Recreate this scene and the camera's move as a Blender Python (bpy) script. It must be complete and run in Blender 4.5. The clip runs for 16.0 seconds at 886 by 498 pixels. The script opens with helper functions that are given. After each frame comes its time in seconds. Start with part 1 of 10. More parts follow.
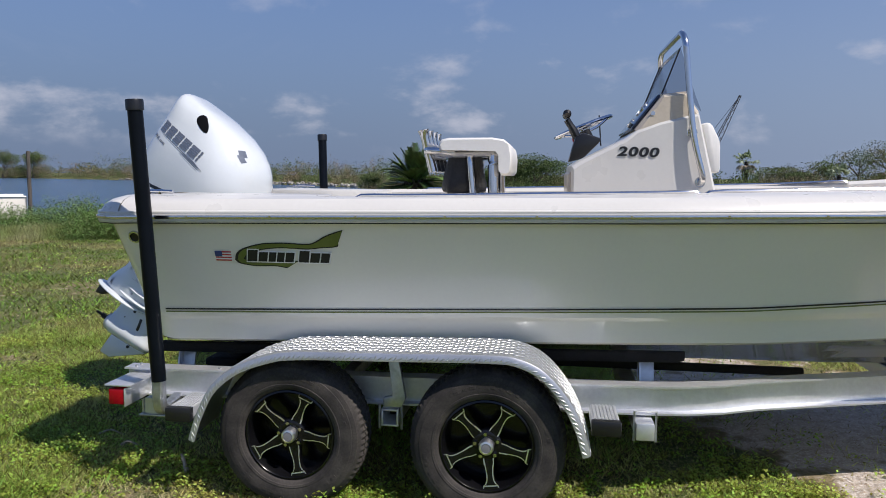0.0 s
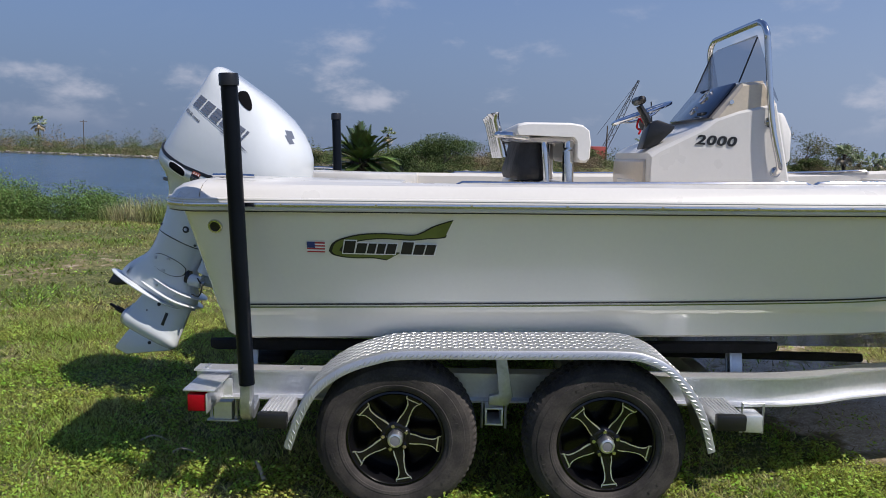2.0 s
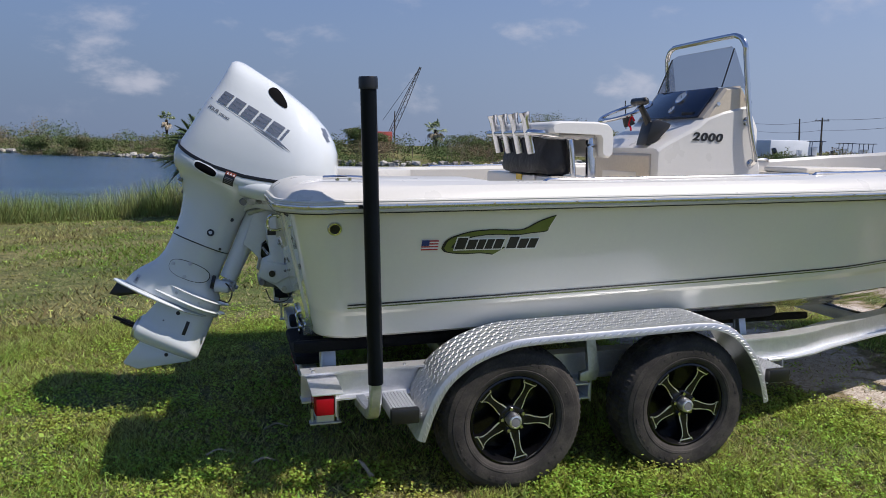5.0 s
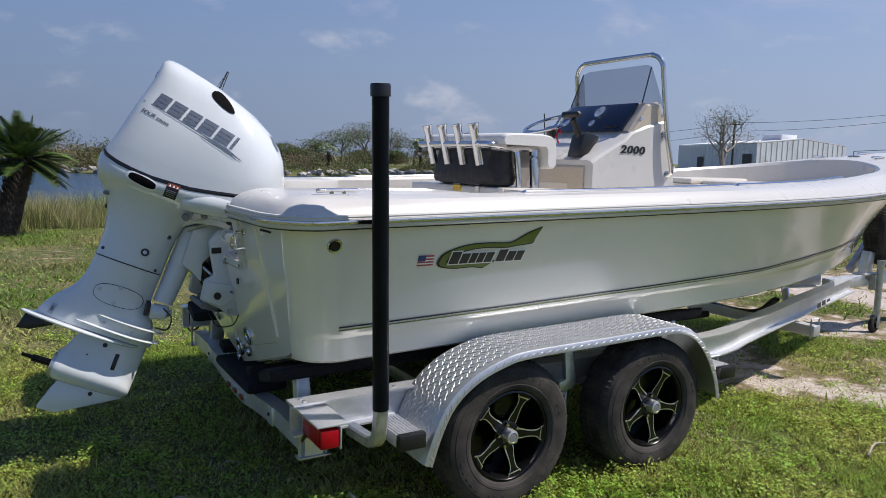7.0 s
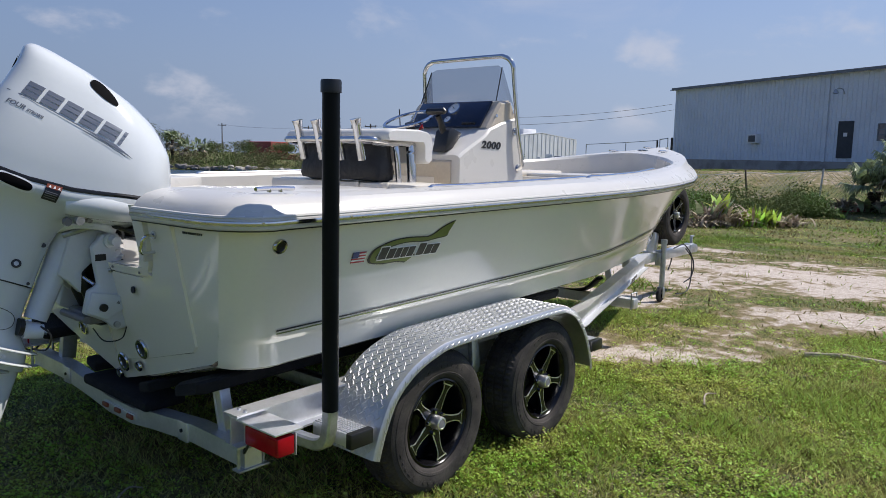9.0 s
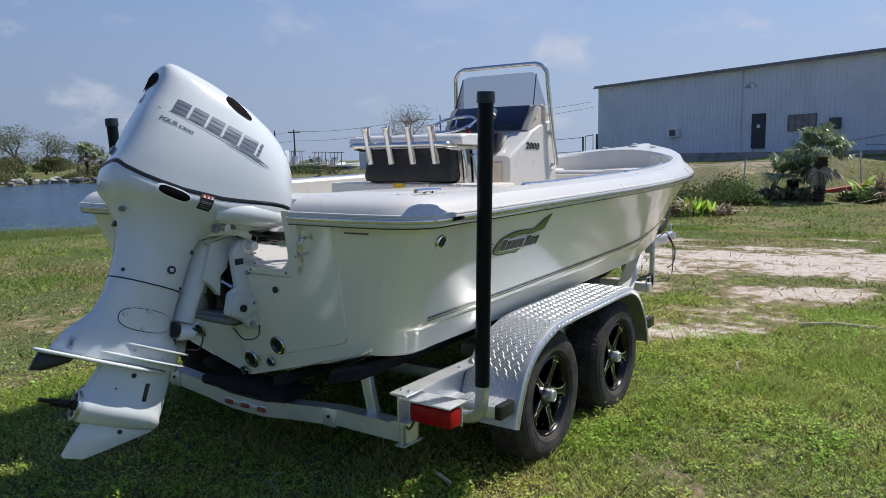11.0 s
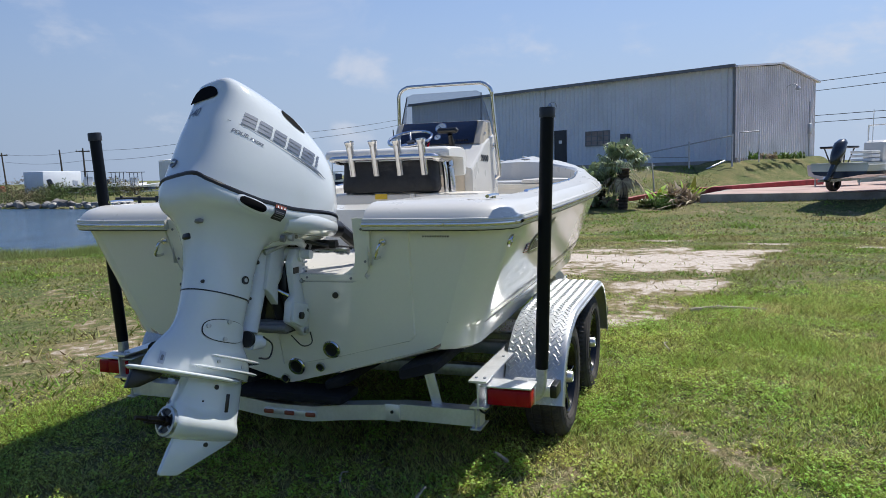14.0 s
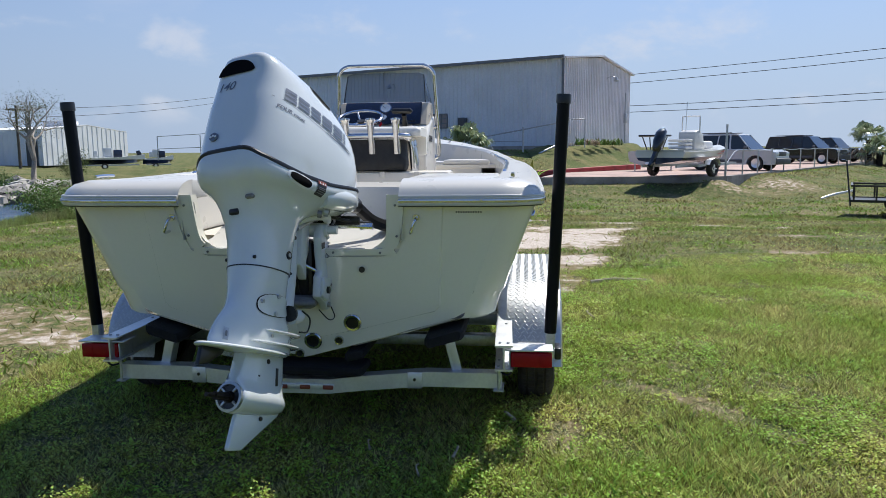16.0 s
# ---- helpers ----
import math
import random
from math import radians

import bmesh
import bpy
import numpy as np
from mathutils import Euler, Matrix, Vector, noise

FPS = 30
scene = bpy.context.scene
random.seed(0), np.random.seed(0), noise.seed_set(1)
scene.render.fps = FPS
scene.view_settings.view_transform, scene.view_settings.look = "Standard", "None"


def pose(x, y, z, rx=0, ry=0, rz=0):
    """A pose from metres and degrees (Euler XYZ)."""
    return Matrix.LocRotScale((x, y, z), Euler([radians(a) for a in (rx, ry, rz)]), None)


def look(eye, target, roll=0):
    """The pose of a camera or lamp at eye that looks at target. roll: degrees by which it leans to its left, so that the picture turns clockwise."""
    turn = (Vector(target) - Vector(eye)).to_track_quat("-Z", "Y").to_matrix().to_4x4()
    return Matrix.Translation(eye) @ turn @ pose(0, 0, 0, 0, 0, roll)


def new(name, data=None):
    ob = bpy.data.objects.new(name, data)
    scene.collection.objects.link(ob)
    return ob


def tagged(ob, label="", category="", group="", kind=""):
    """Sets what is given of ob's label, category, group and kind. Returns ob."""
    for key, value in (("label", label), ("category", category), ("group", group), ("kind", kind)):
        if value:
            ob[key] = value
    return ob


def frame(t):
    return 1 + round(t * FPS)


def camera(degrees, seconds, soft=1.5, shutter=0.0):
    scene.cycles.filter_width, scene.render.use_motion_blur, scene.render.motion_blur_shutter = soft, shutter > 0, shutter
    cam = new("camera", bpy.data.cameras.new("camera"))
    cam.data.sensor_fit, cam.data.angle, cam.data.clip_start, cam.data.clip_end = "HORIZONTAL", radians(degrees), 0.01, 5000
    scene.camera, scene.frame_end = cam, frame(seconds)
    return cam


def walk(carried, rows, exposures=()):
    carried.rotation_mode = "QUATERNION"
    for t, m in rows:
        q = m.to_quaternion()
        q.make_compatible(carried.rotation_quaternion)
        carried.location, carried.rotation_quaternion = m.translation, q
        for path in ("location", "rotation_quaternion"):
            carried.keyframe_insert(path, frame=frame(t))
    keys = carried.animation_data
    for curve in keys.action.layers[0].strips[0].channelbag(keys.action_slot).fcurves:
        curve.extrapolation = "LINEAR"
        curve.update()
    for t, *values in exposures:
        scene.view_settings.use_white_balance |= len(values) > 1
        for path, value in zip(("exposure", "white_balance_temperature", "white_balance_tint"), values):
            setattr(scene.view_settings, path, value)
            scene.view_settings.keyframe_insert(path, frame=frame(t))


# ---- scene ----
cam = camera(62.0, 16.0, soft=0.5)
METRES, EYE, TILT, LEAN, TURN = 6.76, 1.492, 0.0, 0.0, 7.7
PATH = [
    (0, (0.087, 0.063, 1.414), (-0.189, 2.034, 1.217), 0.5),
    (0.5, (-0.15, 0.025, 1.43), (-0.348, 2.005, 1.228), 0.5),
    (1, (-0.35, 0.029, 1.436), (-0.49, 2.013, 1.23), 0.7),
    (1.5, (-0.568, 0.122, 1.433), (-0.653, 2.108, 1.216), 1.3),
    (2, (-0.783, 0.169, 1.434), (-0.798, 2.153, 1.184), 1.4),
    (2.5, (-1.047, 0.143, 1.452), (-0.991, 2.122, 1.166), 1.0),
    (3, (-1.269, 0.151, 1.45), (-1.128, 2.123, 1.149), 0.7),
    (3.5, (-1.44, 0.14, 1.462), (-1.173, 2.1, 1.17), 0.8),
    (4, (-1.681, 0.103, 1.469), (-1.297, 2.044, 1.18), 0.7),
    (6.3, (-2.56, 0.455, 1.47), (-1.779, 2.279, 1.214), 1.1),
    (6.5, (-2.62, 0.508, 1.472), (-1.788, 2.308, 1.218), 1.0),
    (7, (-2.757, 0.573, 1.466), (-1.745, 2.281, 1.221), 1.4),
    (7.5, (-2.965, 0.597, 1.473), (-1.757, 2.173, 1.231), 1.8),
    (8, (-3.066, 0.685, 1.462), (-1.713, 2.138, 1.224), 1.7),
    (8.2, (-3.103, 0.758, 1.466), (-1.708, 2.17, 1.219), 1.8),
    (10.3, (-3.826, 1.223, 1.466), (-2.239, 2.417, 1.229), -0.5),
    (10.5, (-3.912, 1.29, 1.466), (-2.315, 2.47, 1.228), -0.6),
    (11, (-4.122, 1.42, 1.461), (-2.494, 2.556, 1.218), -0.7),
    (11.5, (-4.326, 1.488, 1.459), (-2.662, 2.567, 1.204), -1.0),
    (12, (-4.481, 1.654, 1.457), (-2.778, 2.667, 1.189), -1.3),
    (12.5, (-4.599, 1.832, 1.449), (-2.857, 2.781, 1.193), -1.7),
    (13, (-4.717, 1.919, 1.458), (-2.937, 2.798, 1.219), -1.7),
    (13.5, (-4.819, 2.033, 1.459), (-2.995, 2.825, 1.241), -1.7),
    (14, (-4.914, 2.271, 1.446), (-3.044, 2.95, 1.238), -1.6),
    (14.5, (-5.027, 2.499, 1.453), (-3.117, 3.046, 1.222), -1.0),
    (15, (-5.17, 2.694, 1.45), (-3.233, 3.116, 1.189), -0.4),
    (15.5, (-5.262, 2.886, 1.458), (-3.306, 3.201, 1.182), -0.3),
    (16, (-5.327, 3.134, 1.455), (-3.357, 3.358, 1.188), -0.5),
]
walk(cam, [(t, look(eye, target, roll)) for t, eye, target, roll in PATH],
     exposures=((0.0, 0.02, 6550, 14), (4.0, 0.02, 6550, 14), (8.0, 0.03, 6550, 13), (12.0, 0.16, 6500, 10), (16.0, 0.26, 6500, 8)))

# ---- world, sun and sky ----
SUN_DIR = Vector((0.83, -0.46, 1.33)).normalized()
sky_world = bpy.data.worlds.new("daylight")
scene.world = sky_world
sky_world.use_nodes = True
wn, wl = sky_world.node_tree.nodes, sky_world.node_tree.links
wn.clear()
w_out = wn.new("ShaderNodeOutputWorld")
w_bg = wn.new("ShaderNodeBackground")
w_sky = wn.new("ShaderNodeTexSky")
w_sky.sky_type = "NISHITA"
w_sky.sun_disc = False
w_sky.sun_elevation = math.asin(SUN_DIR.z)
w_sky.sun_rotation = math.atan2(SUN_DIR.x, SUN_DIR.y)
w_sky.altitude = 10
w_sky.air_density, w_sky.dust_density, w_sky.ozone_density = 1.0, 0.3, 2.5
w_co = wn.new("ShaderNodeTexCoord")
w_sep = wn.new("ShaderNodeSeparateXYZ")
wl.new(w_co.outputs["Generated"], w_sep.inputs[0])


def w_math(op, a, b=None):
    n = wn.new("ShaderNodeMath")
    n.operation = op
    for i, v in enumerate((a, b)):
        if v is None:
            continue
        if isinstance(v, (int, float)):
            n.inputs[i].default_value = v
        else:
            wl.new(v, n.inputs[i])
    return n.outputs[0]


def w_noise(vec, scale, detail, rough, dist=0.0):
    n = wn.new("ShaderNodeTexNoise")
    n.inputs["Scale"].default_value, n.inputs["Detail"].default_value = scale, detail
    n.inputs["Roughness"].default_value, n.inputs["Distortion"].default_value = rough, dist
    wl.new(vec, n.inputs["Vector"])
    return n.outputs["Fac"]


def w_ramp(fac, a, b):
    n = wn.new("ShaderNodeMapRange")
    n.interpolation_type = "SMOOTHSTEP"
    wl.new(fac, n.inputs[0])
    n.inputs[1].default_value, n.inputs[2].default_value = a, b
    return n.outputs[0]


# low cumulus: the direction, flattened towards the horizon
w_map = wn.new("ShaderNodeMapping")
w_map.inputs["Scale"].default_value = (1.0, 1.0, 1.9)
w_map.inputs["Location"].default_value = (0.35, 0.1, 0.0)
wl.new(w_co.outputs["Generated"], w_map.inputs[0])
w_cum = w_ramp(w_noise(w_map.outputs[0], 6.5, 7, 0.56, 0.15), 0.545, 0.72)
w_low = w_math("MULTIPLY", w_ramp(w_sep.outputs[2], 0.015, 0.07), w_ramp(w_sep.outputs[2], 0.30, 0.10))
w_cum = w_math("MULTIPLY", w_cum, w_low)
# thin high streaks
w_map2 = wn.new("ShaderNodeMapping")
w_map2.inputs["Scale"].default_value = (0.7, 2.4, 4.0)
w_map2.inputs["Rotation"].default_value = (0.0, 0.2, 0.5)
wl.new(w_co.outputs["Generated"], w_map2.inputs[0])
w_cir = w_math("MULTIPLY", w_ramp(w_noise(w_map2.outputs[0], 2.2, 7, 0.6, 0.6), 0.52, 0.85), 0.5)
w_cloud = w_math("MAXIMUM", w_math("MULTIPLY", w_cum, 0.62), w_math("MULTIPLY", w_cir, w_ramp(w_sep.outputs[2], 0.05, 0.3)))
w_mix = wn.new("ShaderNodeMixRGB")
wl.new(w_cloud, w_mix.inputs[0])
# clear sky a little bluer, with pale haze towards the horizon
w_tint = wn.new("ShaderNodeMixRGB")
w_tint.blend_type = "MULTIPLY"
w_tint.inputs[0].default_value = 1.0
wl.new(w_sky.outputs[0], w_tint.inputs[1])
w_tint.inputs[2].default_value = (0.70, 0.80, 1.0, 1)
w_haze = wn.new("ShaderNodeMixRGB")
wl.new(w_math("MULTIPLY", w_math("POWER", w_ramp(w_sep.outputs[2], 0.55, 0.0), 1.5), 0.95), w_haze.inputs[0])
wl.new(w_tint.outputs[0], w_haze.inputs[1])
w_sunward = wn.new("ShaderNodeVectorMath")
w_sunward.operation = "DOT_PRODUCT"
wl.new(w_co.outputs["Generated"], w_sunward.inputs[0])
w_sunward.inputs[1].default_value = (SUN_DIR.x, SUN_DIR.y, 0.0)
w_hcol = wn.new("ShaderNodeMixRGB")
wl.new(w_ramp(w_sunward.outputs["Value"], -0.6, 0.7), w_hcol.inputs[0])
w_hcol.inputs[1].default_value = (1.20, 1.72, 2.76, 1)
w_hcol.inputs[2].default_value = (3.35, 4.10, 5.5, 1)
wl.new(w_hcol.outputs[0], w_haze.inputs[2])
wl.new(w_haze.outputs[0], w_mix.inputs[1])
w_mix.inputs[2].default_value = (5.0, 5.2, 5.9, 1)
wl.new(w_mix.outputs[0], w_bg.inputs[0])
w_bg.inputs[1].default_value = 0.115
wl.new(w_bg.outputs[0], w_out.inputs[0])

sun_data = bpy.data.lights.new("sun", "SUN")
sun_data.energy, sun_data.angle, sun_data.color = 4.85, radians(0.53), (1.0, 0.955, 0.88)
sun = new("sun", sun_data)
sun.matrix_world = look(SUN_DIR * 60, (0, 0, 0))


# ---- materials ----
from mathutils.bvhtree import BVHTree


def mat(name, col, rough=0.5, metal=0.0, var=0.12, scale=3.0, fine=0.06, fscale=60.0, bump=0.0, bscale=80.0, coat=0.0,
        island=0.0, rand=0.0, col2=None, cmix=(0.45, 0.65), spec=0.5, trans=0.0):
    """A surface with wear at two scales: broad patches of col2 (or a darker col) and a fine grain; island/rand vary pieces."""
    m = bpy.data.materials.new(name)
    m.use_nodes = True
    nt = m.node_tree
    b = nt.nodes["Principled BSDF"]
    co = nt.nodes.new("ShaderNodeTexCoord")

    def noise_at(sc, det=4.0):
        n = nt.nodes.new("ShaderNodeTexNoise")
        n.inputs["Scale"].default_value, n.inputs["Detail"].default_value = sc, det
        nt.links.new(co.outputs["Object"], n.inputs["Vector"])
        return n.outputs["Fac"]

    big = nt.nodes.new("ShaderNodeMapRange")
    big.inputs[1].default_value, big.inputs[2].default_value = cmix
    nt.links.new(noise_at(scale), big.inputs[0])
    mix = nt.nodes.new("ShaderNodeMixRGB")
    c2 = col2 or tuple(c * (1 - var) for c in col)
    mix.inputs[1].default_value, mix.inputs[2].default_value = (*col, 1), (*c2, 1)
    nt.links.new(big.outputs[0], mix.inputs[0])
    last = mix.outputs[0]
    hsv = nt.nodes.new("ShaderNodeHueSaturation")
    val = nt.nodes.new("ShaderNodeMapRange")
    val.inputs[1].default_value, val.inputs[2].default_value = 0.25, 0.75
    val.inputs[3].default_value, val.inputs[4].default_value = 1 - fine, 1 + fine
    nt.links.new(noise_at(fscale, 2.0), val.inputs[0])
    value = val.outputs[0]
    for amount, source in ((island, "g"), (rand, "o")):
        if amount:
            src = nt.nodes.new("ShaderNodeNewGeometry").outputs["Random Per Island"] if source == "g" else nt.nodes.new("ShaderNodeObjectInfo").outputs["Random"]
            r = nt.nodes.new("ShaderNodeMapRange")
            r.inputs[3].default_value, r.inputs[4].default_value = 1 - amount, 1 + amount
            nt.links.new(src, r.inputs[0])
            mul = nt.nodes.new("ShaderNodeMath")
            mul.operation = "MULTIPLY"
            nt.links.new(value, mul.inputs[0])
            nt.links.new(r.outputs[0], mul.inputs[1])
            value = mul.outputs[0]
            hue = nt.nodes.new("ShaderNodeMapRange")
            hue.inputs[3].default_value, hue.inputs[4].default_value = 0.5 - 0.06 * amount, 0.5 + 0.05 * amount
            nt.links.new(src, hue.inputs[0])
            nt.links.new(hue.outputs[0], hsv.inputs["Hue"])
    nt.links.new(value, hsv.inputs["Value"])
    nt.links.new(last, hsv.inputs["Color"])
    nt.links.new(hsv.outputs[0], b.inputs["Base Color"])
    b.inputs["Metallic"].default_value = metal
    b.inputs["Specular IOR Level"].default_value = spec
    b.inputs["Coat Weight"].default_value = coat
    b.inputs["Coat Roughness"].default_value = 0.04
    rr = nt.nodes.new("ShaderNodeMapRange")
    rr.inputs[3].default_value, rr.inputs[4].default_value = max(0.02, rough * 0.85), min(1, rough * 1.2)
    nt.links.new(noise_at(scale * 4), rr.inputs[0])
    nt.links.new(rr.outputs[0], b.inputs["Roughness"])
    if bump:
        bp = nt.nodes.new("ShaderNodeBump")
        bp.inputs["Strength"].default_value, bp.inputs["Distance"].default_value = 1.0, bump
        nt.links.new(noise_at(bscale, 3.0), bp.inputs["Height"])
        nt.links.new(bp.outputs[0], b.inputs["Normal"])
    if trans:
        # thin leaves let some light through
        tr = nt.nodes.new("ShaderNodeBsdfTranslucent")
        nt.links.new(hsv.outputs[0], tr.inputs[0])
        ms = nt.nodes.new("ShaderNodeMixShader")
        ms.inputs[0].default_value = trans
        nt.links.new(b.outputs[0], ms.inputs[1])
        nt.links.new(tr.outputs[0], ms.inputs[2])
        nt.links.new(ms.outputs[0], nt.nodes["Material Output"].inputs[0])
    return m


def glass_mat(name, tint, alpha, rough=0.02):
    m = bpy.data.materials.new(name)
    m.use_nodes = True
    nt = m.node_tree
    nt.nodes.clear()
    out = nt.nodes.new("ShaderNodeOutputMaterial")
    gl, tp, mx, fr, pw, sc = (nt.nodes.new("ShaderNode" + k) for k in ("BsdfGlossy", "BsdfTransparent", "MixShader", "LayerWeight", "Math", "MapRange"))
    gl.inputs["Roughness"].default_value = rough
    tp.inputs[0].default_value = (*[1 - alpha * (1 - c) for c in tint], 1)
    fr.inputs[0].default_value = 0.5
    pw.operation, pw.inputs[1].default_value = "POWER", 4.0
    sc.inputs[3].default_value, sc.inputs[4].default_value = 0.03, 0.6
    nt.links.new(fr.outputs["Facing"], pw.inputs[0])
    nt.links.new(pw.outputs[0], sc.inputs[0])
    nt.links.new(sc.outputs[0], mx.inputs[0])
    nt.links.new(tp.outputs[0], mx.inputs[1])
    nt.links.new(gl.outputs[0], mx.inputs[2])
    nt.links.new(mx.outputs[0], out.inputs[0])
    return m


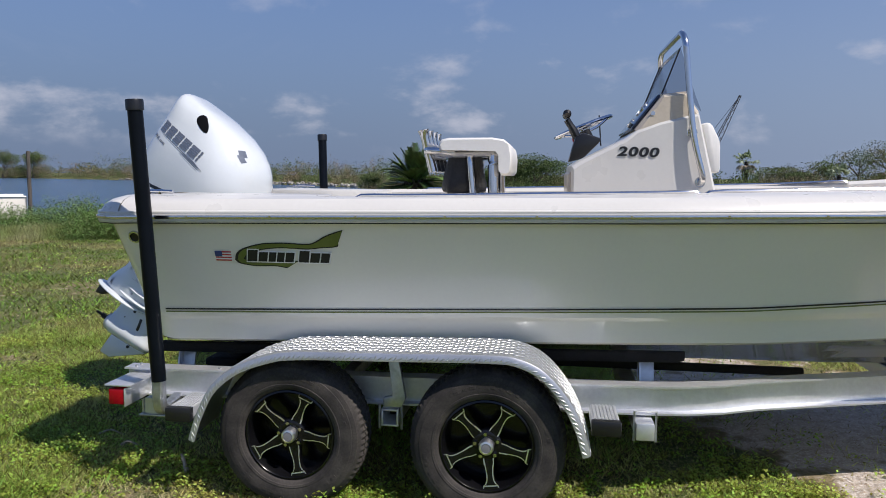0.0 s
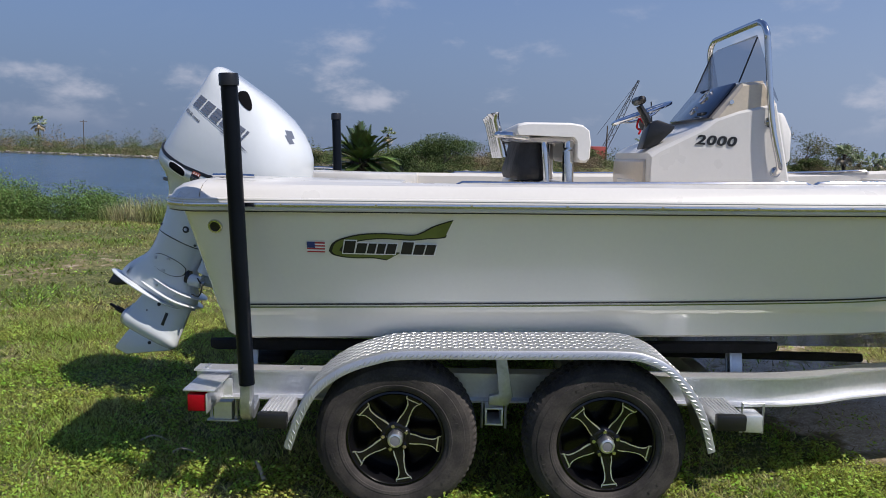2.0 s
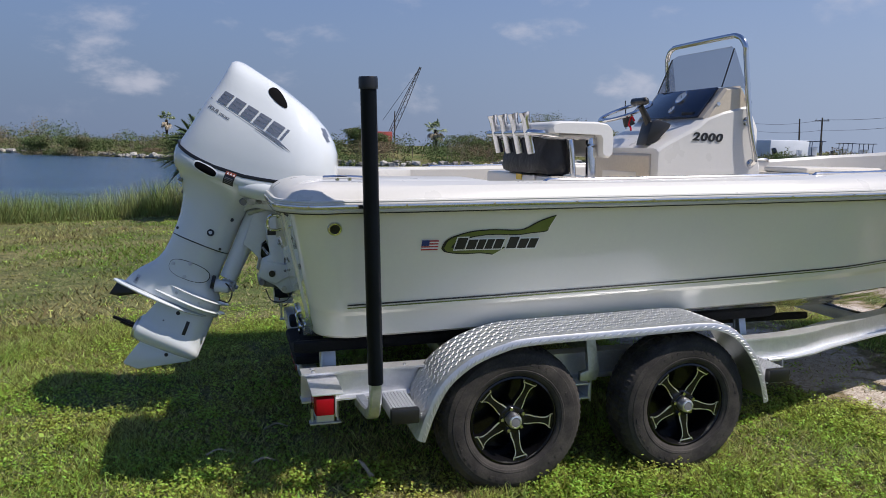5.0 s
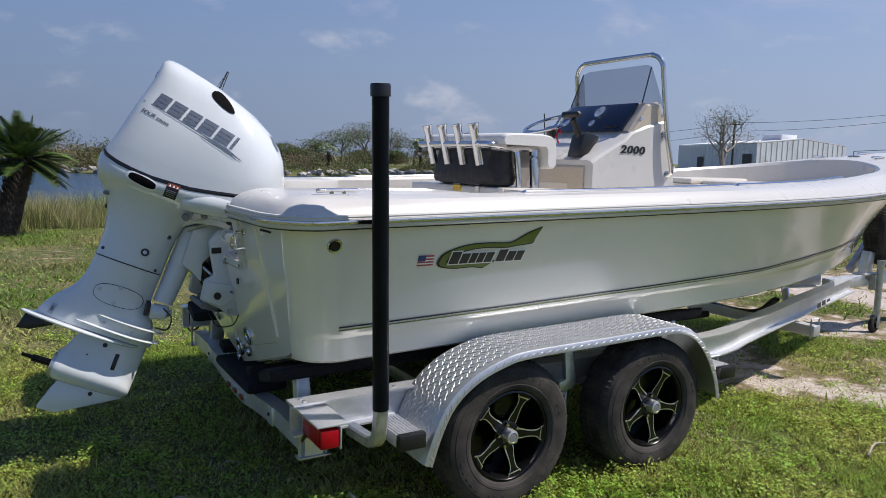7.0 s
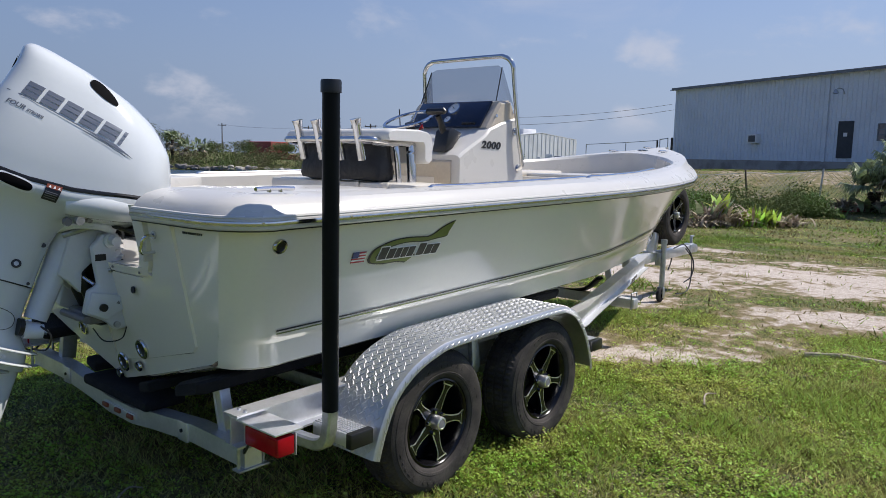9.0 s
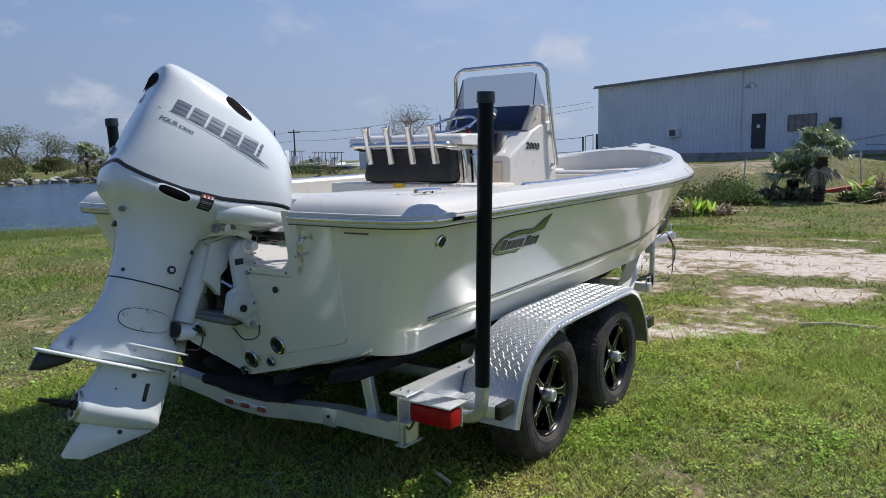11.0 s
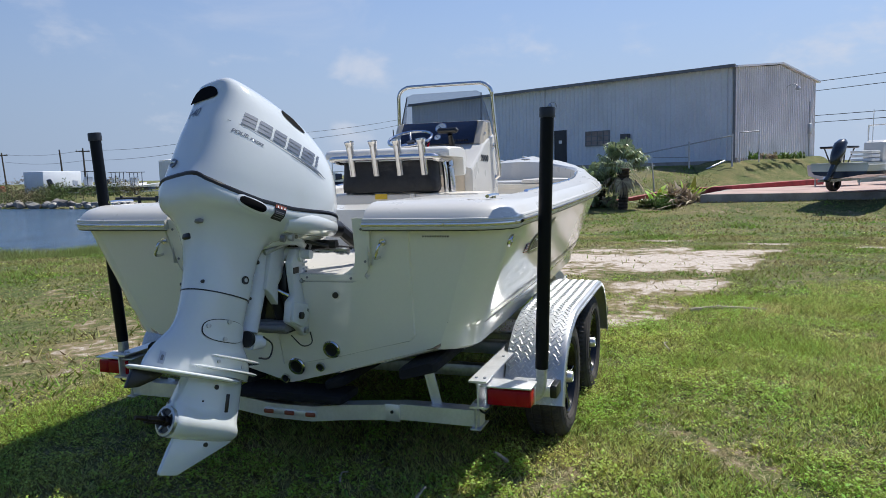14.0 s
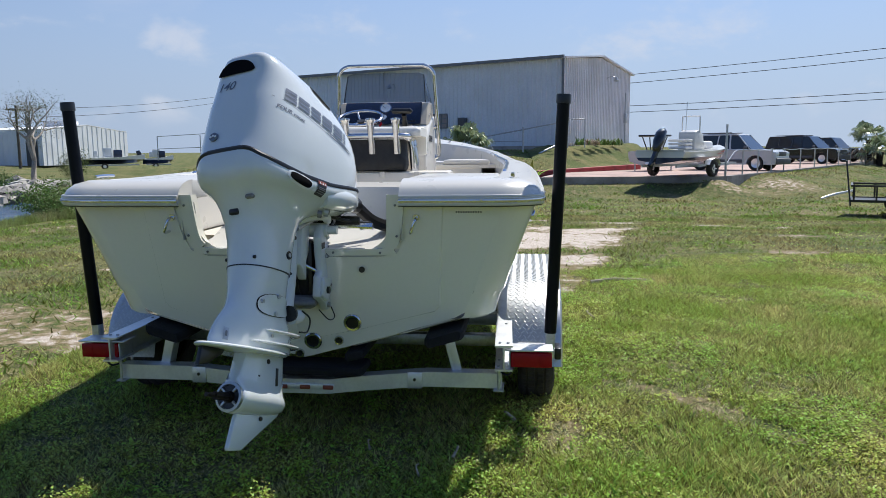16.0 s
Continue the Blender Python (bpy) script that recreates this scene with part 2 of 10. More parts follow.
M = dict(
    hull=mat("hull_gelcoat", (0.82, 0.80, 0.715), 0.12, var=0.03, scale=1.2, fine=0.01, coat=0.6),
    deck=mat("deck_gelcoat", (0.63, 0.615, 0.58), 0.28, var=0.04, scale=2.0, fine=0.015, coat=0.2),
    cream=mat("cream_gelcoat", (0.75, 0.70, 0.61), 0.3, var=0.04, fine=0.015, coat=0.2),
    tan=mat("tan_gelcoat", (0.56, 0.49, 0.39), 0.3, var=0.06, coat=0.2),
    motor=mat("motor_white_paint", (0.655, 0.69, 0.70), 0.12, var=0.02, fine=0.008, coat=0.7),
    motor2=mat("motor_casting_white", (0.68, 0.71, 0.74), 0.3, var=0.06, fine=0.02, bump=0.0004, bscale=200),
    chrome=mat("polished_steel", (0.66, 0.66, 0.67), 0.12, 1.0, var=0.05, fine=0.02),
    rubstrip=mat("rub_strip", (0.66, 0.67, 0.69), 0.14, 1.0, var=0.1),
    alu=mat("milled_aluminium", (0.74, 0.75, 0.77), 0.42, 0.75, var=0.12, scale=6, fine=0.05, bump=0.0002, bscale=300),
    # tread bars paler than the plate so that their pattern reads
    treadbar=mat("pale_tread_bar", (0.64, 0.65, 0.66), 0.42, 0.85, var=0.08, scale=9, fine=0.04),
    plate=mat("tread_plate_aluminium", (0.55, 0.56, 0.57), 0.36, 0.75, var=0.12, scale=5, fine=0.05, bump=0.0002, bscale=150),
    galv=mat("galvanised_steel", (0.52, 0.54, 0.56), 0.42, 0.9, var=0.2, scale=25, fine=0.08, bump=0.0002, bscale=120),
    black=mat("black_plastic", (0.012, 0.012, 0.013), 0.32, var=0.3, fine=0.1),
    blackpvc=mat("black_pvc_pipe", (0.004, 0.006, 0.010), 0.30, var=0.3, fine=0.1, spec=0.15),
    carpet=mat("black_bunk_carpet", (0.008, 0.008, 0.011), 0.95, var=0.3, fine=0.3, bump=0.002, bscale=500),
    mesh=mat("black_mesh_bag", (0.015, 0.015, 0.016), 0.55, var=0.5, scale=9, fine=0.3, fscale=300, bump=0.01, bscale=18),
    rubber=mat("tyre_rubber", (0.030, 0.027, 0.026), 0.78, var=0.35, scale=9, fine=0.22, fscale=120, bump=0.0010, bscale=240, col2=(0.066, 0.058, 0.052), cmix=(0.38, 0.66), spec=0.3),
    void=mat("unlit_hollow", (0.004, 0.004, 0.005), 0.9, var=0.2, spec=0.1),
    bronze=mat("oiled_dark_steel", (0.030, 0.022, 0.018), 0.38, 0.6, var=0.3, scale=20, fine=0.15),
    rim=mat("gloss_black_alloy", (0.005, 0.005, 0.006), 0.20, 0.0, var=0.2, coat=0.08, spec=0.35),
    machined=mat("machined_alloy", (0.88, 0.88, 0.89), 0.36, 1.0, var=0.1),
    vinyl=mat("white_vinyl", (0.72, 0.71, 0.68), 0.38, var=0.05, fine=0.02, bump=0.00012, bscale=220),
    navy=mat("navy_dash_acrylic", (0.006, 0.010, 0.030), 0.08, var=0.1, coat=0.5),
    red=mat("red_lens", (0.34, 0.003, 0.010), 0.25, var=0.15, spec=0.25),
    decal_grey=mat("decal_grey", (0.16, 0.18, 0.22), 0.35, 0.3, var=0.05),
    decal_black=mat("decal_black", (0.015, 0.015, 0.017), 0.35, var=0.1),
    decal_green=mat("decal_green", (0.17, 0.21, 0.055), 0.3, 0.3, var=0.15, scale=12),
    decal_white=mat("decal_white", (0.8, 0.8, 0.8), 0.35, var=0.03),
    decal_red=mat("decal_red", (0.45, 0.04, 0.05), 0.35, var=0.05),
    decal_rust=mat("decal_rust", (0.25, 0.06, 0.03), 0.4, var=0.05),
    decal_blue=mat("decal_blue", (0.03, 0.05, 0.20), 0.35, var=0.05),
    yellow=mat("yellow_label", (0.70, 0.45, 0.02), 0.4, var=0.05),
    grey=mat("grey_plastic", (0.20, 0.20, 0.21), 0.5, var=0.1),
    gauge=mat("white_gauge_face", (0.75, 0.75, 0.75), 0.2, var=0.03),
    glass=glass_mat("tinted_acrylic", (0.62, 0.63, 0.66), 0.62),
    carglass=mat("dark_car_glass", (0.02, 0.025, 0.03), 0.05, var=0.1, coat=0.5),
    concrete=mat("weathered_concrete", (0.40, 0.36, 0.33), 0.9, var=0.35, scale=1.2, fine=0.12, fscale=30, bump=0.004, bscale=30),
    pinkslab=mat("reddish_concrete_slab", (0.46, 0.33, 0.29), 0.9, var=0.25, scale=0.8, fine=0.1, fscale=25, bump=0.003, bscale=30),
    redkerb=mat("red_kerb_paint", (0.40, 0.045, 0.05), 0.6, var=0.35, scale=3, fine=0.1, bump=0.003),
    # one cladding in two tones: shade painted into shed, sunlight into shedlight
    shed=mat("grey_cladding_shaded", (0.72, 0.76, 0.82), 0.5, 0.0, var=0.09, scale=0.5, fine=0.05, fscale=9),
    shedlight=mat("grey_cladding_sunlit", (0.80, 0.81, 0.83), 0.45, 0.0, var=0.15, scale=0.5, fine=0.05, fscale=9),
    shedtrim=mat("dark_metal_trim", (0.20, 0.21, 0.23), 0.5, 0.2, var=0.2),
    darkdoor=mat("dark_door_paint", (0.035, 0.04, 0.05), 0.5, var=0.2),
    window=mat("pale_pinkish_window_glass", (0.34, 0.29, 0.28), 0.25, var=0.35, scale=1.5),
    rock=mat("shore_rock", (0.36, 0.34, 0.31), 0.9, var=0.4, scale=0.8, fine=0.2, fscale=12, bump=0.03, bscale=6, island=0.45),
    bark=mat("palm_bark", (0.055, 0.042, 0.034), 0.95, var=0.5, scale=9, fine=0.3, fscale=50, bump=0.02, bscale=30),
    twig=mat("grey_twigs", (0.20, 0.17, 0.14), 0.9, var=0.3, scale=6, fine=0.15),
    palebark=mat("pale_grey_bark", (0.38, 0.34, 0.30), 0.9, var=0.3, scale=4, fine=0.2),
    frond=mat("sago_frond", (0.045, 0.082, 0.026), 0.34, var=0.4, scale=3, island=0.55, trans=0.15, col2=(0.07, 0.10, 0.02)),
    fan=mat("fan_palm_leaf", (0.22, 0.28, 0.15), 0.32, var=0.4, scale=2, island=0.45, trans=0.3, col2=(0.36, 0.40, 0.24)),
    deadleaf=mat("dry_brown_leaf", (0.40, 0.33, 0.24), 0.8, var=0.4, scale=4, island=0.5, trans=0.1),
    bush=mat("bank_shrub_leaf", (0.105, 0.145, 0.055), 0.8, var=0.4, scale=0.16, island=0.4, trans=0.2, col2=(0.23, 0.18, 0.115), cmix=(0.46, 0.62), spec=0.1),
    canopy=mat("tree_leaf", (0.075, 0.115, 0.035), 0.7, var=0.3, scale=0.4, island=0.35, trans=0.2, col2=(0.12, 0.15, 0.055), spec=0.15),
    bushgreen=mat("green_shrub_leaf", (0.12, 0.20, 0.045), 0.65, var=0.3, scale=0.5, island=0.5, trans=0.2, col2=(0.13, 0.20, 0.05)),
    reed=mat("tall_bank_grass", (0.27, 0.33, 0.11), 0.7, var=0.3, scale=0.6, island=0.45, trans=0.3, col2=(0.43, 0.40, 0.22), spec=0.2),
    blade=mat("grass_blade", (0.32, 0.40, 0.090), 0.7, spec=0.10, var=0.3, scale=0.8, island=0.75, trans=0.56, col2=(0.52, 0.47, 0.20), cmix=(0.42, 0.62)),
    fieldblade=mat("yard_grass_blade", (0.185, 0.27, 0.055), 0.7, spec=0.1, var=0.3, scale=0.5, island=0.7, trans=0.42, col2=(0.33, 0.29, 0.13), cmix=(0.46, 0.58)),
    clover=mat("lawn_weed_leaf", (0.325, 0.46, 0.068), 0.5, spec=0.3, var=0.3, scale=1.2, island=0.75, trans=0.55, col2=(0.52, 0.54, 0.13)),
    straw=mat("dry_straw", (0.50, 0.44, 0.25), 0.8, var=0.3, scale=3, island=0.35, trans=0.1),
    stick=mat("weathered_stick", (0.42, 0.36, 0.28), 0.9, var=0.4, scale=8, fine=0.2, bump=0.006, bscale=40),
    pole=mat("weathered_wood_pole", (0.10, 0.085, 0.07), 0.9, var=0.3, scale=3, fine=0.2),
    wire=mat("black_wire", (0.02, 0.02, 0.022), 0.6, var=0.1),
    silver=mat("silver_car_paint", (0.62, 0.62, 0.61), 0.25, 0.15, var=0.04, coat=0.5),
    darkcar=mat("black_car_paint", (0.015, 0.016, 0.02), 0.18, var=0.1, coat=0.6),
    trim=mat("grey_bumper_plastic", (0.10, 0.10, 0.105), 0.6, var=0.1),
    boatred=mat("white_skiff_gelcoat", (0.74, 0.73, 0.70), 0.2, var=0.05, scale=1.3, coat=0.4),
    navyhull=mat("navy_hull_paint", (0.02, 0.03, 0.07), 0.25, var=0.1, coat=0.4),
    crane=mat("crane_steel", (0.10, 0.10, 0.11), 0.7, var=0.2),
    craned=mat("crane_red_cab", (0.35, 0.06, 0.05), 0.6, var=0.2),
)


def ground_mat():
    """Soil, thatch and white shell gravel, blended by the 'bare' value of the sheet and by noise at several scales."""
    m = bpy.data.materials.new("lawn_soil_and_shell")
    m.use_nodes = True
    nt = m.node_tree
    b = nt.nodes["Principled BSDF"]
    co = nt.nodes.new("ShaderNodeTexCoord")

    def nz(sc, det=5.0, rough=0.6):
        n = nt.nodes.new("ShaderNodeTexNoise")
        n.inputs["Scale"].default_value, n.inputs["Detail"].default_value, n.inputs["Roughness"].default_value = sc, det, rough
        nt.links.new(co.outputs["Object"], n.inputs["Vector"])
        return n.outputs["Fac"]

    def rng(s, a, b2, lo=0.0, hi=1.0):
        n = nt.nodes.new("ShaderNodeMapRange")
        n.inputs[1].default_value, n.inputs[2].default_value, n.inputs[3].default_value, n.inputs[4].default_value = a, b2, lo, hi
        nt.links.new(s, n.inputs[0])
        return n.outputs[0]

    def mixc(f, a, b2):
        n = nt.nodes.new("ShaderNodeMixRGB")
        nt.links.new(f, n.inputs[0])
        for i, v in ((1, a), (2, b2)):
            if isinstance(v, tuple):
                n.inputs[i].default_value = (*v, 1)
            else:
                nt.links.new(v, n.inputs[i])
        return n.outputs[0]

    def mth(op, a, b2):
        n = nt.nodes.new("ShaderNodeMath")
        n.operation = op
        for i, v in enumerate((a, b2)):
            if isinstance(v, float):
                n.inputs[i].default_value = v
            else:
                nt.links.new(v, n.inputs[i])
        return n.outputs[0]

    at = nt.nodes.new("ShaderNodeAttribute")
    at.attribute_name = "bare"
    grass = mixc(rng(nz(0.6), 0.42, 0.62), (0.080, 0.115, 0.030), (0.20, 0.18, 0.075))
    grass = mixc(rng(nz(11.0), 0.45, 0.66), grass, (0.030, 0.042, 0.014))
    grass = mixc(rng(nz(60.0, 3), 0.54, 0.70), grass, (0.39, 0.35, 0.19))
    gravel = mixc(rng(nz(14.0, 6), 0.35, 0.7), (0.60, 0.53, 0.47), (0.36, 0.28, 0.21))
    gravel = mixc(rng(nz(90.0, 3), 0.5, 0.68), gravel, (0.76, 0.72, 0.68))
    edge = mth("ADD", at.outputs["Fac"], rng(nz(5.0), 0.3, 0.7, -0.35, 0.35))
    soil = mixc(rng(edge, 0.3, 0.5), grass, (0.24, 0.19, 0.11))
    col = mixc(rng(edge, 0.5, 0.72), soil, gravel)
    nt.links.new(col, b.inputs["Base Color"])
    b.inputs["Roughness"].default_value = 0.95
    b.inputs["Specular IOR Level"].default_value = 0.15
    bp = nt.nodes.new("ShaderNodeBump")
    bp.inputs["Strength"].default_value, bp.inputs["Distance"].default_value = 1.0, 0.03
    nt.links.new(nz(28.0, 6), bp.inputs["Height"])
    nt.links.new(bp.outputs[0], b.inputs["Normal"])
    return m


def water_mat():
    m = bpy.data.materials.new("canal_water")
    m.use_nodes = True
    nt = m.node_tree
    b = nt.nodes["Principled BSDF"]
    b.inputs["Roughness"].default_value = 0.16
    co = nt.nodes.new("ShaderNodeTexCoord")
    mp = nt.nodes.new("ShaderNodeMapping")
    mp.inputs["Scale"].default_value = (0.7, 1.6, 1.0)
    nt.links.new(co.outputs["Object"], mp.inputs[0])
    n = nt.nodes.new("ShaderNodeTexNoise")
    n.inputs["Scale"].default_value, n.inputs["Detail"].default_value, n.inputs["Roughness"].default_value = 1.6, 6, 0.62
    nt.links.new(mp.outputs[0], n.inputs["Vector"])
    bp = nt.nodes.new("ShaderNodeBump")
    bp.inputs["Strength"].default_value, bp.inputs["Distance"].default_value = 1.0, 0.22
    nt.links.new(n.outputs["Fac"], bp.inputs["Height"])
    nt.links.new(bp.outputs[0], b.inputs["Normal"])
    # broad wind-ruffled bands, their light and dark glints put into the base colour
    mp2 = nt.nodes.new("ShaderNodeMapping")
    mp2.inputs["Scale"].default_value = (0.16, 0.9, 1.0)
    nt.links.new(co.outputs["Object"], mp2.inputs[0])
    n2 = nt.nodes.new("ShaderNodeTexNoise")
    n2.inputs["Scale"].default_value, n2.inputs["Detail"].default_value, n2.inputs["Roughness"].default_value = 1.0, 7, 0.72
    nt.links.new(mp2.outputs[0], n2.inputs["Vector"])
    rp = nt.nodes.new("ShaderNodeValToRGB")
    rp.color_ramp.elements[0].position, rp.color_ramp.elements[1].position = 0.36, 0.66
    rp.color_ramp.elements[0].color, rp.color_ramp.elements[1].color = (0.018, 0.045, 0.085, 1), (0.065, 0.125, 0.205, 1)
    nt.links.new(n2.outputs["Fac"], rp.inputs[0])
    nt.links.new(rp.outputs[0], b.inputs["Base Color"])
    return m


M["ground"], M["water"] = ground_mat(), water_mat()


# ---- mesh helpers ----
def mesh_of(name, bm, material, smooth=True, angle=35):
    me = bpy.data.meshes.new(name)
    bmesh.ops.recalc_face_normals(bm, faces=bm.faces)
    if smooth:
        lim = math.cos(radians(angle))
        bm.normal_update()
        for f in bm.faces:
            f.smooth = True
        for e in bm.edges:
            if len(e.link_faces) == 2 and e.link_faces[0].normal.dot(e.link_faces[1].normal) < lim:
                e.smooth = False
    bm.to_mesh(me)
    bm.free()
    me.materials.append(material)
    return me


def thing(name, m=None, label="", category="", group="", kind=""):
    ob = new(name)
    ob.empty_display_size = 0.1
    ob.matrix_basis = m or Matrix()
    return tagged(ob, label, category, group, kind)


def part(name, bm, material, parent, label="", smooth=True, angle=35):
    ob = new(name, mesh_of(name, bm, material, smooth, angle))
    ob.parent = parent
    return tagged(ob, label)


def share(name, me, parent, m, label=""):
    ob = new(name, me)
    ob.parent = parent
    ob.matrix_basis = m
    return tagged(ob, label)


def solo(name, bm, material, label, category, group="", kind="", smooth=True, m=None, angle=35):
    ob = new(name, mesh_of(name, bm, material, smooth, angle))
    if m:
        ob.matrix_basis = m
    return tagged(ob, label, category, group, kind)


def mesh_np(name, verts, faces, material, smooth=False):
    """A mesh from arrays: verts (n, 3) and faces (m, k)."""
    me = bpy.data.meshes.new(name)
    k = faces.shape[1]
    me.vertices.add(len(verts))
    me.vertices.foreach_set("co", np.ascontiguousarray(verts, dtype=np.float32).ravel())
    me.loops.add(faces.size)
    me.loops.foreach_set("vertex_index", np.ascontiguousarray(faces, dtype=np.int32).ravel())
    me.polygons.add(len(faces))
    me.polygons.foreach_set("loop_start", np.arange(0, faces.size, k, dtype=np.int32))
    me.polygons.foreach_set("loop_total", np.full(len(faces), k, dtype=np.int32))
    me.update(calc_edges=True)
    me.polygons.foreach_set("use_smooth", np.full(len(faces), smooth))
    me.materials.append(material)
    return me


def box(bm, c, s, bevel=0.0, rot=None, seg=2):
    r = bmesh.ops.create_cube(bm, size=1.0)
    vs = r["verts"]
    mm = Matrix.Translation(c) @ (rot or Matrix()) @ Matrix.Diagonal((*s, 1))
    bmesh.ops.transform(bm, matrix=mm, verts=vs)
    if bevel:
        es = list({e for v in vs for e in v.link_edges})
        bmesh.ops.bevel(bm, geom=es, offset=bevel, segments=seg, profile=0.5, affect="EDGES")
    return bm


def cyl(bm, p0, p1, r0, r1=None, seg=20, caps=True):
    p0, p1 = Vector(p0), Vector(p1)
    r1 = r0 if r1 is None else r1
    d = p1 - p0
    q = d.to_track_quat("Z", "Y").to_matrix()
    rings = []
    for p, r in ((p0, r0), (p1, r1)):
        rings.append([bm.verts.new(p + q @ Vector((r * math.cos(a), r * math.sin(a), 0))) for a in np.linspace(0, 2 * math.pi, seg, endpoint=False)])
    for i in range(seg):
        j = (i + 1) % seg
        bm.faces.new((rings[0][i], rings[0][j], rings[1][j], rings[1][i]))
    if caps:
        bm.faces.new(rings[0][::-1])
        bm.faces.new(rings[1])
    return bm


def smooth_path(pts, n=6):
    """A Catmull-Rom line through the points."""
    pts = [Vector(p) for p in pts]
    ext = [2 * pts[0] - pts[1], *pts, 2 * pts[-1] - pts[-2]]
    out = []
    for i in range(1, len(ext) - 2):
        a, b, c, d = ext[i - 1:i + 3]
        for k in range(n):
            t = k / n
            out.append(0.5 * (2 * b + (c - a) * t + (2 * a - 5 * b + 4 * c - d) * t * t + (3 * b - a - 3 * c + d) * t ** 3))
    out.append(pts[-1])
    return out


def tube(bm, pts, r, seg=10, squash=1.0, caps=True):
    """A round bar along the points; r may be a list."""
    pts = [Vector(p) for p in pts]
    rs = r if isinstance(r, (list, tuple)) else [r] * len(pts)
    rings = []
    up = Vector((0.03, 0.05, 1)).normalized()
    for i, p in enumerate(pts):
        d = (pts[min(i + 1, len(pts) - 1)] - pts[max(i - 1, 0)]).normalized()
        a = d.cross(up)
        if a.length < 0.05:
            a = d.cross(Vector((1, 0.1, 0)))
        a.normalize()
        b = a.cross(d)
        if rings and a.dot(last) < 0:
            a, b = -a, -b
        last = a
        rings.append([bm.verts.new(p + rs[i] * (a * math.cos(t) + b * squash * math.sin(t))) for t in np.linspace(0, 2 * math.pi, seg, endpoint=False)])
    loft(bm, rings, True, caps)
    return bm


def loft(bm, rings, closed=True, caps=False):
    """Joins rings of vertices of equal number."""
    n = len(rings[0])
    for a, b in zip(rings, rings[1:]):
        for i in range(n if closed else n - 1):
            j = (i + 1) % n
            bm.faces.new((a[i], a[j], b[j], b[i]))
    if caps:
        bm.faces.new(rings[0][::-1])
        bm.faces.new(rings[-1])
    return bm


def prism(bm, poly, a, b, axis="y", bevel=0.0):
    """A flat outline of (u, w), pushed from a to b along an axis: y gives (u, ., w), x gives (., u, w), z gives (u, w, .)."""
    def at(u, w, v):
        return Vector((u, v, w)) if axis == "y" else Vector((v, u, w)) if axis == "x" else Vector((u, w, v))
    lo = [bm.verts.new(at(u, w, a)) for u, w in poly]
    hi = [bm.verts.new(at(u, w, b)) for u, w in poly]
    n = len(poly)
    fs = [bm.faces.new(lo), bm.faces.new(hi[::-1])]
    for i in range(n):
        fs.append(bm.faces.new((lo[i], hi[i], hi[(i + 1) % n], lo[(i + 1) % n])))
    if bevel:
        bmesh.ops.recalc_face_normals(bm, faces=fs)
        es = list({e for f in fs for e in f.edges})
        bmesh.ops.bevel(bm, geom=es, offset=bevel, segments=2, profile=0.5, affect="EDGES")
    return bm


def lathe(bm, prof, seg=48, m=None, notch=()):
    """Turns (radius, height) about local z; rows named in notch dip on every other step."""
    mm = m or Matrix()
    rings = []
    for k, (r, h) in enumerate(prof):
        ring = []
        for i in range(seg):
            a = 2 * math.pi * i / seg
            rr = r - (0.006 if k in notch and i % 2 else 0.0)
            ring.append(bm.verts.new(mm @ Vector((rr * math.cos(a), rr * math.sin(a), h))))
        rings.append(ring)
    loft(bm, rings, True)
    return bm


def disc(bm, c, n, r, thick, seg=24):
    c, n = Vector(c), Vector(n).normalized()
    return cyl(bm, c, c + n * thick, r, r, seg)


def text_mesh(s, size, extrude, material, shear=0.0, space=1.0, bold=0.0):
    cu = bpy.data.curves.new("writing", "FONT")
    cu.body, cu.size, cu.extrude, cu.shear, cu.space_character, cu.offset = s, size, extrude, shear, space, bold
    ob = bpy.data.objects.new("writing", cu)
    scene.collection.objects.link(ob)
    me = bpy.data.meshes.new_from_object(ob.evaluated_get(bpy.context.evaluated_depsgraph_get()))
    bpy.data.objects.remove(ob)
    me.materials.clear()
    me.materials.append(material)
    return me


def interp(x, xs, ys):
    return float(np.interp(x, xs, ys))


def fan_noise(x, y, s, seed=0.0):
    return noise.noise(Vector((x * s, y * s, seed)))


# ---- the ground, one sheet to the horizon, with the canal cut into it ----
WATER_Z = -1.1


def polar(az, d):
    return (-2 + d * math.cos(radians(az)), 1 + d * math.sin(radians(az)))


FAR_SHORE = [polar(a, d) for a, d in ((168, 620), (140, 480), (125, 360), (115, 240), (108, 178), (97, 122), (87, 88), (78, 86), (69, 90), (64, 108), (57, 100), (50, 82), (44, 66), (38, 55))]
NEAR_SHORE = [(36, 31), (24, 24), (15, 17.5), (11, 15.5), (8, 16.2), (5, 18.2), (1, 19.3), (-2, 18.2), (-6, 16.4), (-12, 16.4), (-20, 18), (-45, 24), (-120, 40), (-620, 90)]
CANAL = np.array(FAR_SHORE + NEAR_SHORE)


def canal_depth(px, py):
    """Distance to the canal's edge, positive on its water side."""
    a, b = CANAL, np.roll(CANAL, -1, axis=0)
    inside = np.zeros(px.shape, bool)
    best = np.full(px.shape, 1e9)
    for (x0, y0), (x1, y1) in zip(a, b):
        dx, dy = x1 - x0, y1 - y0
        t = np.clip(((px - x0) * dx + (py - y0) * dy) / (dx * dx + dy * dy), 0, 1)
        best = np.minimum(best, np.hypot(px - x0 - t * dx, py - y0 - t * dy))
        cross = ((y0 > py) != (y1 > py)) & (px < dx * (py - y0) / (dy if dy else 1e-9) + x0)
        inside ^= cross
    return np.where(inside, best, -best)


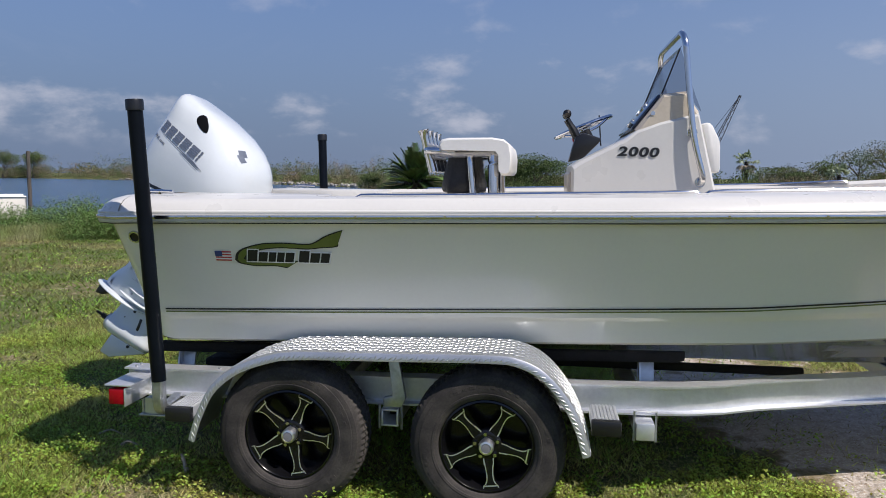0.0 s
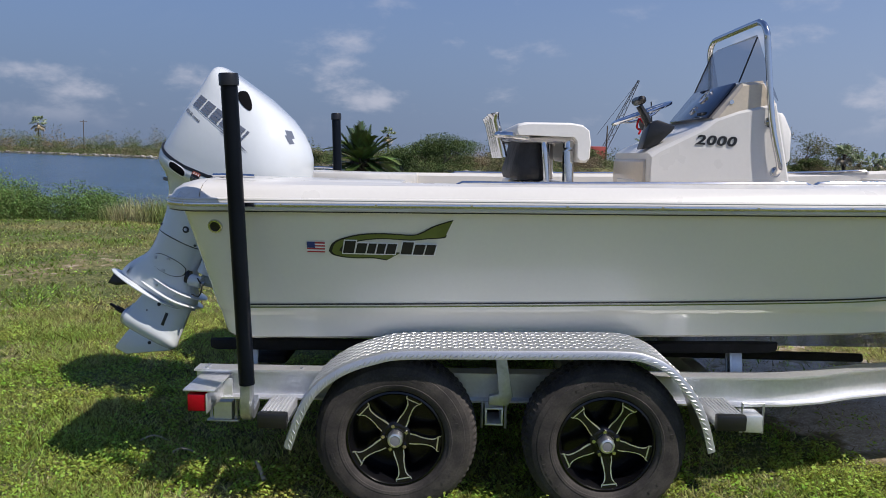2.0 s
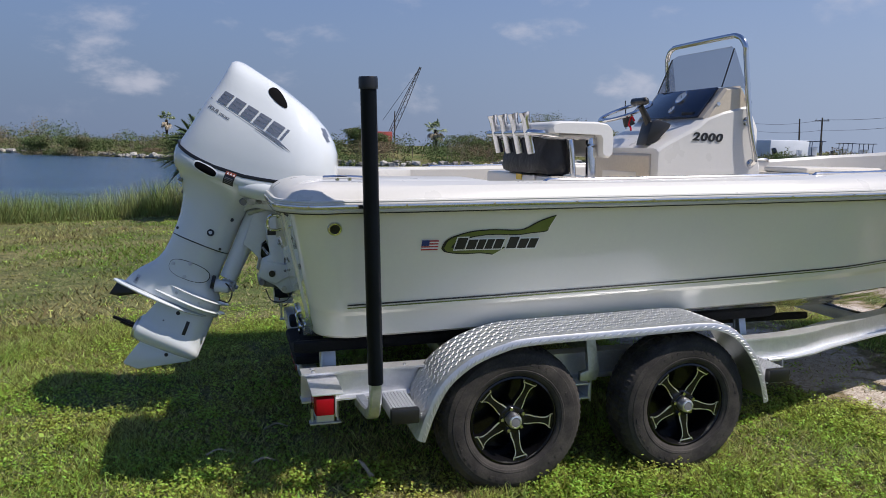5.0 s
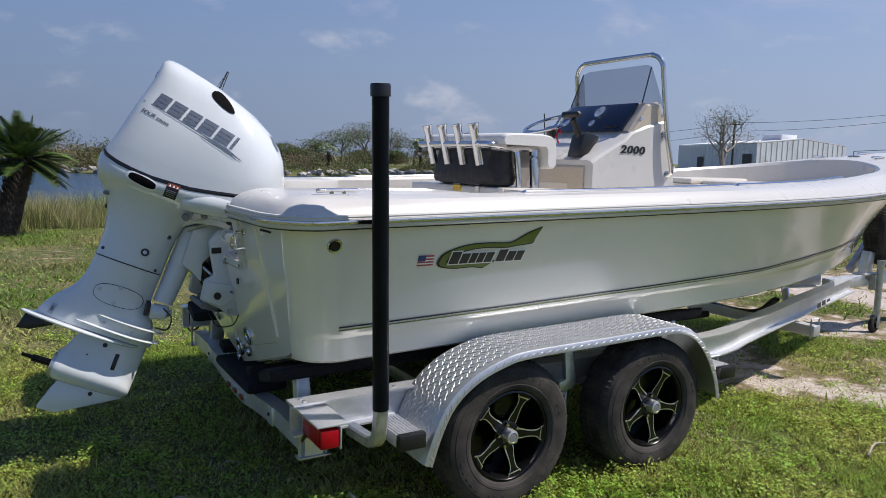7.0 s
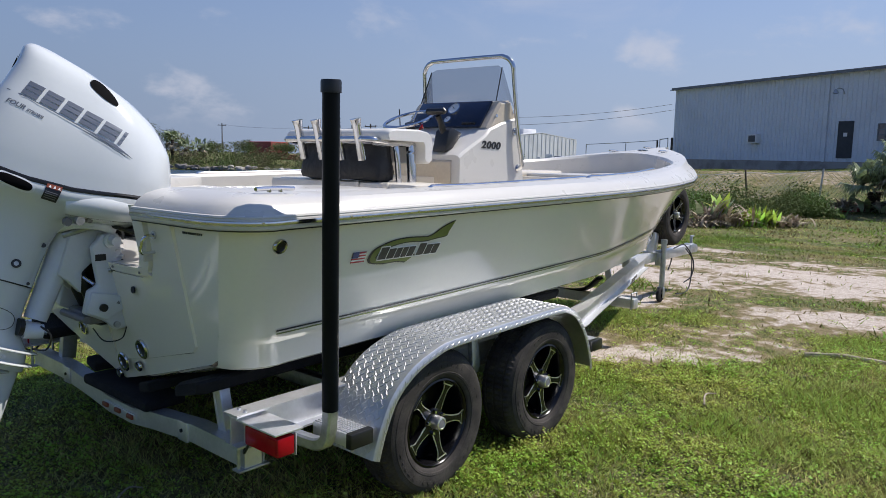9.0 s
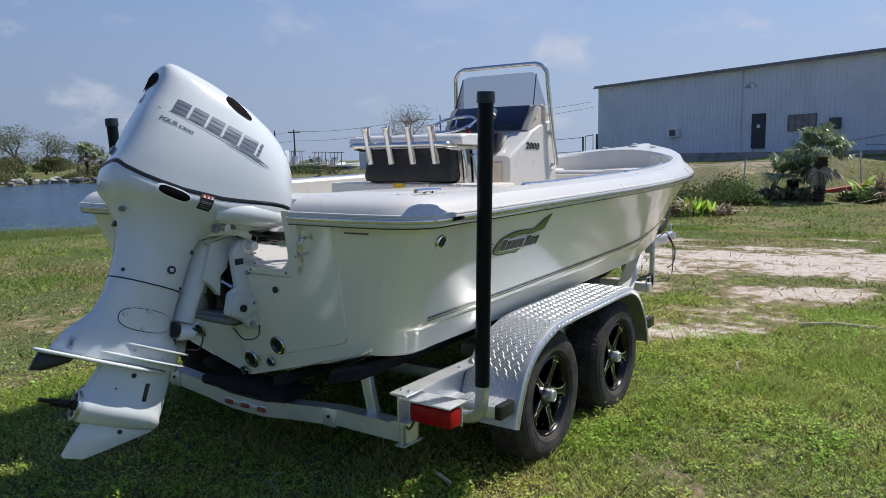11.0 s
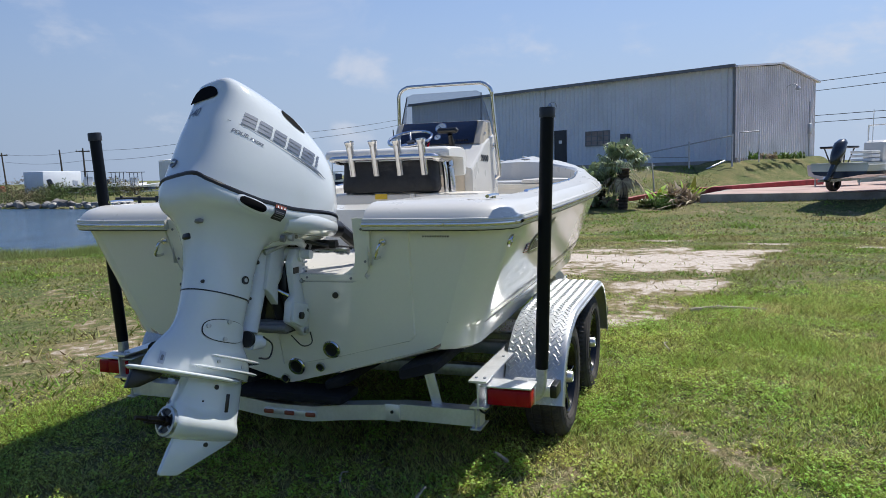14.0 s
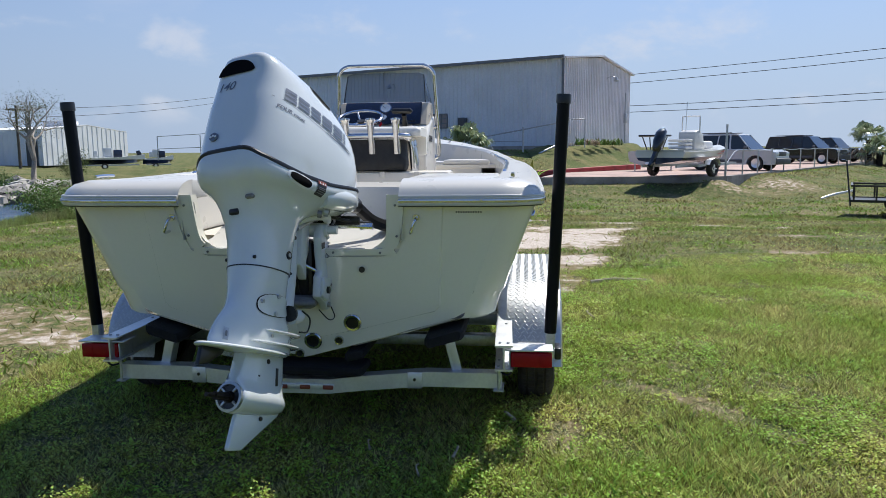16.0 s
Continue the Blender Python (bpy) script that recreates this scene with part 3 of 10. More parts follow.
def waves(x, y, seed, scale):
    """Smooth noise on arrays, about -1 to 1: a few crossed sines."""
    r = np.random.RandomState(seed)
    out = np.zeros_like(x)
    for k in range(7):
        a, f, p = r.uniform(0, 6.28), scale * r.uniform(0.6, 1.9), r.uniform(0, 6.28)
        out += np.sin((x * np.cos(a) + y * np.sin(a)) * f + p + 1.3 * np.sin((y * np.cos(a) - x * np.sin(a)) * f * 0.7 + p * 2))
    return out / 3.2


def smoothstep(v, a, b):
    t = np.clip((v - a) / (b - a), 0, 1)
    return t * t * (3 - 2 * t)


def ground_height(x, y):
    x, y = np.asarray(x, float), np.asarray(y, float)
    d = canal_depth(x, y)
    land = 0.03 * waves(x, y, 3, 0.55) * smoothstep(np.hypot(x + 0.5, y - 3), 2.5, 7) + 0.008 * waves(x, y, 5, 3.0)
    land -= 0.38 * smoothstep(x, 4, 18) * smoothstep(-d, 0, 5)
    # the yard beyond, raised towards the sheds
    rise = smoothstep(x + 0.32 * y, 27, 41) * smoothstep(-d, 0, 9) * smoothstep(-y, -30, -17) * smoothstep(y - 1.4 + 0.36 * (x - 30), 0.0, 3.0)
    land += rise * (1.75 - 0.36 * smoothstep(y - 0.25 * (x - 28), 5.0, 11.0))
    # mound beside the parking slab
    land += 0.45 * np.exp(-(((x - 25.6) / 1.5) ** 2 + ((y + 7.0) / 1.7) ** 2)) + 0.4 * np.exp(-(((x - 24.2) / 0.9) ** 2 + ((y + 4.4) / 0.9) ** 2))
    land += 0.38 * np.exp(-((x - 25.2) / 1.3) ** 2) * smoothstep(y, -5.5, -3.5) * smoothstep(-y, -4.2, -2.4)
    # grassed embankment along the slab's open edge
    along, off = (x - 25.6) * 0.845 - (y + 4.9) * 0.535, -(x - 25.6) * 0.535 - (y + 4.9) * 0.845
    land += 0.62 * np.exp(-((off - 0.7) / 2.0) ** 2) * smoothstep(along, 0.8, 3.5) * smoothstep(-along, -38, -30)
    land += 0.3 * smoothstep(np.hypot(x, y), 110, 240)
    bank = land * smoothstep(-d, 0.0, 2.0) + (WATER_Z + 0.15) * (1 - smoothstep(-d, 0.0, 2.0))
    far_side = (y > 40) | ((x > 20) & (y > 33))
    bank = np.where(far_side & (d < 0), WATER_Z + 0.1 + (1.5 - 0.75 * smoothstep(x, 20, 35)) * smoothstep(-d, 0, 7) + 0.2 * waves(x, y, 8, 0.3) * smoothstep(-d, 0, 7), bank)
    return np.where(d > 0, WATER_Z - 0.15 - 1.2 * smoothstep(d, 0, 6), bank)


def bareness(x, y):
    """How much of the sheet is shell gravel or worn soil."""
    x, y = np.asarray(x, float), np.asarray(y, float)
    streak = waves(x * 0.9, y * 0.35, 11, 1.6) * 0.34 + waves(x, y, 12, 2.6) * 0.24
    # pale shell drive under the bow, broken into bands farther out
    low = 1.95 + 1.9 * np.exp(-np.clip(x - 1, -1, 9)) - 0.05 * x
    band = 0.5 + 0.5 * np.cos((x + 0.25 * y - 2.55) * 2.75)
    drive = smoothstep(x, 0.2, 0.9) * smoothstep(-x, -8.0, -5.0) * smoothstep(y - low, 0.0, 0.6) * smoothstep(-y, -7.2, -6.0)
    v = drive * (0.70 + 1.1 * streak + 0.5 * (band - 0.5) * smoothstep(x, 2.0, 4.0))
    wide = smoothstep(x, 1.6, 2.4) * smoothstep(-x, -10.6, -9.0) * smoothstep(y + 0.28 * x, 3.0, 4.0) * smoothstep(-y, -8.0, -6.5)
    v = np.maximum(v, wide * (0.20 + 0.50 * band + 0.8 * streak))
    ahead = smoothstep(x, 4.6, 6.0) * smoothstep(-x, -11.6, -10.2) * smoothstep(y + 0.05 * x, 2.6, 3.4) * smoothstep(-y, -8.0, -6.6)
    v = np.maximum(v, ahead * (0.56 + 0.22 * np.cos((x + 0.2 * y) * 3.1) + 0.8 * streak))
    port = smoothstep(x, -0.9, -0.1) * smoothstep(-x, -1.5, -0.7) * smoothstep(y, 5.9, 6.5) * smoothstep(-y, -9.6, -7.6)
    v = np.maximum(v, port * (0.42 + 0.9 * streak))
    v = np.maximum(v, np.exp(-(((x - 3.05) / 0.28) ** 2)) * smoothstep(y, 7.2, 8.2) * smoothstep(-y, -11, -9) * (0.45 + 0.9 * streak))
    for px, py, rx, ry in ((11.7, 1.1, 0.45, 0.75), (10.4, -0.6, 0.5, 0.5), (7.6, -1.5, 0.35, 0.65), (9.6, -1.85, 0.3, 0.35), (6.2, 2.4, 0.4, 0.9), (12.6, 3.2, 0.4, 0.9), (5.1, -0.6, 0.4, 0.5)):
        v = np.maximum(v, np.exp(-((x - px) / rx) ** 2 - ((y - py) / ry) ** 2) * (0.62 + 0.9 * streak))
    for px, py, rx, ry, am in ((25.6, -7.0, 2.2, 2.4, 0.52), (23.8, 0.5, 1.0, 4.0, 0.45), (24.0, -4.6, 1.2, 1.4, 0.5), (26.0, 3.0, 1.6, 3.6, 0.42), (35.0, 9.0, 6.0, 7.0, 0.46), (35.0, 13.0, 6.5, 6.0, 0.44), (29.5, 13.0, 4.0, 4.0, 0.40), (43.0, 17.0, 5.0, 5.0, 0.42)):
        v = np.maximum(v, np.exp(-((x - px) / rx) ** 2 - ((y - py) / ry) ** 2) * (am + 0.3 * streak))
    worn = 0.33 * smoothstep(waves(x, y, 17, 1.1) + 0.25 * waves(x, y, 18, 3.1), 0.45, 1.0)
    rut = y - 2.38 - 0.88 * (x + 0.89)
    track = 0.50 * np.exp(-(rut / 0.13) ** 2) * smoothstep(x, -2.6, -1.9) * smoothstep(-x, 0.3, 0.9) * (0.8 + 0.5 * waves(x, y, 19, 3.0))
    dry = 0.40 * np.exp(-((x + 1.7) / 0.55) ** 2 - ((y - 2.95) / 0.22) ** 2)
    worn = np.maximum(worn, dry)
    return np.clip(np.maximum(np.maximum(v, worn), track), 0, 1)


def axis_lines(lo, hi, step, far, grow):
    mid = list(np.arange(lo, hi + 1e-6, step))
    s, out = step, [mid[-1]]
    while out[-1] < far:
        s *= grow
        out.append(out[-1] + s)
    s, inn = step, [mid[0]]
    while inn[-1] > -far:
        s *= grow
        inn.append(inn[-1] - s)
    return np.array(inn[:0:-1] + mid + out[1:])


gx, gy = axis_lines(-6.5, 12.0, 0.20, 1500, 1.06), axis_lines(-3.5, 20.5, 0.20, 1500, 1.06)
GX, GY = np.meshgrid(gx, gy)
gv = np.stack([GX.ravel(), GY.ravel(), ground_height(GX.ravel(), GY.ravel())], 1)
ni, nj = len(gx), len(gy)
ii, jj = np.meshgrid(np.arange(ni - 1), np.arange(nj - 1))
i0 = (jj * ni + ii).ravel()
gf = np.stack([i0, i0 + 1, i0 + ni + 1, i0 + ni], 1)
ground_me = mesh_np("ground", gv, gf, M["ground"], True)
ground_me.attributes.new("bare", "FLOAT", "POINT").data.foreach_set("value", bareness(gv[:, 0], gv[:, 1]).astype(np.float32))
tagged(new("ground", ground_me), "patchy green lawn with worn soil and white shell gravel", "ground", kind="structure")
bm = bmesh.new()
box(bm, (-290, 300, WATER_Z - 0.25), (900, 700, 0.5))
tagged(new("water", mesh_of("water", bm, M["water"], False)), "rippled blue canal water", "water", kind="structure")


def ground_z(x, y):
    return float(ground_height(np.array([x]), np.array([y]))[0])


# ---- grass: blades and weed leaves round the trailer, coarser tufts farther off ----
def scatter(n, x0, x1, y0, y1, seed, power=1.0, keep_bare=0.25):
    r = np.random.RandomState(seed)
    x, y = r.uniform(x0, x1, n), r.uniform(y0, y1, n)
    thick = 0.52 + 0.38 * waves(x, y, 21, 4.0) + 0.25 * waves(x, y, 22, 11.0) + 0.25 * waves(x, y, 23, 0.8)
    k = r.uniform(0, 1, n) < np.clip(thick, 0.12, 1) ** power * (1 - (1 - keep_bare) * smoothstep(bareness(x, y), 0.18, 0.5))
    k &= canal_depth(x, y) < -1.0
    return x[k], y[k], thick[k], r


def blades(x, y, z, h, w, lean, r):
    """One bent sliver per blade: a triangle with a random lean."""
    n = len(x)
    a, b = r.uniform(0, 6.283, n), r.uniform(0, 6.283, n)
    dx, dy = np.cos(a) * w / 2, np.sin(a) * w / 2
    tx, ty = np.cos(b) * h * lean, np.sin(b) * h * lean
    v = np.empty((n, 3, 3))
    v[:, 0] = np.stack([x - dx, y - dy, z], 1)
    v[:, 1] = np.stack([x + dx, y + dy, z], 1)
    v[:, 2] = np.stack([x + tx, y + ty, z + h], 1)
    return v.reshape(-1, 3), np.arange(3 * n).reshape(-1, 3)


def leaves(x, y, z, s, r, tilt=0.6):
    """Small rhombic leaves that lie at random tilts."""
    n = len(x)
    a = r.uniform(0, 6.283, n)
    t1, t2 = r.uniform(-tilt, tilt, n), r.uniform(-tilt, tilt, n)
    u = np.stack([np.cos(a), np.sin(a), t1], 1) * s[:, None]
    w = np.stack([-np.sin(a), np.cos(a), t2], 1) * s[:, None] * 0.62
    c = np.stack([x, y, z], 1)
    v = np.stack([c - u, c + w, c + u, c - w], 1)
    return v.reshape(-1, 3), np.arange(4 * n).reshape(-1, 4)


def weed_clumps(name, n, per, zone, seed, rad, h, size, key, label, mid=(0, 0, 99)):
    """Leafy weeds in low domed clumps with gaps between them."""
    cx, cy, thick, r = scatter(n, *zone, seed, 1.2, 0.06)
    near = r.uniform(0, 1, len(cx)) < np.exp(-np.clip(np.hypot((cx - mid[0]) * 0.8, cy - mid[1]) - mid[2], 0, None) / 1.6)
    cx, cy, thick = cx[near], cy[near], thick[near]
    k = len(cx)
    R = rad * r.uniform(0.5, 1.3, k)
    a, q = r.uniform(0, 6.283, (k, per)), np.sqrt(r.uniform(0, 1, (k, per)))
    x, y = (cx[:, None] + R[:, None] * q * np.cos(a)).ravel(), (cy[:, None] + R[:, None] * q * np.sin(a)).ravel()
    top = (h * np.clip(thick, 0.4, 1.2) * r.uniform(0.6, 1.2, k))[:, None] * (1 - 0.75 * q ** 2)
    z = ground_height(x, y) + (top * r.uniform(0.25, 1.0, (k, per))).ravel()
    v, f = leaves(x, y, z, r.uniform(0.5, 1.1, len(x)) * size, r, 0.6)
    tagged(new(name, mesh_np(name, v, f, M[key])), label, "weeds", kind="stuff")


def turf(name, n, zone, seed, h, w, key, label, lush=0.0, lean=(0.15, 0.9), dry=0.0, category="grass", spots=()):
    """Fine blades whose height and thickness follow patches of lush and of worn lawn; dry keeps them to the worn patches."""
    r = np.random.RandomState(seed)
    x, y = r.uniform(zone[0], zone[1], n), r.uniform(zone[2], zone[3], n)
    patch = 0.5 + 0.42 * waves(x, y, 24, 1.5) + 0.30 * waves(x, y, 25, 5.0) + 0.18 * waves(x, y, 26, 14.0)
    worn = smoothstep(bareness(x, y), 0.16, 0.50)
    k = r.uniform(0, 1, n) < (np.clip(0.35 + 0.75 * patch, 0.22, 1.0) * (1 - 0.96 * worn) if not dry else np.clip(dry * (1.05 - patch), 0.06, 1.0) * (1 - 0.80 * worn))
    if spots:
        near = sum(np.exp(-((x - a) / c) ** 2 - ((y - b) / d) ** 2) for a, b, c, d in spots)
        k = r.uniform(0, 1, n) < near * (0.55 + 0.6 * patch)
    x, y, patch = x[k], y[k], np.clip(patch[k], 0.0, 1.3)
    size = h * (0.45 + lush * patch) * r.uniform(0.5, 1.15, len(x))
    v, f = blades(x, y, ground_height(x, y) - 0.004, size, r.uniform(0.6, 1.3, len(x)) * w, r.uniform(*lean, len(x)), r)
    tagged(new(name, mesh_np(name, v, f, M[key])), label, category, kind="stuff")


turf("grass", 430000, (-4.6, 3.6, -0.6, 6.4), 31, 0.052, 0.0085, "blade", "short fresh green lawn grass blades", 0.8, (0.3, 1.6))
turf("side_grass", 120000, (-2.5, 5.0, -2.6, 1.2), 38, 0.050, 0.0105, "blade", "fresh green lawn grass beside the drive", 0.7, (0.5, 1.9))
turf("dry_grass", 220000, (-4.6, 5.0, -1.6, 7.2), 33, 0.036, 0.0062, "straw", "dry yellow straw blades in the lawn", 0.2, (0.8, 2.4), 0.9)
weed_clumps("lawn_weeds", 27000, 28, (-4.6, 5.0, -1.8, 7.0), 32, 0.055, 0.085, 0.0092, "clover", "low leafy green weed clumps in the lawn", (-1.8, 3.0, 2.6))
weed_clumps("tall_weeds", 9000, 40, (-3.2, 4.6, -2.6, 3.4), 39, 0.080, 0.110, 0.0098, "clover", "taller leafy weeds in green tufts", (0.3, 1.2, 2.6))
turf("fallen_straw", 90000, (-3.4, 1.2, 0.8, 4.0), 40, 0.030, 0.0075, "straw", "pale dry straw lying in worn places of the lawn", 0.2, (1.4, 3.4), 0.9, "straw", ((-1.95, 2.98, 0.40, 0.16), (-1.55, 3.0, 0.25, 0.22), (-1.25, 2.75, 0.22, 0.14), (-0.75, 2.48, 0.28, 0.10), (-1.25, 2.10, 0.22, 0.09), (-1.68, 1.62, 0.20, 0.10), (0.35, 2.95, 0.25, 0.10)))
turf("far_grass", 340000, (-15, 15, -5, 19), 34, 0.062, 0.020, "fieldblade", "mown green grass of the yard", 0.7, (0.4, 1.6))
weed_clumps("yard_weeds", 9000, 12, (-12, 20, -9, 17), 35, 0.18, 0.065, 0.018, "clover", "leafy weed clumps across the yard")
turf("yard_straw", 120000, (-14, 22, -9, 17), 37, 0.040, 0.014, "straw", "dry straw in the yard grass", 0.2, (0.6, 2.0), 0.7)
turf("distant_grass", 110000, (14, 44, -30, 22), 36, 0.085, 0.050, "fieldblade", "sunlit grass before the metal shed", 0.6, (0.4, 1.4))

# ---- the boat: hull, cap, deck, console, leaning post ----
CY = 4.25
XS = (-1.95, -1.9, -1.8, -1.5, -0.5, 0.5, 1.0, 1.5, 2.0, 2.5, 3.0, 3.3, 3.55, 3.8, 4.0, 4.12, 4.17)
WS = (1.10, 1.15, 1.185, 1.20, 1.205, 1.20, 1.175, 1.12, 1.045, 0.935, 0.765, 0.625, 0.48, 0.315, 0.175, 0.07, 0.0)


def sheer_w(x):
    return interp(x, XS, WS)


def sheer_z(x):
    return 1.228 + 0.0155 * (x + 1.87) + 0.008 * max(0.0, x - 1.2) ** 2 + 0.09 * max(0.0, (min(x, 3.9) - 2.8) / 1.2) ** 1.5


def cap_lift(x):
    """Height of the gunwale above the rub strip: it swells towards the bow."""
    return interp(x, (-1.8, -1.3, -0.5, 0.5, 1.6, 2.1, 2.6, 3.0, 3.5, 3.95, 4.2), (0.088, 0.074, 0.070, 0.078, 0.090, 0.108, 0.132, 0.146, 0.146, 0.120, 0.112))


def chine_w(x):
    return interp(x, (-1.95, -1.8, -1.0, 1.0, 2.0, 2.6, 3.1, 3.5, 3.75, 4.17), (0.93, 0.955, 0.965, 0.94, 0.78, 0.58, 0.36, 0.19, 0.10, 0.0))


def chine_z(x):
    return interp(x, (-1.95, -0.6, 0.6, 1.5, 2.3, 3.0, 3.5, 3.75, 4.17), (0.635, 0.665, 0.70, 0.735, 0.80, 0.88, 0.98, 1.10, 1.40))


def keel_z(x):
    return interp(x, (-1.95, 0.5, 1.6, 2.4, 2.9, 3.2, 3.5, 3.75, 3.95, 4.1, 4.17), (0.405, 0.405, 0.415, 0.44, 0.50, 0.575, 0.74, 0.93, 1.10, 1.27, 1.39))


def side_half(x, z):
    """Half-breadth of the topside at a height."""
    zc, zs = chine_z(x), sheer_z(x) - 0.01
    t = min(1.0, max(0.0, (z - zc) / max(1e-3, zs - zc)))
    p = interp(x, (-1.9, 0.5, 2.0, 3.2), (1.12, 1.15, 1.35, 1.6))
    ledge = 0.012 * min(1.0, max(0.0, (z - zc - 0.10) / 0.02)) * interp(x, (-1.9, 2.6, 3.2), (1, 1, 0))
    return chine_w(x) + interp(x, (2.4, 3.3), (0.02, 0.0)) + (max(0.0, sheer_w(x) - 0.035) - chine_w(x)) * t ** p + ledge


def transom_x(z):
    return -1.932 + (1.245 - z) * 0.225


ON_BUNKS = pose(0, CY + 0.024, 0, 0, 0, 0.43)  # the boat lies a little askew on its trailer
boat = thing("center_console_boat", ON_BUNKS, "white center console bay boat resting on a trailer", "boat")
CR = 0.15  # radius of the upright corner between side and transom
stations = list(np.linspace(-1.55, 2.4, 34)) + list(np.linspace(2.5, 3.9, 22)) + [3.95, 4.0, 4.04, 4.08, 4.11]


def hull_ring(bm, x, turn=None):
    zk, zc, zs, cw = keel_z(x), chine_z(x), sheer_z(x), chine_w(x)
    hs = [(0.0, zk)]
    for f in (0.3, 0.3, 0.6, 0.6, 0.93):
        up = 0.018 if len(hs) in (2, 4) else 0.0
        hs.append((cw * f + (interp(x, (2.4, 3.3), (0.02, 0.0)) if up else 0.0), zk + (zc - zk) * f ** 1.05 + up * 0.0))
    hs.append((cw, zc - 0.012))
    top = zs - 0.012
    for t in (0.0, 0.05, 0.11, 0.17, 0.19, 0.215, 0.24, 0.30, 0.4, 0.52, 0.64, 0.76, 0.88, 1.0):
        z = zc + (top - zc) * t
        hs.append((side_half(x, z) if x < 4.1 else side_half(x, z) * 0.9, z))
    right = []
    for h, z in hs:
        xx = x
        if turn is not None:
            # the transom leans aft upwards; the corner turns from its face to the side
            eh = max(h, 1e-3) if z > zc else max(cw, 1e-3)
            h = h * (eh - CR * (1 - math.sin(turn))) / eh
            xx = transom_x(z) + 0.03 * (h / 1.1) ** 2 + CR * (1 - math.cos(turn))
        right.append((xx, h, z))
    ring = [bm.verts.new((xx, -h, z)) for xx, h, z in reversed(right)] + [bm.verts.new((xx, h, z)) for xx, h, z in right[1:]]
    return ring


bm = bmesh.new()
rings = [hull_ring(bm, -1.75, radians(a)) for a in (0, 15, 30, 45, 60, 75, 90)] + [hull_ring(bm, x) for x in stations]
loft(bm, rings, False)
# stem: fold the last ring together
last_ring = rings[-1]
tip = [bm.verts.new((4.13 + 0.02 * (v.co.z - 1.0), 0, v.co.z)) for v in last_ring[:len(last_ring) // 2]]
half = len(last_ring) // 2
for i in range(half - 1):
    bm.faces.new((last_ring[i], last_ring[i + 1], tip[i + 1], tip[i]))
    k = len(last_ring) - 1 - i
    bm.faces.new((last_ring[k - 1], last_ring[k], tip[i], tip[i + 1]))
bm.faces.new((last_ring[half - 1], last_ring[half], tip[half - 1]))
bm.faces.new((last_ring[half], last_ring[half + 1], tip[half - 1]))
part("hull", bm, M["hull"], boat, "glossy ivory fibreglass hull", angle=22)

# transom: a skin with the motor notch cut out of it, and the corner returns
bm = bmesh.new()
NOTCH = 0.47
prof = [(h, z) for h, z in ((0.0, 0.405), (0.3, 0.475), (0.6, 0.548), (0.9, 0.622), (0.955, 0.635))]


def tx(h, z):
    return transom_x(z) + 0.03 * (h / 1.1) ** 2


def edge_half(z):
    if z < 0.645:
        zk, zc, cw = keel_z(-1.75), chine_z(-1.75), chine_w(-1.75)
        f = max(0.0, (z - zk) / (zc - zk)) ** (1 / 1.05)
        return min(1.0, f) * (cw - CR)
    return side_half(-1.75, z) - CR


zs_t = sheer_z(-1.9) - 0.012
levels = [0.42, 0.46, 0.50, 0.55, 0.60, 0.632, 0.66, 0.70, 0.78, 0.86, 0.93, 0.985]
rows = []
for z in levels:
    eh = edge_half(z)
    rows.append([bm.verts.new((tx(eh * f, z) , eh * f, z)) for f in np.linspace(-1, 1, 25)])
loft(bm, rows, False)
keelv = bm.verts.new((transom_x(0.405), 0, 0.405))
for a, b in zip(rows[0], rows[0][1:]):
    bm.faces.new((a, b, keelv))
for s in (-1, 1):
    cols = []
    for z in (0.985, 1.0, 1.02, 1.06, 1.12, 1.18, zs_t):
        inner = NOTCH + 0.0 - 0.085 * (1 - min(1, (z - 0.985) / 0.085)) ** 2
        eh = edge_half(z)
        cols.append([bm.verts.new((tx(h, z), s * h, z)) for h in np.linspace(inner, eh, 12)])
    loft(bm, cols, False)
part("transom", bm, M["hull"], boat, "ivory transom with a motor notch", angle=25)

# raised transom pads each side of the motor, and a rim round the notch
for s in (-1, 1):
    bm = bmesh.new()
    quad = [(0.02, 0.50), (0.30, 0.56), (0.69, 0.66), (0.715, 0.69), (0.745, 1.195), (0.575, 1.2), (0.555, 1.06), (0.52, 0.975), (0.43, 0.945), (0.02, 0.945)]
    lo = [bm.verts.new((tx(h, z) + 0.01, s * h, z)) for h, z in quad]
    hi = [bm.verts.new((tx(h, z) - 0.010, s * (h - 0.012 if h > 0.6 else h), z + (0.006 if z < 0.7 else 0))) for h, z in quad]
    bm.faces.new(hi)
    n = len(quad)
    for i in range(n):
        bm.faces.new((lo[i], lo[(i + 1) % n], hi[(i + 1) % n], hi[i]))
    part("transom_pad", bm, M["hull"], boat, angle=20)
bm = bmesh.new()
rim_line = [(-0.56, 1.25), (-0.535, 1.06), (-0.50, 0.985), (-0.42, 0.955), (0.42, 0.955), (0.50, 0.985), (0.535, 1.06), (0.56, 1.25)]
inner_line = [(-0.475, 1.25), (-0.465, 1.07), (-0.44, 1.01), (-0.38, 0.985), (0.38, 0.985), (0.44, 1.01), (0.465, 1.07), (0.475, 1.25)]
rim_line, inner_line = ([tuple(p)[:2] for p in smooth_path([(y, z, 0) for y, z in ln], 5)] for ln in (rim_line, inner_line))
fr = [[bm.verts.new((transom_x(z) - 0.0125, y, z)) for y, z in ln] for ln in (rim_line, inner_line)]
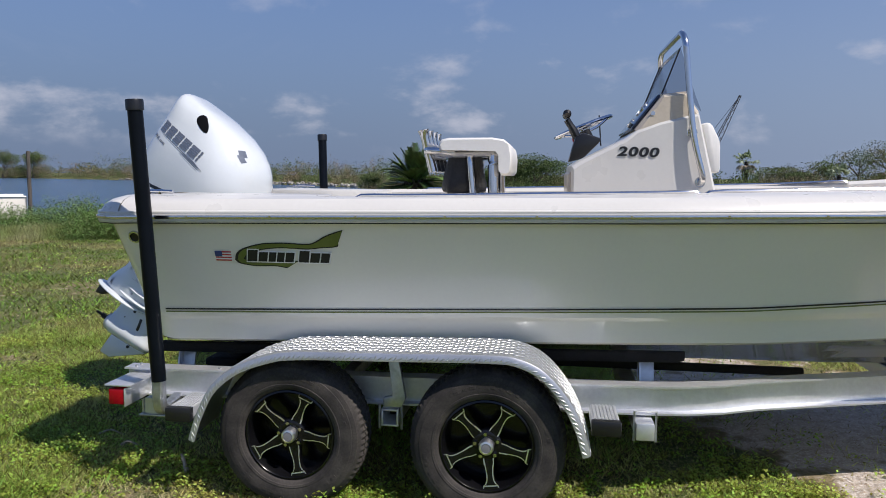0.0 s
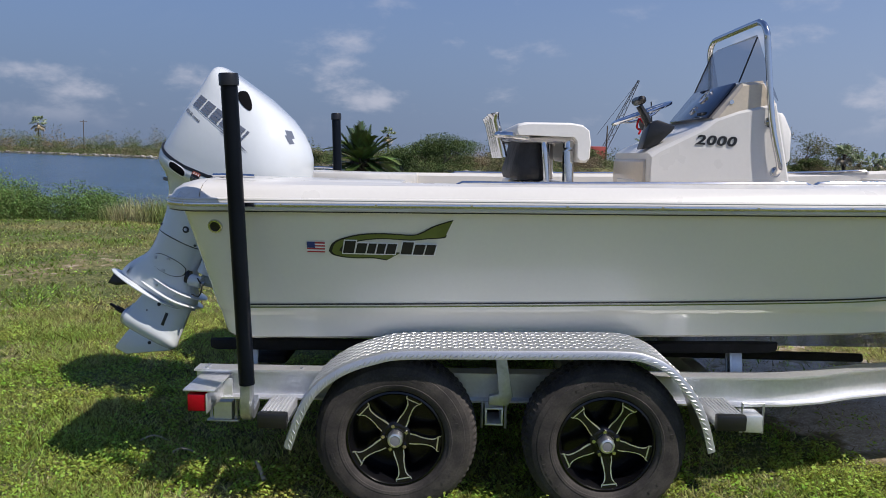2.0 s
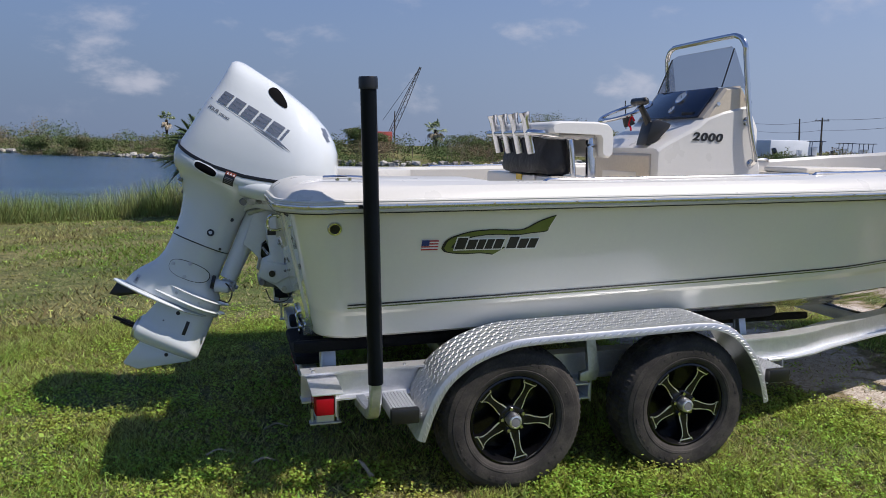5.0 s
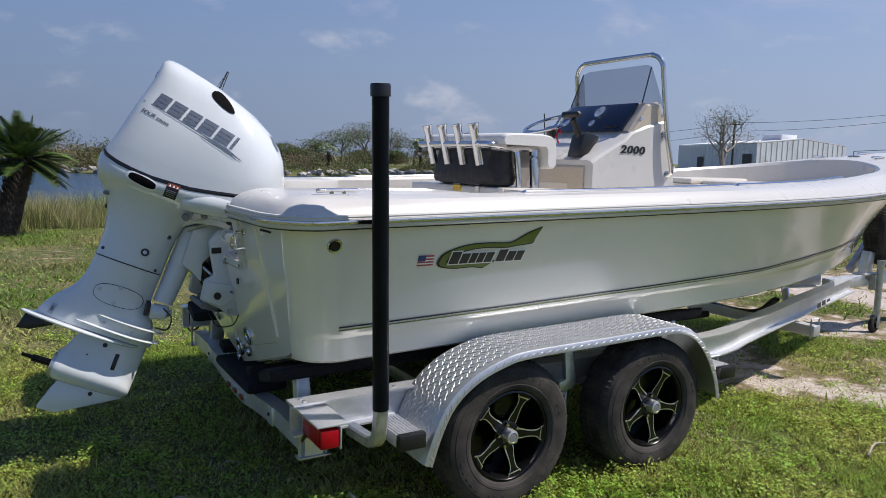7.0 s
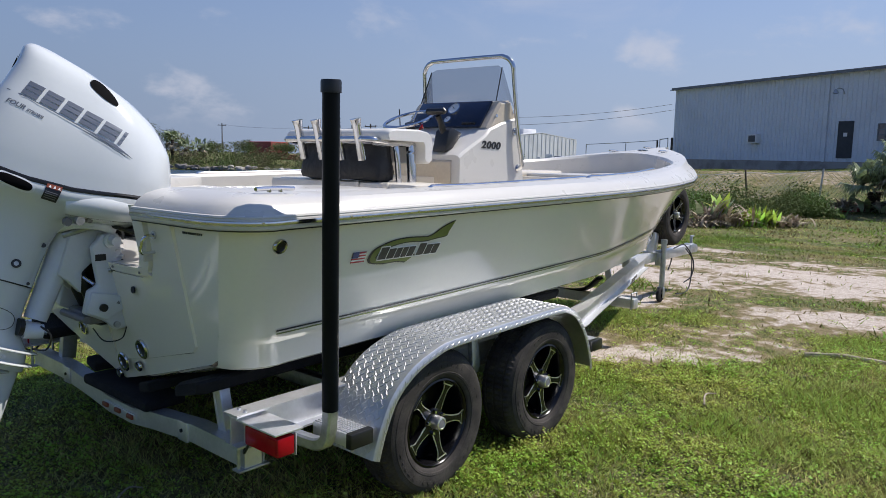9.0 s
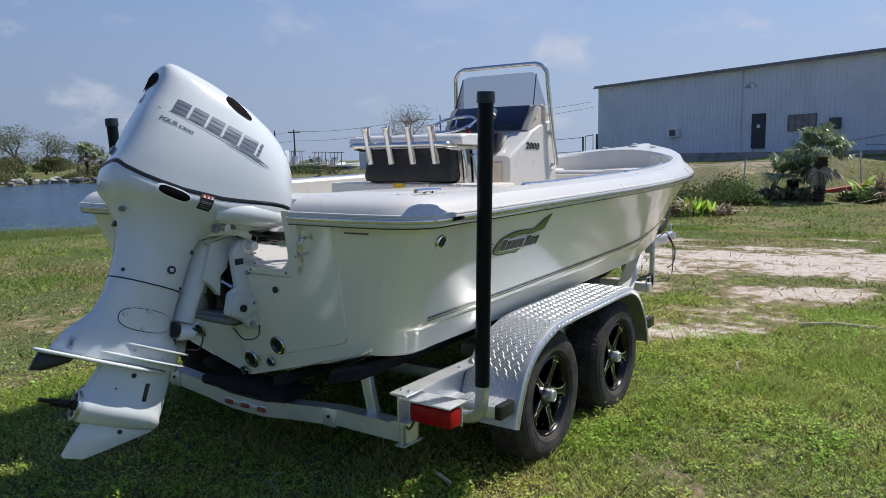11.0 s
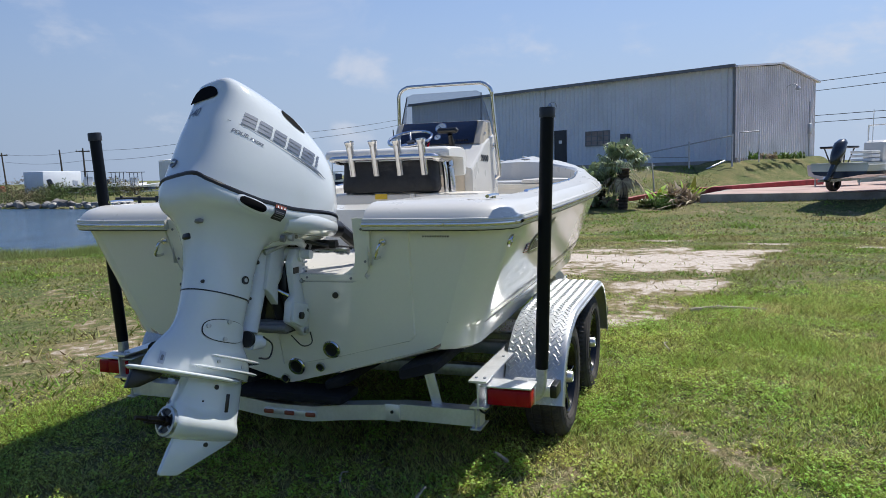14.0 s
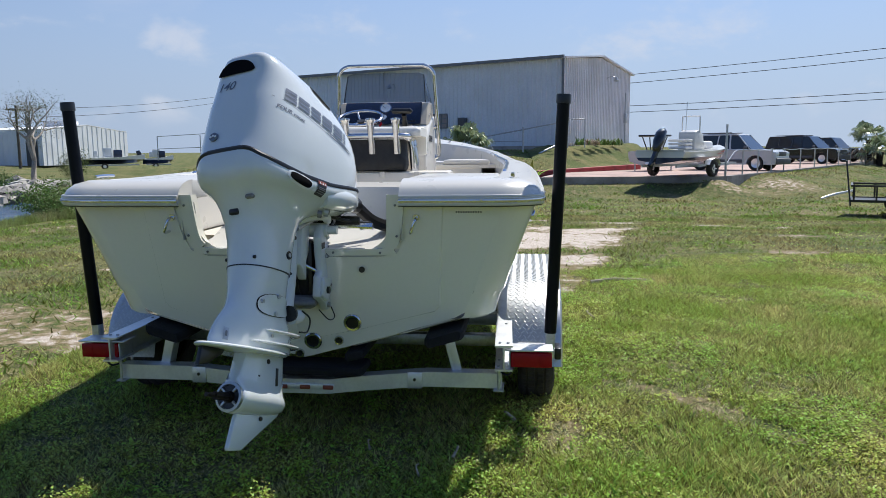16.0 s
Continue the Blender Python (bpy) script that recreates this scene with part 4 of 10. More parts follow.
bk = [[bm.verts.new((transom_x(z) + 0.05, y, z)) for y, z in ln] for ln in (rim_line, inner_line)]
loft(bm, [bk[0], fr[0], fr[1], bk[1]], False)
part("notch_trim", bm, M["hull"], boat, angle=25)

# cap: rounded gunwale all round, from the rub strip to the inside wall
DECK_Z = 0.95
bow_deck = 1.305


def cap_ring(bm, x, s):
    w, z = sheer_w(x), sheer_z(x)
    inn = max(0.0, (w - interp(x, (-2, 1.4, 2.3), (0.235, 0.235, 0.185))) * math.sqrt(max(0.0, 1 - max(0.0, (x - 2.5) / 0.78) ** 2.6)))
    lift = cap_lift(x)
    crown = 0.004 + 0.02 * float(smoothstep(np.array(x), 2.9, 3.4))
    wall = interp(x, (-2, -1.02, -1.0, 1.85, 1.9, 4.2), (1.28, 1.28, DECK_Z, DECK_Z, bow_deck, bow_deck))
    pts = [(w - 0.03, z - 0.03), (w + 0.006, z - 0.022), (w + 0.006, z + 0.02), (w - 0.012, z + 0.048), (w - 0.045, z + 0.07), (w - 0.085, z + lift - 0.006), (w - 0.11, z + lift), (inn + 0.02, z + lift + crown), (inn, z + lift + crown - 0.02), (inn, wall)]
    if inn < 0.001:
        pts[-3:] = [(0.0, z + lift + crown), (0.0, z + lift + crown - 0.001), (0.0, z + lift + crown - 0.03 if x > 3.285 else wall)]
    return [bm.verts.new((x, s * max(0.0, h), zz)) for h, zz in pts]


bm = bmesh.new()
cap_x = [-1.78, -1.7] + list(np.linspace(-1.6, 2.4, 30)) + list(np.linspace(2.5, 3.0, 9)) + [3.05, 3.1, 3.13, 3.16, 3.19, 3.21, 3.23, 3.245, 3.257, 3.266, 3.273, 3.278, 3.28, 3.3, 3.36] + list(np.linspace(3.42, 3.9, 8)) + [3.97, 4.03, 4.08, 4.12, 4.15, 4.165]
for s in (-1, 1):
    rs = [cap_ring(bm, x, s) for x in cap_x]
    loft(bm, rs, False)
    # aft corner: sweep the outer edge round to the transom
    zt, lift = sheer_z(-1.9), 0.088
    cols = []
    for k in range(12):
        a = k / 11 * math.pi / 2
        cx, cyy, R = -1.78, 0.98, 0.215
        ox, oy = cx - 0.165 * math.sin(a), cyy + R * math.cos(a)
        ins = lambda d: (cx - max(0.0, 0.165 - d) * math.sin(a), cyy + max(0.0, R - d) * math.cos(a))
        prof_c = [(0.03, -0.03), (-0.006, -0.022), (-0.006, 0.02), (0.012, 0.048), (0.045, 0.07), (0.085, lift - 0.006), (0.11, lift), (0.165, lift + 0.004)]
        cols.append([bm.verts.new((*[ins(d)[0], s * ins(d)[1]], zt + dz)) for d, dz in prof_c])
    for yy in (0.85, 0.7, 0.6, 0.535):
        cols.append([bm.verts.new((-1.945 + d - 0.006 * (1 - yy), s * yy, zt + dz)) for d, dz in prof_c])
    loft(bm, cols, False)
    end = cols[-1]
    bm.faces.new([*end, bm.verts.new((-1.70, s * 0.535, zt - 0.2)), bm.verts.new((-1.92, s * 0.535, zt - 0.2))])
part("gunwale", bm, M["deck"], boat, "smooth white rounded gunwale", angle=30)

# decks
for s in (-1, 1):
    bm = bmesh.new()
    box(bm, (-1.40, s * 0.755, 1.27), (0.80, 0.445, 0.095), 0.012)
    part("aft_deck", bm, M["deck"], boat)
bm = bmesh.new()
prism(bm, [(-1.862, 0.93), (-1.868, 0.984), (-1.58, 1.0), (-1.40, 1.06), (-1.33, 1.255), (-1.02, 1.27), (-1.0, 0.93)], -0.535, 0.535, "y")
part("motor_well", bm, M["deck"], boat)
bm = bmesh.new()
prism(bm, [(-1.02, -0.93), (0.6, -0.93), (1.2, -0.87), (1.88, -0.76), (1.88, 0.76), (1.2, 0.87), (0.6, 0.93), (-1.02, 0.93)], DECK_Z - 0.04, DECK_Z, "z")
part("cockpit_sole", bm, M["cream"], boat)
bm = bmesh.new()
outline = [(1.88, -0.95), (2.4, -0.82), (2.9, -0.63), (3.2, -0.45), (3.31, 0.0), (3.2, 0.45), (2.9, 0.63), (2.4, 0.82), (1.88, 0.95)]
prism(bm, outline, bow_deck - 0.03, bow_deck + 0.004, "z")
box(bm, (1.95, 0, (DECK_Z + bow_deck) / 2 - 0.03), (0.12, 1.44, bow_deck - DECK_Z + 0.02), 0.01)
part("casting_deck", bm, M["cream"], boat)
bm = bmesh.new()
for c, s in (((2.35, 0.0, bow_deck + 0.016), (0.62, 0.72, 0.03)), ((2.9, 0.0, bow_deck + 0.014), (0.3, 0.42, 0.026))):
    box(bm, c, s, 0.012)
part("hatch", bm, M["deck"], boat)
# non-skid strips and side rails on the gunwale
for s in (-1, 1):
    for xa, xb in ((-0.74, 0.70), (0.76, 1.98)):
        bm = bmesh.new()
        pts = [(x, s * (sheer_w(x) - 0.205), sheer_z(x) + cap_lift(x) + 0.008) for x in np.linspace(xa, xb, 10)]
        tube(bm, smooth_path([(xa - 0.02, pts[0][1], pts[0][2] - 0.02), *pts, (xb + 0.02, pts[-1][1], pts[-1][2] - 0.02)], 2), 0.012, 8, 0.7)
        part("toe_rail", bm, M["rubstrip"], boat)

# rub strip with screws, along the sheer and across the stern quarters
def sheer_point(x, s, out):
    return Vector((x, s * (sheer_w(x) + out), sheer_z(x) - 0.004))


for s in (-1, 1):
    line = []
    for yy in (0.535, 0.65, 0.8, 0.92):
        line.append(Vector((-1.952 - 0.006 * (1 - yy), s * yy, sheer_z(-1.9) - 0.004)))
    for k in range(8):
        a = (1 - (k + 0.5) / 8) * math.pi / 2
        line.append(Vector((-1.78 - 0.172 * math.sin(a), s * (0.98 + 0.222 * math.cos(a)), sheer_z(-1.85) - 0.004)))
    line += [sheer_point(x, s, 0.008) for x in list(np.linspace(-1.7, 2.4, 34)) + list(np.linspace(2.5, 4.12, 26))]
    for nm, key, sec in (("rub_strip", "deck", ((-0.006, -0.026), (0.006, -0.026), (0.011, -0.019), (0.012, -0.012), (0.012, 0.010), (0.010, 0.014), (0.012, 0.018), (0.009, 0.024), (-0.006, 0.026))),
                         ("rub_insert", "rubstrip", ((0.010, -0.012), (0.017, -0.009), (0.0185, -0.002), (0.017, 0.005), (0.010, 0.008))),
                         ("rub_gasket", "black", ((-0.004, -0.0305), (0.006, -0.0305), (0.007, -0.0265), (-0.004, -0.0265)))):
        bm = bmesh.new()
        rs = []
        for i, p in enumerate(line):
            d = (line[min(i + 1, len(line) - 1)] - line[max(i - 1, 0)]).normalized()
            o = Vector((d.y, -d.x, 0)).normalized() * (-1 if s > 0 else 1)
            rs.append([bm.verts.new(p + o * a + Vector((0, 0, b))) for a, b in sec])
        loft(bm, rs, True, True)
        part(nm, bm, M[key], boat, "bright metal rub insert" if nm == "rub_insert" else "", angle=25)
    bmk = bmesh.new()
    cyl(bmk, (0, 0, -0.004), (0, 0, 0.003), 0.0065, 0.005, 8)
    screw_me = mesh_of("screw", bmk, M["chrome"]) if s < 0 else screw_me
    acc = 0.0
    for a, b in zip(line, line[1:]):
        acc += (b - a).length
        if acc > 0.29:
            acc = 0.0
            d = (b - a).normalized()
            o = Vector((d.y, -d.x, 0)).normalized() * (-1 if s > 0 else 1)
            share("screw", screw_me, boat, Matrix.Translation(b + o * 0.017) @ o.to_track_quat("Z", "Y").to_matrix().to_4x4())


def on_side(x, z, out=0.004, s=-1):
    return Vector((x, s * (side_half(x, z) + out), z))


def side_patch(bm, poly, out=0.004):
    """A thin film of outline (x, z) laid on the starboard topside."""
    vs = [bm.verts.new(on_side(x, z, out)) for x, z in poly]
    bk = [bm.verts.new(on_side(x, z, -0.002)) for x, z in poly]
    bm.faces.new(vs)
    n = len(poly)
    for i in range(n):
        bm.faces.new((vs[i], vs[(i + 1) % n], bk[(i + 1) % n], bk[i]))


# pin stripe along each topside
for s in (-1, 1):
    for dz, key, hh in ((0.0, "decal_black", 0.007), (-0.013, "decal_green", 0.006)):
        bm = bmesh.new()
        xs = np.linspace(-1.66, 3.2, 60)
        z0 = [interp(x, (-1.7, 0.06, 0.86, 1.44, 2.4, 3.2), (0.79, 0.842, 0.87, 0.905, 0.98, 1.07)) + dz for x in xs]
        lo = [bm.verts.new(on_side(x, z - hh / 2, 0.003, s)) for x, z in zip(xs, z0)]
        hi = [bm.verts.new(on_side(x, z + hh / 2, 0.003, s)) for x, z in zip(xs, z0)]
        loft(bm, [lo, hi], False)
        part("pin_stripe", bm, M[key], boat)

# fish-shaped emblem: a green swoosh ring with dark word blocks
EMX, EMZ = -1.02, 1.094


def emblem(u, w):
    return EMX + u * 0.245, EMZ + w * 0.085


UPPER = [(-1.0, -0.63), (-0.94, -0.25), (-0.78, 0.0), (-0.49, 0.21), (-0.13, 0.27), (0.31, 0.23), (0.49, 0.35), (0.70, 0.69), (0.99, 1.0)]
INNER = [(-0.88, -0.58), (-0.82, -0.36), (-0.69, -0.17), (-0.45, 0.0), (-0.13, 0.08), (0.31, 0.04), (0.56, 0.12), (0.85, 0.21), (0.90, 0.46)]
KEEL = [(-1.0, -0.63), (-0.93, -0.81), (-0.67, -0.92), (-0.35, -0.90), (-0.20, -0.94), (-0.07, -1.0)]
KEEL_IN = [(-0.88, -0.58), (-0.81, -0.69), (-0.65, -0.75), (-0.35, -0.75), (-0.17, -0.69), (0.12, -0.67)]
for key, grow, out in (("decal_black", 0.09, 0.003), ("decal_green", 0.0, 0.0045)):
    bm = bmesh.new()
    for outer, inner in ((UPPER, INNER), (KEEL, KEEL_IN)):
        oo = smooth_path([(u, w, 0) for u, w in outer], 4)
        ii_ = smooth_path([(u, w, 0) for u, w in inner], 4)
        rows2 = []
        for p, q in zip(oo, ii_):
            d = (p - q)
            d = d / max(d.length, 1e-4) * grow
            p2, q2 = emblem(*(p + d * 0.6).xy), emblem(*(q - d * 0.6).xy)
            rows2.append([bm.verts.new(on_side(*p2, out)), bm.verts.new(on_side(*q2, out))])
        loft(bm, rows2, False)
    part("emblem_swoosh", bm, M[key], boat)
for key, grow, out in (("decal_white", 0.005, 0.0055), ("decal_black", 0.0, 0.007)):
    x = EMX - 0.200
    for wd, ht in ((0.050, 0.052), (0.046, 0.043), (0.038, 0.043), (0.038, 0.043), (0.044, 0.043), (0.0, 0), (0.050, 0.052), (0.047, 0.043), (0.044, 0.043)):
        if wd == 0:
            x += 0.018
            continue
        z0, sk = EMZ - 0.060, 0.011
        bm = bmesh.new()
        for lo_, hi_ in ((0.0, 1.0),):
            side_patch(bm, [(x + sk * lo_ - grow, z0 + ht * lo_ - grow), (x + wd - 0.006 + sk * lo_ + grow, z0 + ht * lo_ - grow), (x + wd - 0.006 + sk * hi_ + grow, z0 + ht * hi_ + grow), (x + sk * hi_ - grow, z0 + ht * hi_ + grow)], out)
        x += wd
        part("emblem_block", bm, M[key], boat)
# small striped flag decal
FX, FZ = -1.365, 1.033
for i in range(7):
    bm = bmesh.new()
    z0 = FZ + i * 0.0063
    side_patch(bm, [(FX, z0), (FX + 0.072, z0), (FX + 0.072, z0 + 0.0062), (FX, z0 + 0.0062)], 0.004)
    part("flag_stripe", bm, M["decal_red" if i % 2 == 0 else "decal_white"], boat)
bm = bmesh.new()
side_patch(bm, [(FX, FZ + 0.02), (FX + 0.032, FZ + 0.02), (FX + 0.032, FZ + 0.0445), (FX, FZ + 0.0445)], 0.006)
part("flag_canton", bm, M["decal_blue"], boat)


def ring_fitting(name, c, n, r, parent, key="chrome"):
    """A flanged through-hull: a bright ring round a dark bore."""
    c, n = Vector(c), Vector(n).normalized()
    q = Matrix.Translation(c) @ n.to_track_quat("Z", "Y").to_matrix().to_4x4()
    b1 = bmesh.new()
    lathe(b1, [(r * 1.0, -0.004), (r * 1.0, 0.004), (r * 0.9, 0.009), (r * 0.68, 0.008), (r * 0.62, -0.004)], 24, q)
    ob = part(name, b1, M[key], parent)
    b2 = bmesh.new()
    cyl(b2, c - n * 0.003, c + n * 0.002, r * 0.64, seg=20)
    part("bore", b2, M["black"], ob)
    return ob


ring_fitting("through_hull", on_side(-1.73, 1.134, 0.0), (0, -1, -0.35), 0.030, boat)
TN = (-1, 0, -0.22)
for y, z, r in ((-0.266, 0.602, 0.046), (-0.055, 0.50, 0.046), (0.02, 0.43, 0.024), (-0.19, 0.505, 0.024), (0.30, 0.605, 0.040)):
    ring_fitting("drain_fitting", (tx(abs(y), z) - 0.012, y, z), TN, r, boat)
bm = bmesh.new()
cyl(bm, (transom_x(0.882) - 0.012, -0.335, 0.882), (transom_x(0.882) - 0.018, -0.335, 0.882), 0.015, seg=14)
part("plug", bm, M["black"], boat)
for s in (-1, 1):
    bm = bmesh.new()
    z0, x0 = 1.105, transom_x(1.105)
    tube(bm, smooth_path([(x0, s * 0.60 - 0.012, z0 + 0.035), (x0 - 0.05, s * 0.60 - 0.012, z0 + 0.03), (x0 - 0.06, s * 0.60, z0 - 0.005), (x0 - 0.05, s * 0.60 + 0.012, z0 - 0.035), (x0, s * 0.60 + 0.012, z0 - 0.035)], 5), 0.007, 8)
    cyl(bm, (x0 - 0.012, s * 0.60 - 0.012, z0 + 0.035), (x0 - 0.02, s * 0.60 - 0.012, z0 + 0.035), 0.016, seg=12)
    part("tie_down_eye", bm, M["chrome"], boat)
    for k, (yy, zz) in enumerate(((0.515, 1.20), (0.515, 1.05), (0.43, 0.968), (0.20, 0.968))):
        bm = bmesh.new()
        disc(bm, (transom_x(zz) - 0.014, s * yy, zz), TN, 0.006, 0.004, 8)
        part("screw", bm, M["grey"], boat)
# bars in place of the hull number
for i in range(11):
    bm = bmesh.new()
    y0 = -0.80 - i * 0.0115
    box(bm, (tx(abs(y0), 1.165) - 0.003, y0, 1.165), (0.003, 0.0055, 0.008))
    part("number_bar", bm, M["decal_black"], boat)


def cleat(x, y, z):
    b = bmesh.new()
    tube(b, smooth_path([(x - 0.085, y, z + 0.012), (x - 0.03, y, z + 0.014), (x + 0.03, y, z + 0.014), (x + 0.085, y, z + 0.012)], 3), 0.010, 8, 0.8)
    for dx in (-0.025, 0.025):
        cyl(b, (x + dx, y, z), (x + dx, y, z + 0.014), 0.009, seg=8)
    part("cleat", b, M["chrome"], boat)


for s in (-1, 1):
    cleat(-1.68, s * 1.06, sheer_z(-1.68) + 0.090)
    cleat(3.45, s * 0.26, sheer_z(3.45) + cap_lift(3.45) + 0.012)
cleat(3.80, 0.06, sheer_z(3.8) + cap_lift(3.8) + 0.018)
bm = bmesh.new()
lathe(bm, [(0.05, 0.0), (0.05, 0.005), (0.036, 0.009), (0.03, 0.004), (0.0, 0.004)], 24, Matrix.Translation((3.52, -0.02, sheer_z(3.52) + cap_lift(3.52) + 0.022)))
part("anchor_hatch_latch", bm, M["chrome"], boat)
for s in (-1, 1):
    bm = bmesh.new()
    prism(bm, [(1.92, s * 0.34), (1.92, s * 0.80), (2.35, s * 0.70), (2.62, s * 0.56), (2.62, s * 0.34)], bow_deck + 0.004, bow_deck + 0.05, "z", 0.018)
    part("bow_cushion", bm, M["cream"], boat, "cream padded bow seat cushion")

# console
CW = 0.385
console = thing("console", ON_BUNKS, "white helm console with tan trim and navy dash", "console")
bm = bmesh.new()
side = [(0.205, DECK_Z), (0.205, 1.475), (0.24, 1.50), (0.478, 1.618), (0.53, 1.66), (0.64, 1.70), (0.79, 1.735), (0.825, 1.742), (0.915, 1.38), (1.0, DECK_Z)]
rs = []
for f, inset in ((-1, 0.045), (-0.97, 0.015), (-0.90, 0.0), (0.90, 0.0), (0.97, 0.015), (1, 0.045)):
    cx_, cz_ = 0.56, 1.25
    rs.append([bm.verts.new((x + (cx_ - x) * inset * 0.8, f * CW, z - (0.0 if z < 1.0 else inset * 0.5))) for x, z in side])
loft(bm, rs, True, True)
part("console_body", bm, M["deck"], console, angle=28)
bm = bmesh.new()
prism(bm, [(0.19, DECK_Z + 0.1), (0.19, 1.43), (0.206, 1.445), (0.208, DECK_Z + 0.1)], -0.33, 0.33, "y", 0.004)
part("rear_panel", bm, M["tan"], console)
bm = bmesh.new()
prism(bm, [(0.185, 1.10), (0.185, 1.33), (0.192, 1.335), (0.192, 1.10)], -0.2, 0.2, "y", 0.003)
part("rear_hatch", bm, M["cream"], console)
bm = bmesh.new()
pod = [(0.515, 1.655), (0.65, 1.832), (0.755, 1.845), (0.823, 1.745), (0.64, 1.70)]
rs = [[bm.verts.new((x + (0.68 - x) * ins, f * 0.375, z - ins * 0.25)) for x, z in pod] for f, ins in ((-1, 0.07), (-0.94, 0.0), (0.94, 0.0), (1, 0.07))]
loft(bm, rs, True, True)
part("dash_pod", bm, M["tan"], console, angle=28)
bm = bmesh.new()
dn = Vector((-0.177, 0, 0.135)).normalized()
DC = Vector((0.578, 0, 1.742)) + dn * 0.006
dq = Matrix.Translation(DC) @ Matrix(((0.606, 0, dn.x, 0), (0, 1, 0, 0), (0.795, 0, dn.z, 0), (0, 0, 0, 1)))
box(bm, (0, 0, 0), (0.218, 0.62, 0.016), 0.005)
bmesh.ops.transform(bm, matrix=dq, verts=bm.verts)
part("dash_panel", bm, M["navy"], console, "glossy navy dash panel")
for u, v, r in ((0.045, -0.02, 0.047), (-0.05, -0.01, 0.028)):
    bm = bmesh.new()
    lathe(bm, [(r, 0.006), (r, 0.016), (r * 0.86, 0.018), (r * 0.85, 0.011)], 24, dq @ Matrix.Translation((u, v, 0)))
    g = part("gauge", bm, M["chrome"], console)
    bm = bmesh.new()
    c0 = dq @ Vector((u, v, 0.006))
    cyl(bm, c0, c0 + dn * 0.006, r * 0.86, seg=24)
    part("dial", bm, M["gauge"], g)
    bm = bmesh.new()
    c1 = c0 + dn * 0.007
    cyl(bm, c1, c1 + (dq.to_3x3() @ Vector((0.5, 0.6, 0))) * r * 0.8, 0.002, seg=6)
    part("needle", bm, M["decal_black"], g)
for k in range(6):
    bm = bmesh.new()
    c0 = dq @ Vector((-0.085, -0.16 - k * 0.02, 0.008))
    box(bm, c0, (0.02, 0.012, 0.016), 0.002)
    part("rocker_switch", bm, M["black"], console)
for s in (-1, 1):
    for x, z in ((0.60, 1.735), (0.785, 1.77)):
        bm = bmesh.new()
        disc(bm, (x, s * 0.372, z), (0, s, 0), 0.011, 0.006, 12)
        part("knob_screw", bm, M["chrome"], console)
# windscreen: one bent sheet, a main pane and two side wings
for nm, pts in (("windscreen_pane", [(0.645, -0.33, 1.835), (0.645, 0.33, 1.835), (0.728, 0.31, 2.06), (0.74, 0.27, 2.078), (0.74, -0.27, 2.078), (0.728, -0.31, 2.06)]),
                ("windscreen_wing", [(0.645, -0.335, 1.835), (0.728, -0.315, 2.06), (0.80, -0.36, 1.82), (0.828, -0.372, 1.745), (0.76, -0.375, 1.83)]),
                ("windscreen_wing", [(0.645, 0.335, 1.835), (0.728, 0.315, 2.06), (0.80, 0.36, 1.82), (0.828, 0.372, 1.745), (0.76, 0.375, 1.83)])):
    bm = bmesh.new()
    f = bm.faces.new([bm.verts.new(p) for p in pts])
    ex = bmesh.ops.extrude_face_region(bm, geom=[f])
    bmesh.ops.translate(bm, vec=(0.005, 0, 0), verts=[v for v in ex["geom"] if isinstance(v, bmesh.types.BMVert)])
    ob = part(nm, bm, M["glass"], console, "tinted clear acrylic", smooth=False)
    ob.visible_shadow = False
for s in (-1, 1):
    bm = bmesh.new()
    tube(bm, [(0.645, s * 0.333, 1.835), (0.728, s * 0.313, 2.06)], 0.004, 6)
    part("windscreen_seam", bm, M["black"], console)
# grab frame round the windscreen
bm = bmesh.new()
arch = [(0.835, -0.375, 1.385), (0.842, -0.405, 1.40), (0.838, -0.42, 1.44), (0.79, -0.415, 1.64), (0.750, -0.396, 2.00), (0.742, -0.392, 2.065), (0.737, -0.365, 2.108), (0.735, -0.32, 2.130), (0.734, -0.25, 2.136), (0.734, 0.25, 2.136), (0.735, 0.32, 2.130), (0.737, 0.365, 2.108), (0.742, 0.392, 2.065), (0.750, 0.396, 2.00), (0.79, 0.415, 1.64), (0.838, 0.42, 1.44), (0.842, 0.405, 1.40), (0.835, 0.375, 1.385)]
tube(bm, smooth_path(arch, 5), 0.0155, 12)
gf_ = part("grab_frame", bm, M["chrome"], console, "polished stainless tube frame")
for s in (-1, 1):
    for x, z, yy in ((0.79, 1.64, 0.415), (0.838, 1.395, 0.40)):
        bm = bmesh.new()
        cyl(bm, (x, s * 0.375, z), (x, s * yy, z), 0.012, seg=10)
        cyl(bm, (x, s * 0.38, z), (x, s * 0.388, z), 0.026, seg=16)
        part("standoff", bm, M["chrome"], gf_)
# console front cushion
bm = bmesh.new()
prism(bm, [(0.90, 1.44), (0.955, 1.44), (0.95, 1.60), (0.90, 1.70), (0.852, 1.69)], -0.3, 0.3, "y", 0.022)
part("front_cushion", bm, M["vinyl"], console)
me2000 = text_mesh("2000", 0.080, 0.0012, M["decal_black"], 0.15, 1.10, 0.0026)
ob = share("model_number", me2000, console, Matrix.Translation((0.43, -CW - 0.003, 1.525)) @ Matrix.Rotation(radians(90), 4, "X") @ Matrix.Rotation(radians(-2), 4, "Z") @ Matrix.Diagonal((1.16, 0.80, 1, 1)), "black outlined model number")
